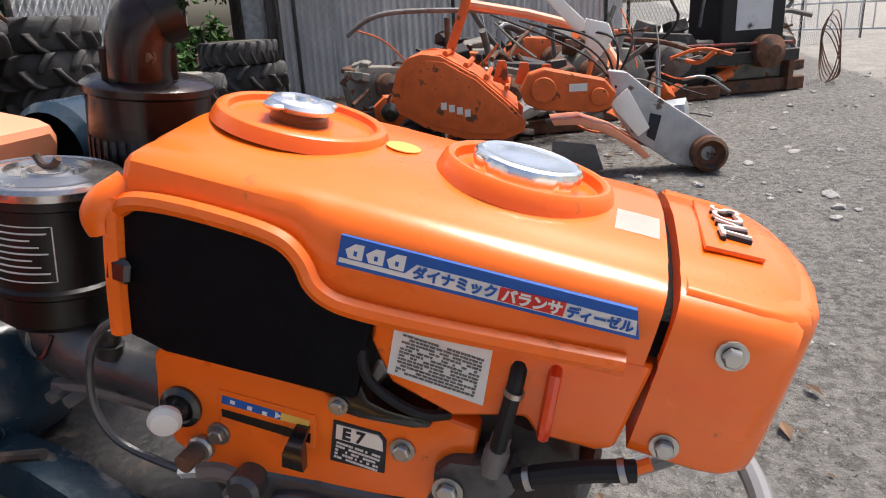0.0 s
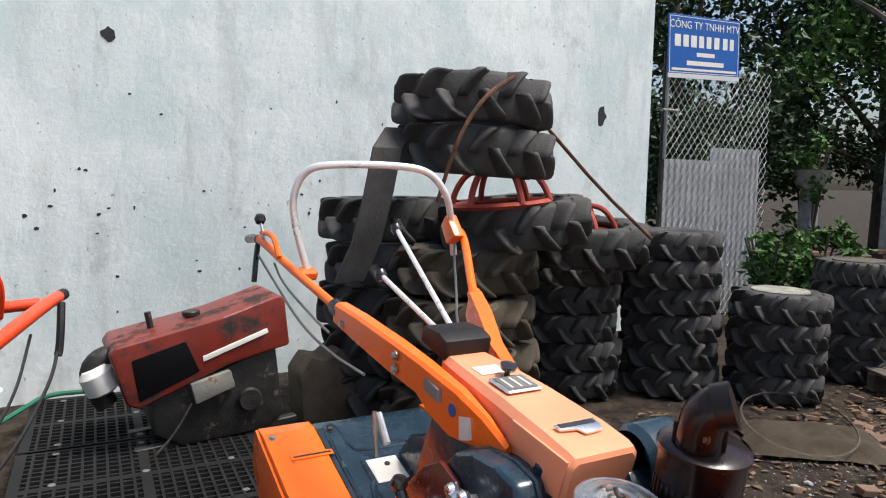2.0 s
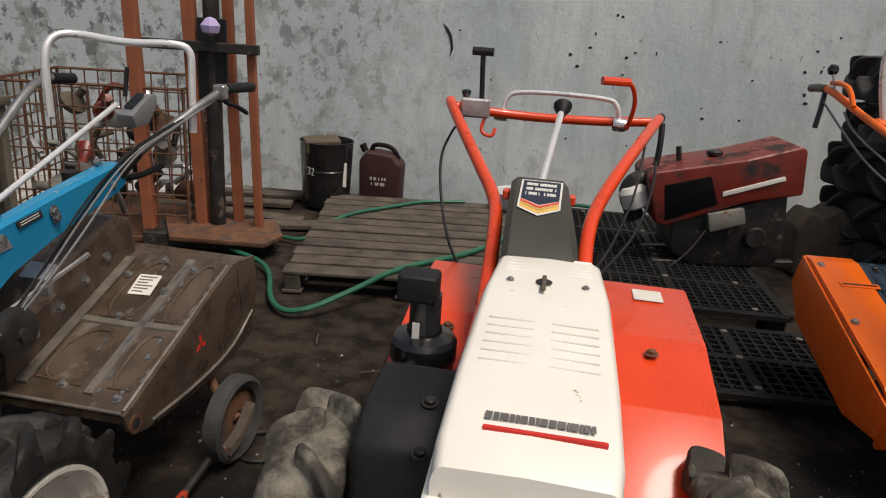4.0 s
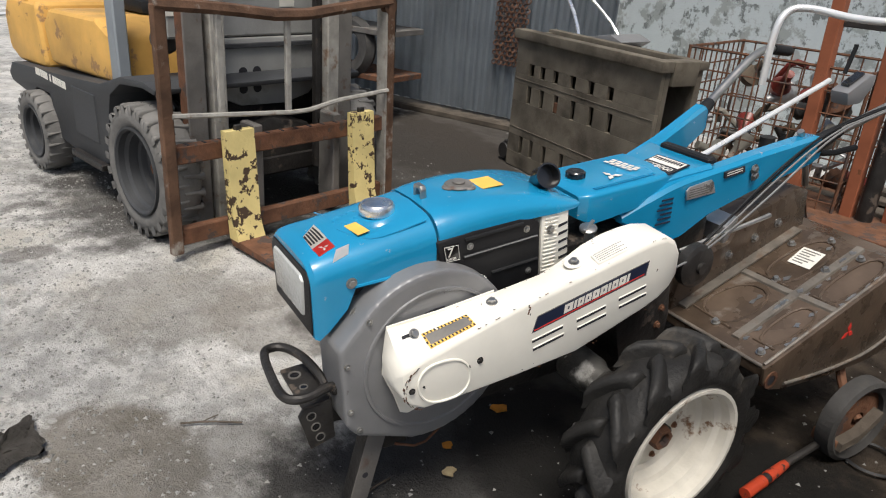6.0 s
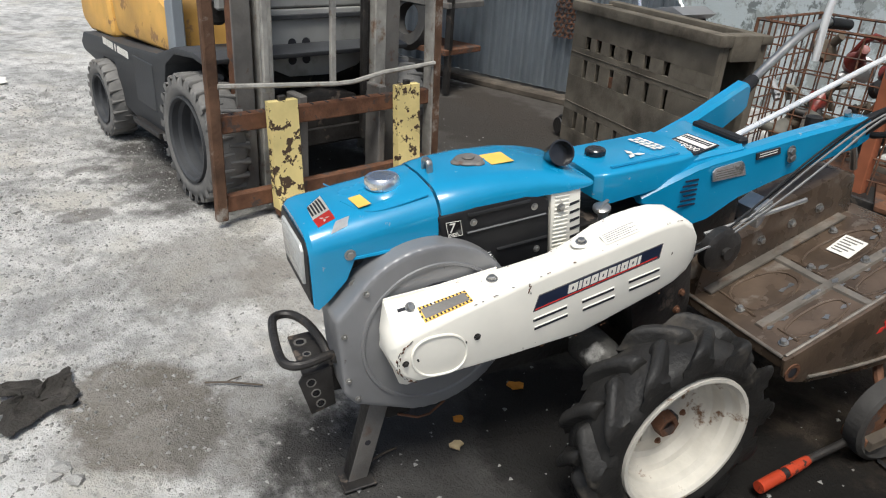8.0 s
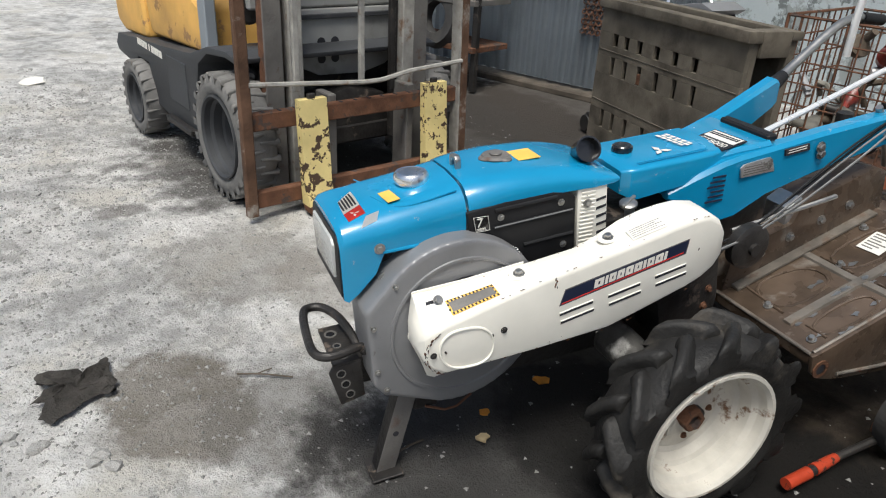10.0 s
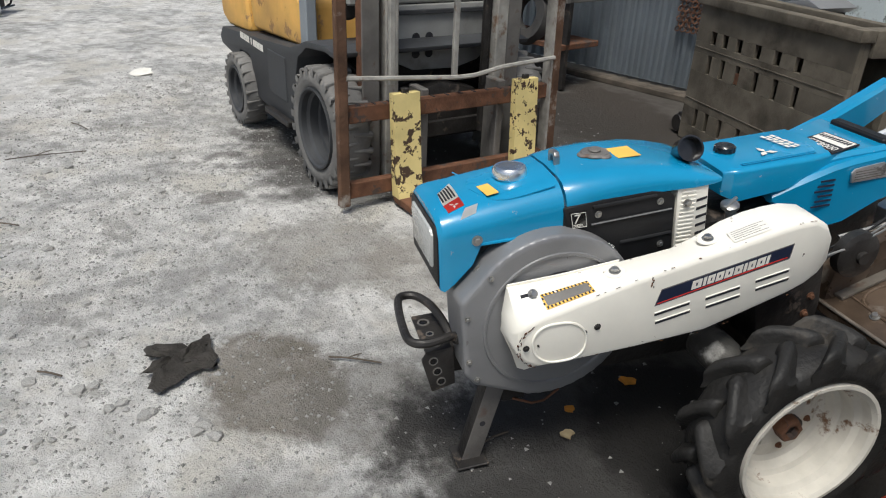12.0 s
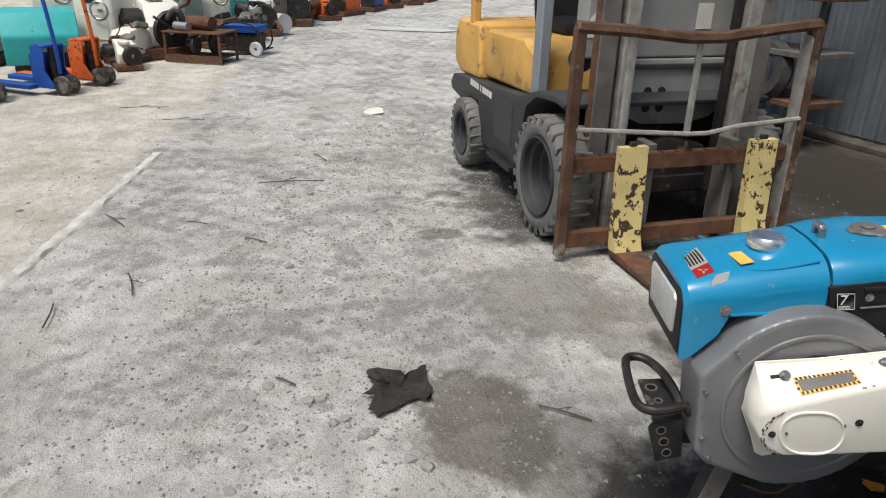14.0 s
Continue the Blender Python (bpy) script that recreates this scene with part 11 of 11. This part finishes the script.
def gravel():
    """Fine grit too small to count."""
    r14 = random.Random(9)
    verts, faces = [], []
    base = [(1, 0, 0), (-0.5, 0.87, 0), (-0.5, -0.87, 0), (0, 0, 0.8)]
    for k in range(44000):
        if k > 26000:
            x, y = r14.uniform(3.0, 9.5), r14.uniform(-2.6, 3.4)
        elif k % 3:
            x, y = track(r14)
            x += r14.gauss(0, 0.5)
            y += r14.gauss(0, 0.5)
        else:
            x, y = r14.uniform(-6.5, 7.0), r14.uniform(-2.2, 3.2)
        s, a = 0.002 + 0.010 * r14.random() ** 2.5, r14.uniform(0, 6.28)
        c, d = math.cos(a) * s, math.sin(a) * s
        n = len(verts)
        z = rise(x, y) - 0.0125
        verts += [(x + c * p - d * q, y + d * p + c * q, z + h * s) for p, q, h in base]
        faces += [(n, n + 1, n + 3), (n + 1, n + 2, n + 3), (n + 2, n, n + 3)]
    me = bpy.data.meshes.new("gravel")
    me.from_pydata(verts, [], faces)
    me.materials.append(pmat("grit", (0.27, 0.265, 0.25), 0.9, vary=0.5, scale=30, bump=0))
    tagged(new("gravel", me), "fine grey grit over the whole yard", "gravel", kind="stuff")


gravel()


def litter():
    """Leaf litter on the dark earth, too fine to count."""
    r15 = random.Random(19)
    verts, faces = [], []
    for k in range(2600):
        x, y = (r15.gauss(6.2, 0.9), r15.gauss(2.7, 0.5)) if k % 2 else (r15.uniform(2.6, 8), r15.uniform(0.2, 4.2))
        s, a = r15.uniform(0.012, 0.045), r15.uniform(0, 6.28)
        c, d = math.cos(a) * s, math.sin(a) * s
        n = len(verts)
        z = rise(x, y) - 0.012 + r15.uniform(0.003, 0.02)
        verts += [(x + c * p - d * q, y + d * p + c * q, z + h * s) for p, q, h in ((1, 0, 0.1), (0, 0.45, 0.3), (-1, 0, 0), (0, -0.45, 0.2))]
        faces.append((n, n + 1, n + 2, n + 3))
    me = bpy.data.meshes.new("leaf_litter")
    me.from_pydata(verts, [], faces)
    me.materials.append(pmat("leaf_litter", (0.16, 0.10, 0.06), 0.9, vary=0.6, scale=5, bump=0.1))
    tagged(new("leaf_litter", me), "brown leaf litter over dark earth", "leaf litter", kind="stuff")


litter()
def kerb_line():
    """A broken strip of old concrete, worn almost flush."""
    rows = []
    for k in range(90):
        u = k / 89
        x, y = -1.5 - 3.9 * u, -2.02 + 0.42 * u ** 0.8
        w = 0.028 + 0.028 * noise.noise((x * 3, 0, 2)) + 0.016 * noise.noise((x * 11, 0, 3))
        y += 0.02 * noise.noise((x * 4, 5, 2))
        top = 0.001 + 0.010 * max(-0.3, noise.noise((x * 5, 1, 7)) + 0.3)
        rows.append([(x, y - w - 0.02, -0.03), (x, y + w + 0.02, -0.03), (x, y + w, top), (x, y - w, top)])
    solid("kerb", loft(rows), M_KERB, None, "broken low concrete kerb line", "kerb", kind="structure", smooth=60)


kerb_line()


def scrap_heap(x, y, turn, seed, n, S):
    """Bars, shafts and bent tubes thrown over the scrapped machines."""
    r16 = random.Random(seed)
    t = thing("scrap_heap", pose(x, y, 0, 0, 0, turn), "tangle of bent tubes, shafts and orange scrap iron", "scrap", "scrap heaps")
    for k in range(n):
        a = Vector((r16.uniform(-0.9, 0.9) * S, r16.uniform(-0.4, 0.4) * S, r16.uniform(0.03, 0.75) * S))
        d = Vector((r16.uniform(-1, 1), r16.uniform(-0.5, 0.5), r16.uniform(-0.35, 0.6)))
        d *= r16.uniform(0.3, 0.8) * S / d.length
        bend = Vector((0, 0, r16.uniform(-0.15, 0.15) * S))
        pts = [a, a + d * 0.5 + bend, a + d]
        for p in pts:
            p.z = max(p.z, 0.03)
        part("bent_bar", tube(pts, r16.choice((0.008, 0.012, 0.018, 0.026)) * S, 7, 2), r16.choice((M_OLDOR, M_OLDOR, M_GREYIRON, M_RUST, M_DARKM, M_WIRE, M_JUNK)), t)
    for k in range(n // 2):
        w = [r16.uniform(0.04, 0.16) * S for _ in range(3)]
        part("scrap_casting", prism([(-w[0], 0), (-w[0] * 0.7, w[2]), (w[0] * 0.3, w[2] * 1.3), (w[0], w[2] * 0.4), (w[0] * 0.8, 0)], -w[1], w[1], 0.012, m=pose(r16.uniform(-0.8, 0.8) * S, r16.uniform(-0.35, 0.35) * S, r16.uniform(0.0, 0.35) * S, r16.uniform(-25, 25), r16.uniform(-25, 25), r16.uniform(0, 180))), r16.choice((M_OLDOR, M_DARKM, M_ALU, M_RUST)), t)
    return t


for x, y, a, s, n, k in ((8.0, 0.95, -75, 51, 22, 0.9), (9.3, 0.75, -68, 52, 22, 1.0), (7.9, 2.0, -80, 53, 24, 1.0), (10.4, 0.3, -66, 54, 18, 1.1)):
    scrap_heap(x, y, a, s, n, k)

# the plan above is drawn larger than life: bring it to true size
for ob in list(scene.objects):
    if ob.parent is None and ob.type not in ("CAMERA", "LIGHT"):
        ob.matrix_world = Matrix.Scale(TRUE, 4) @ ob.matrix_world
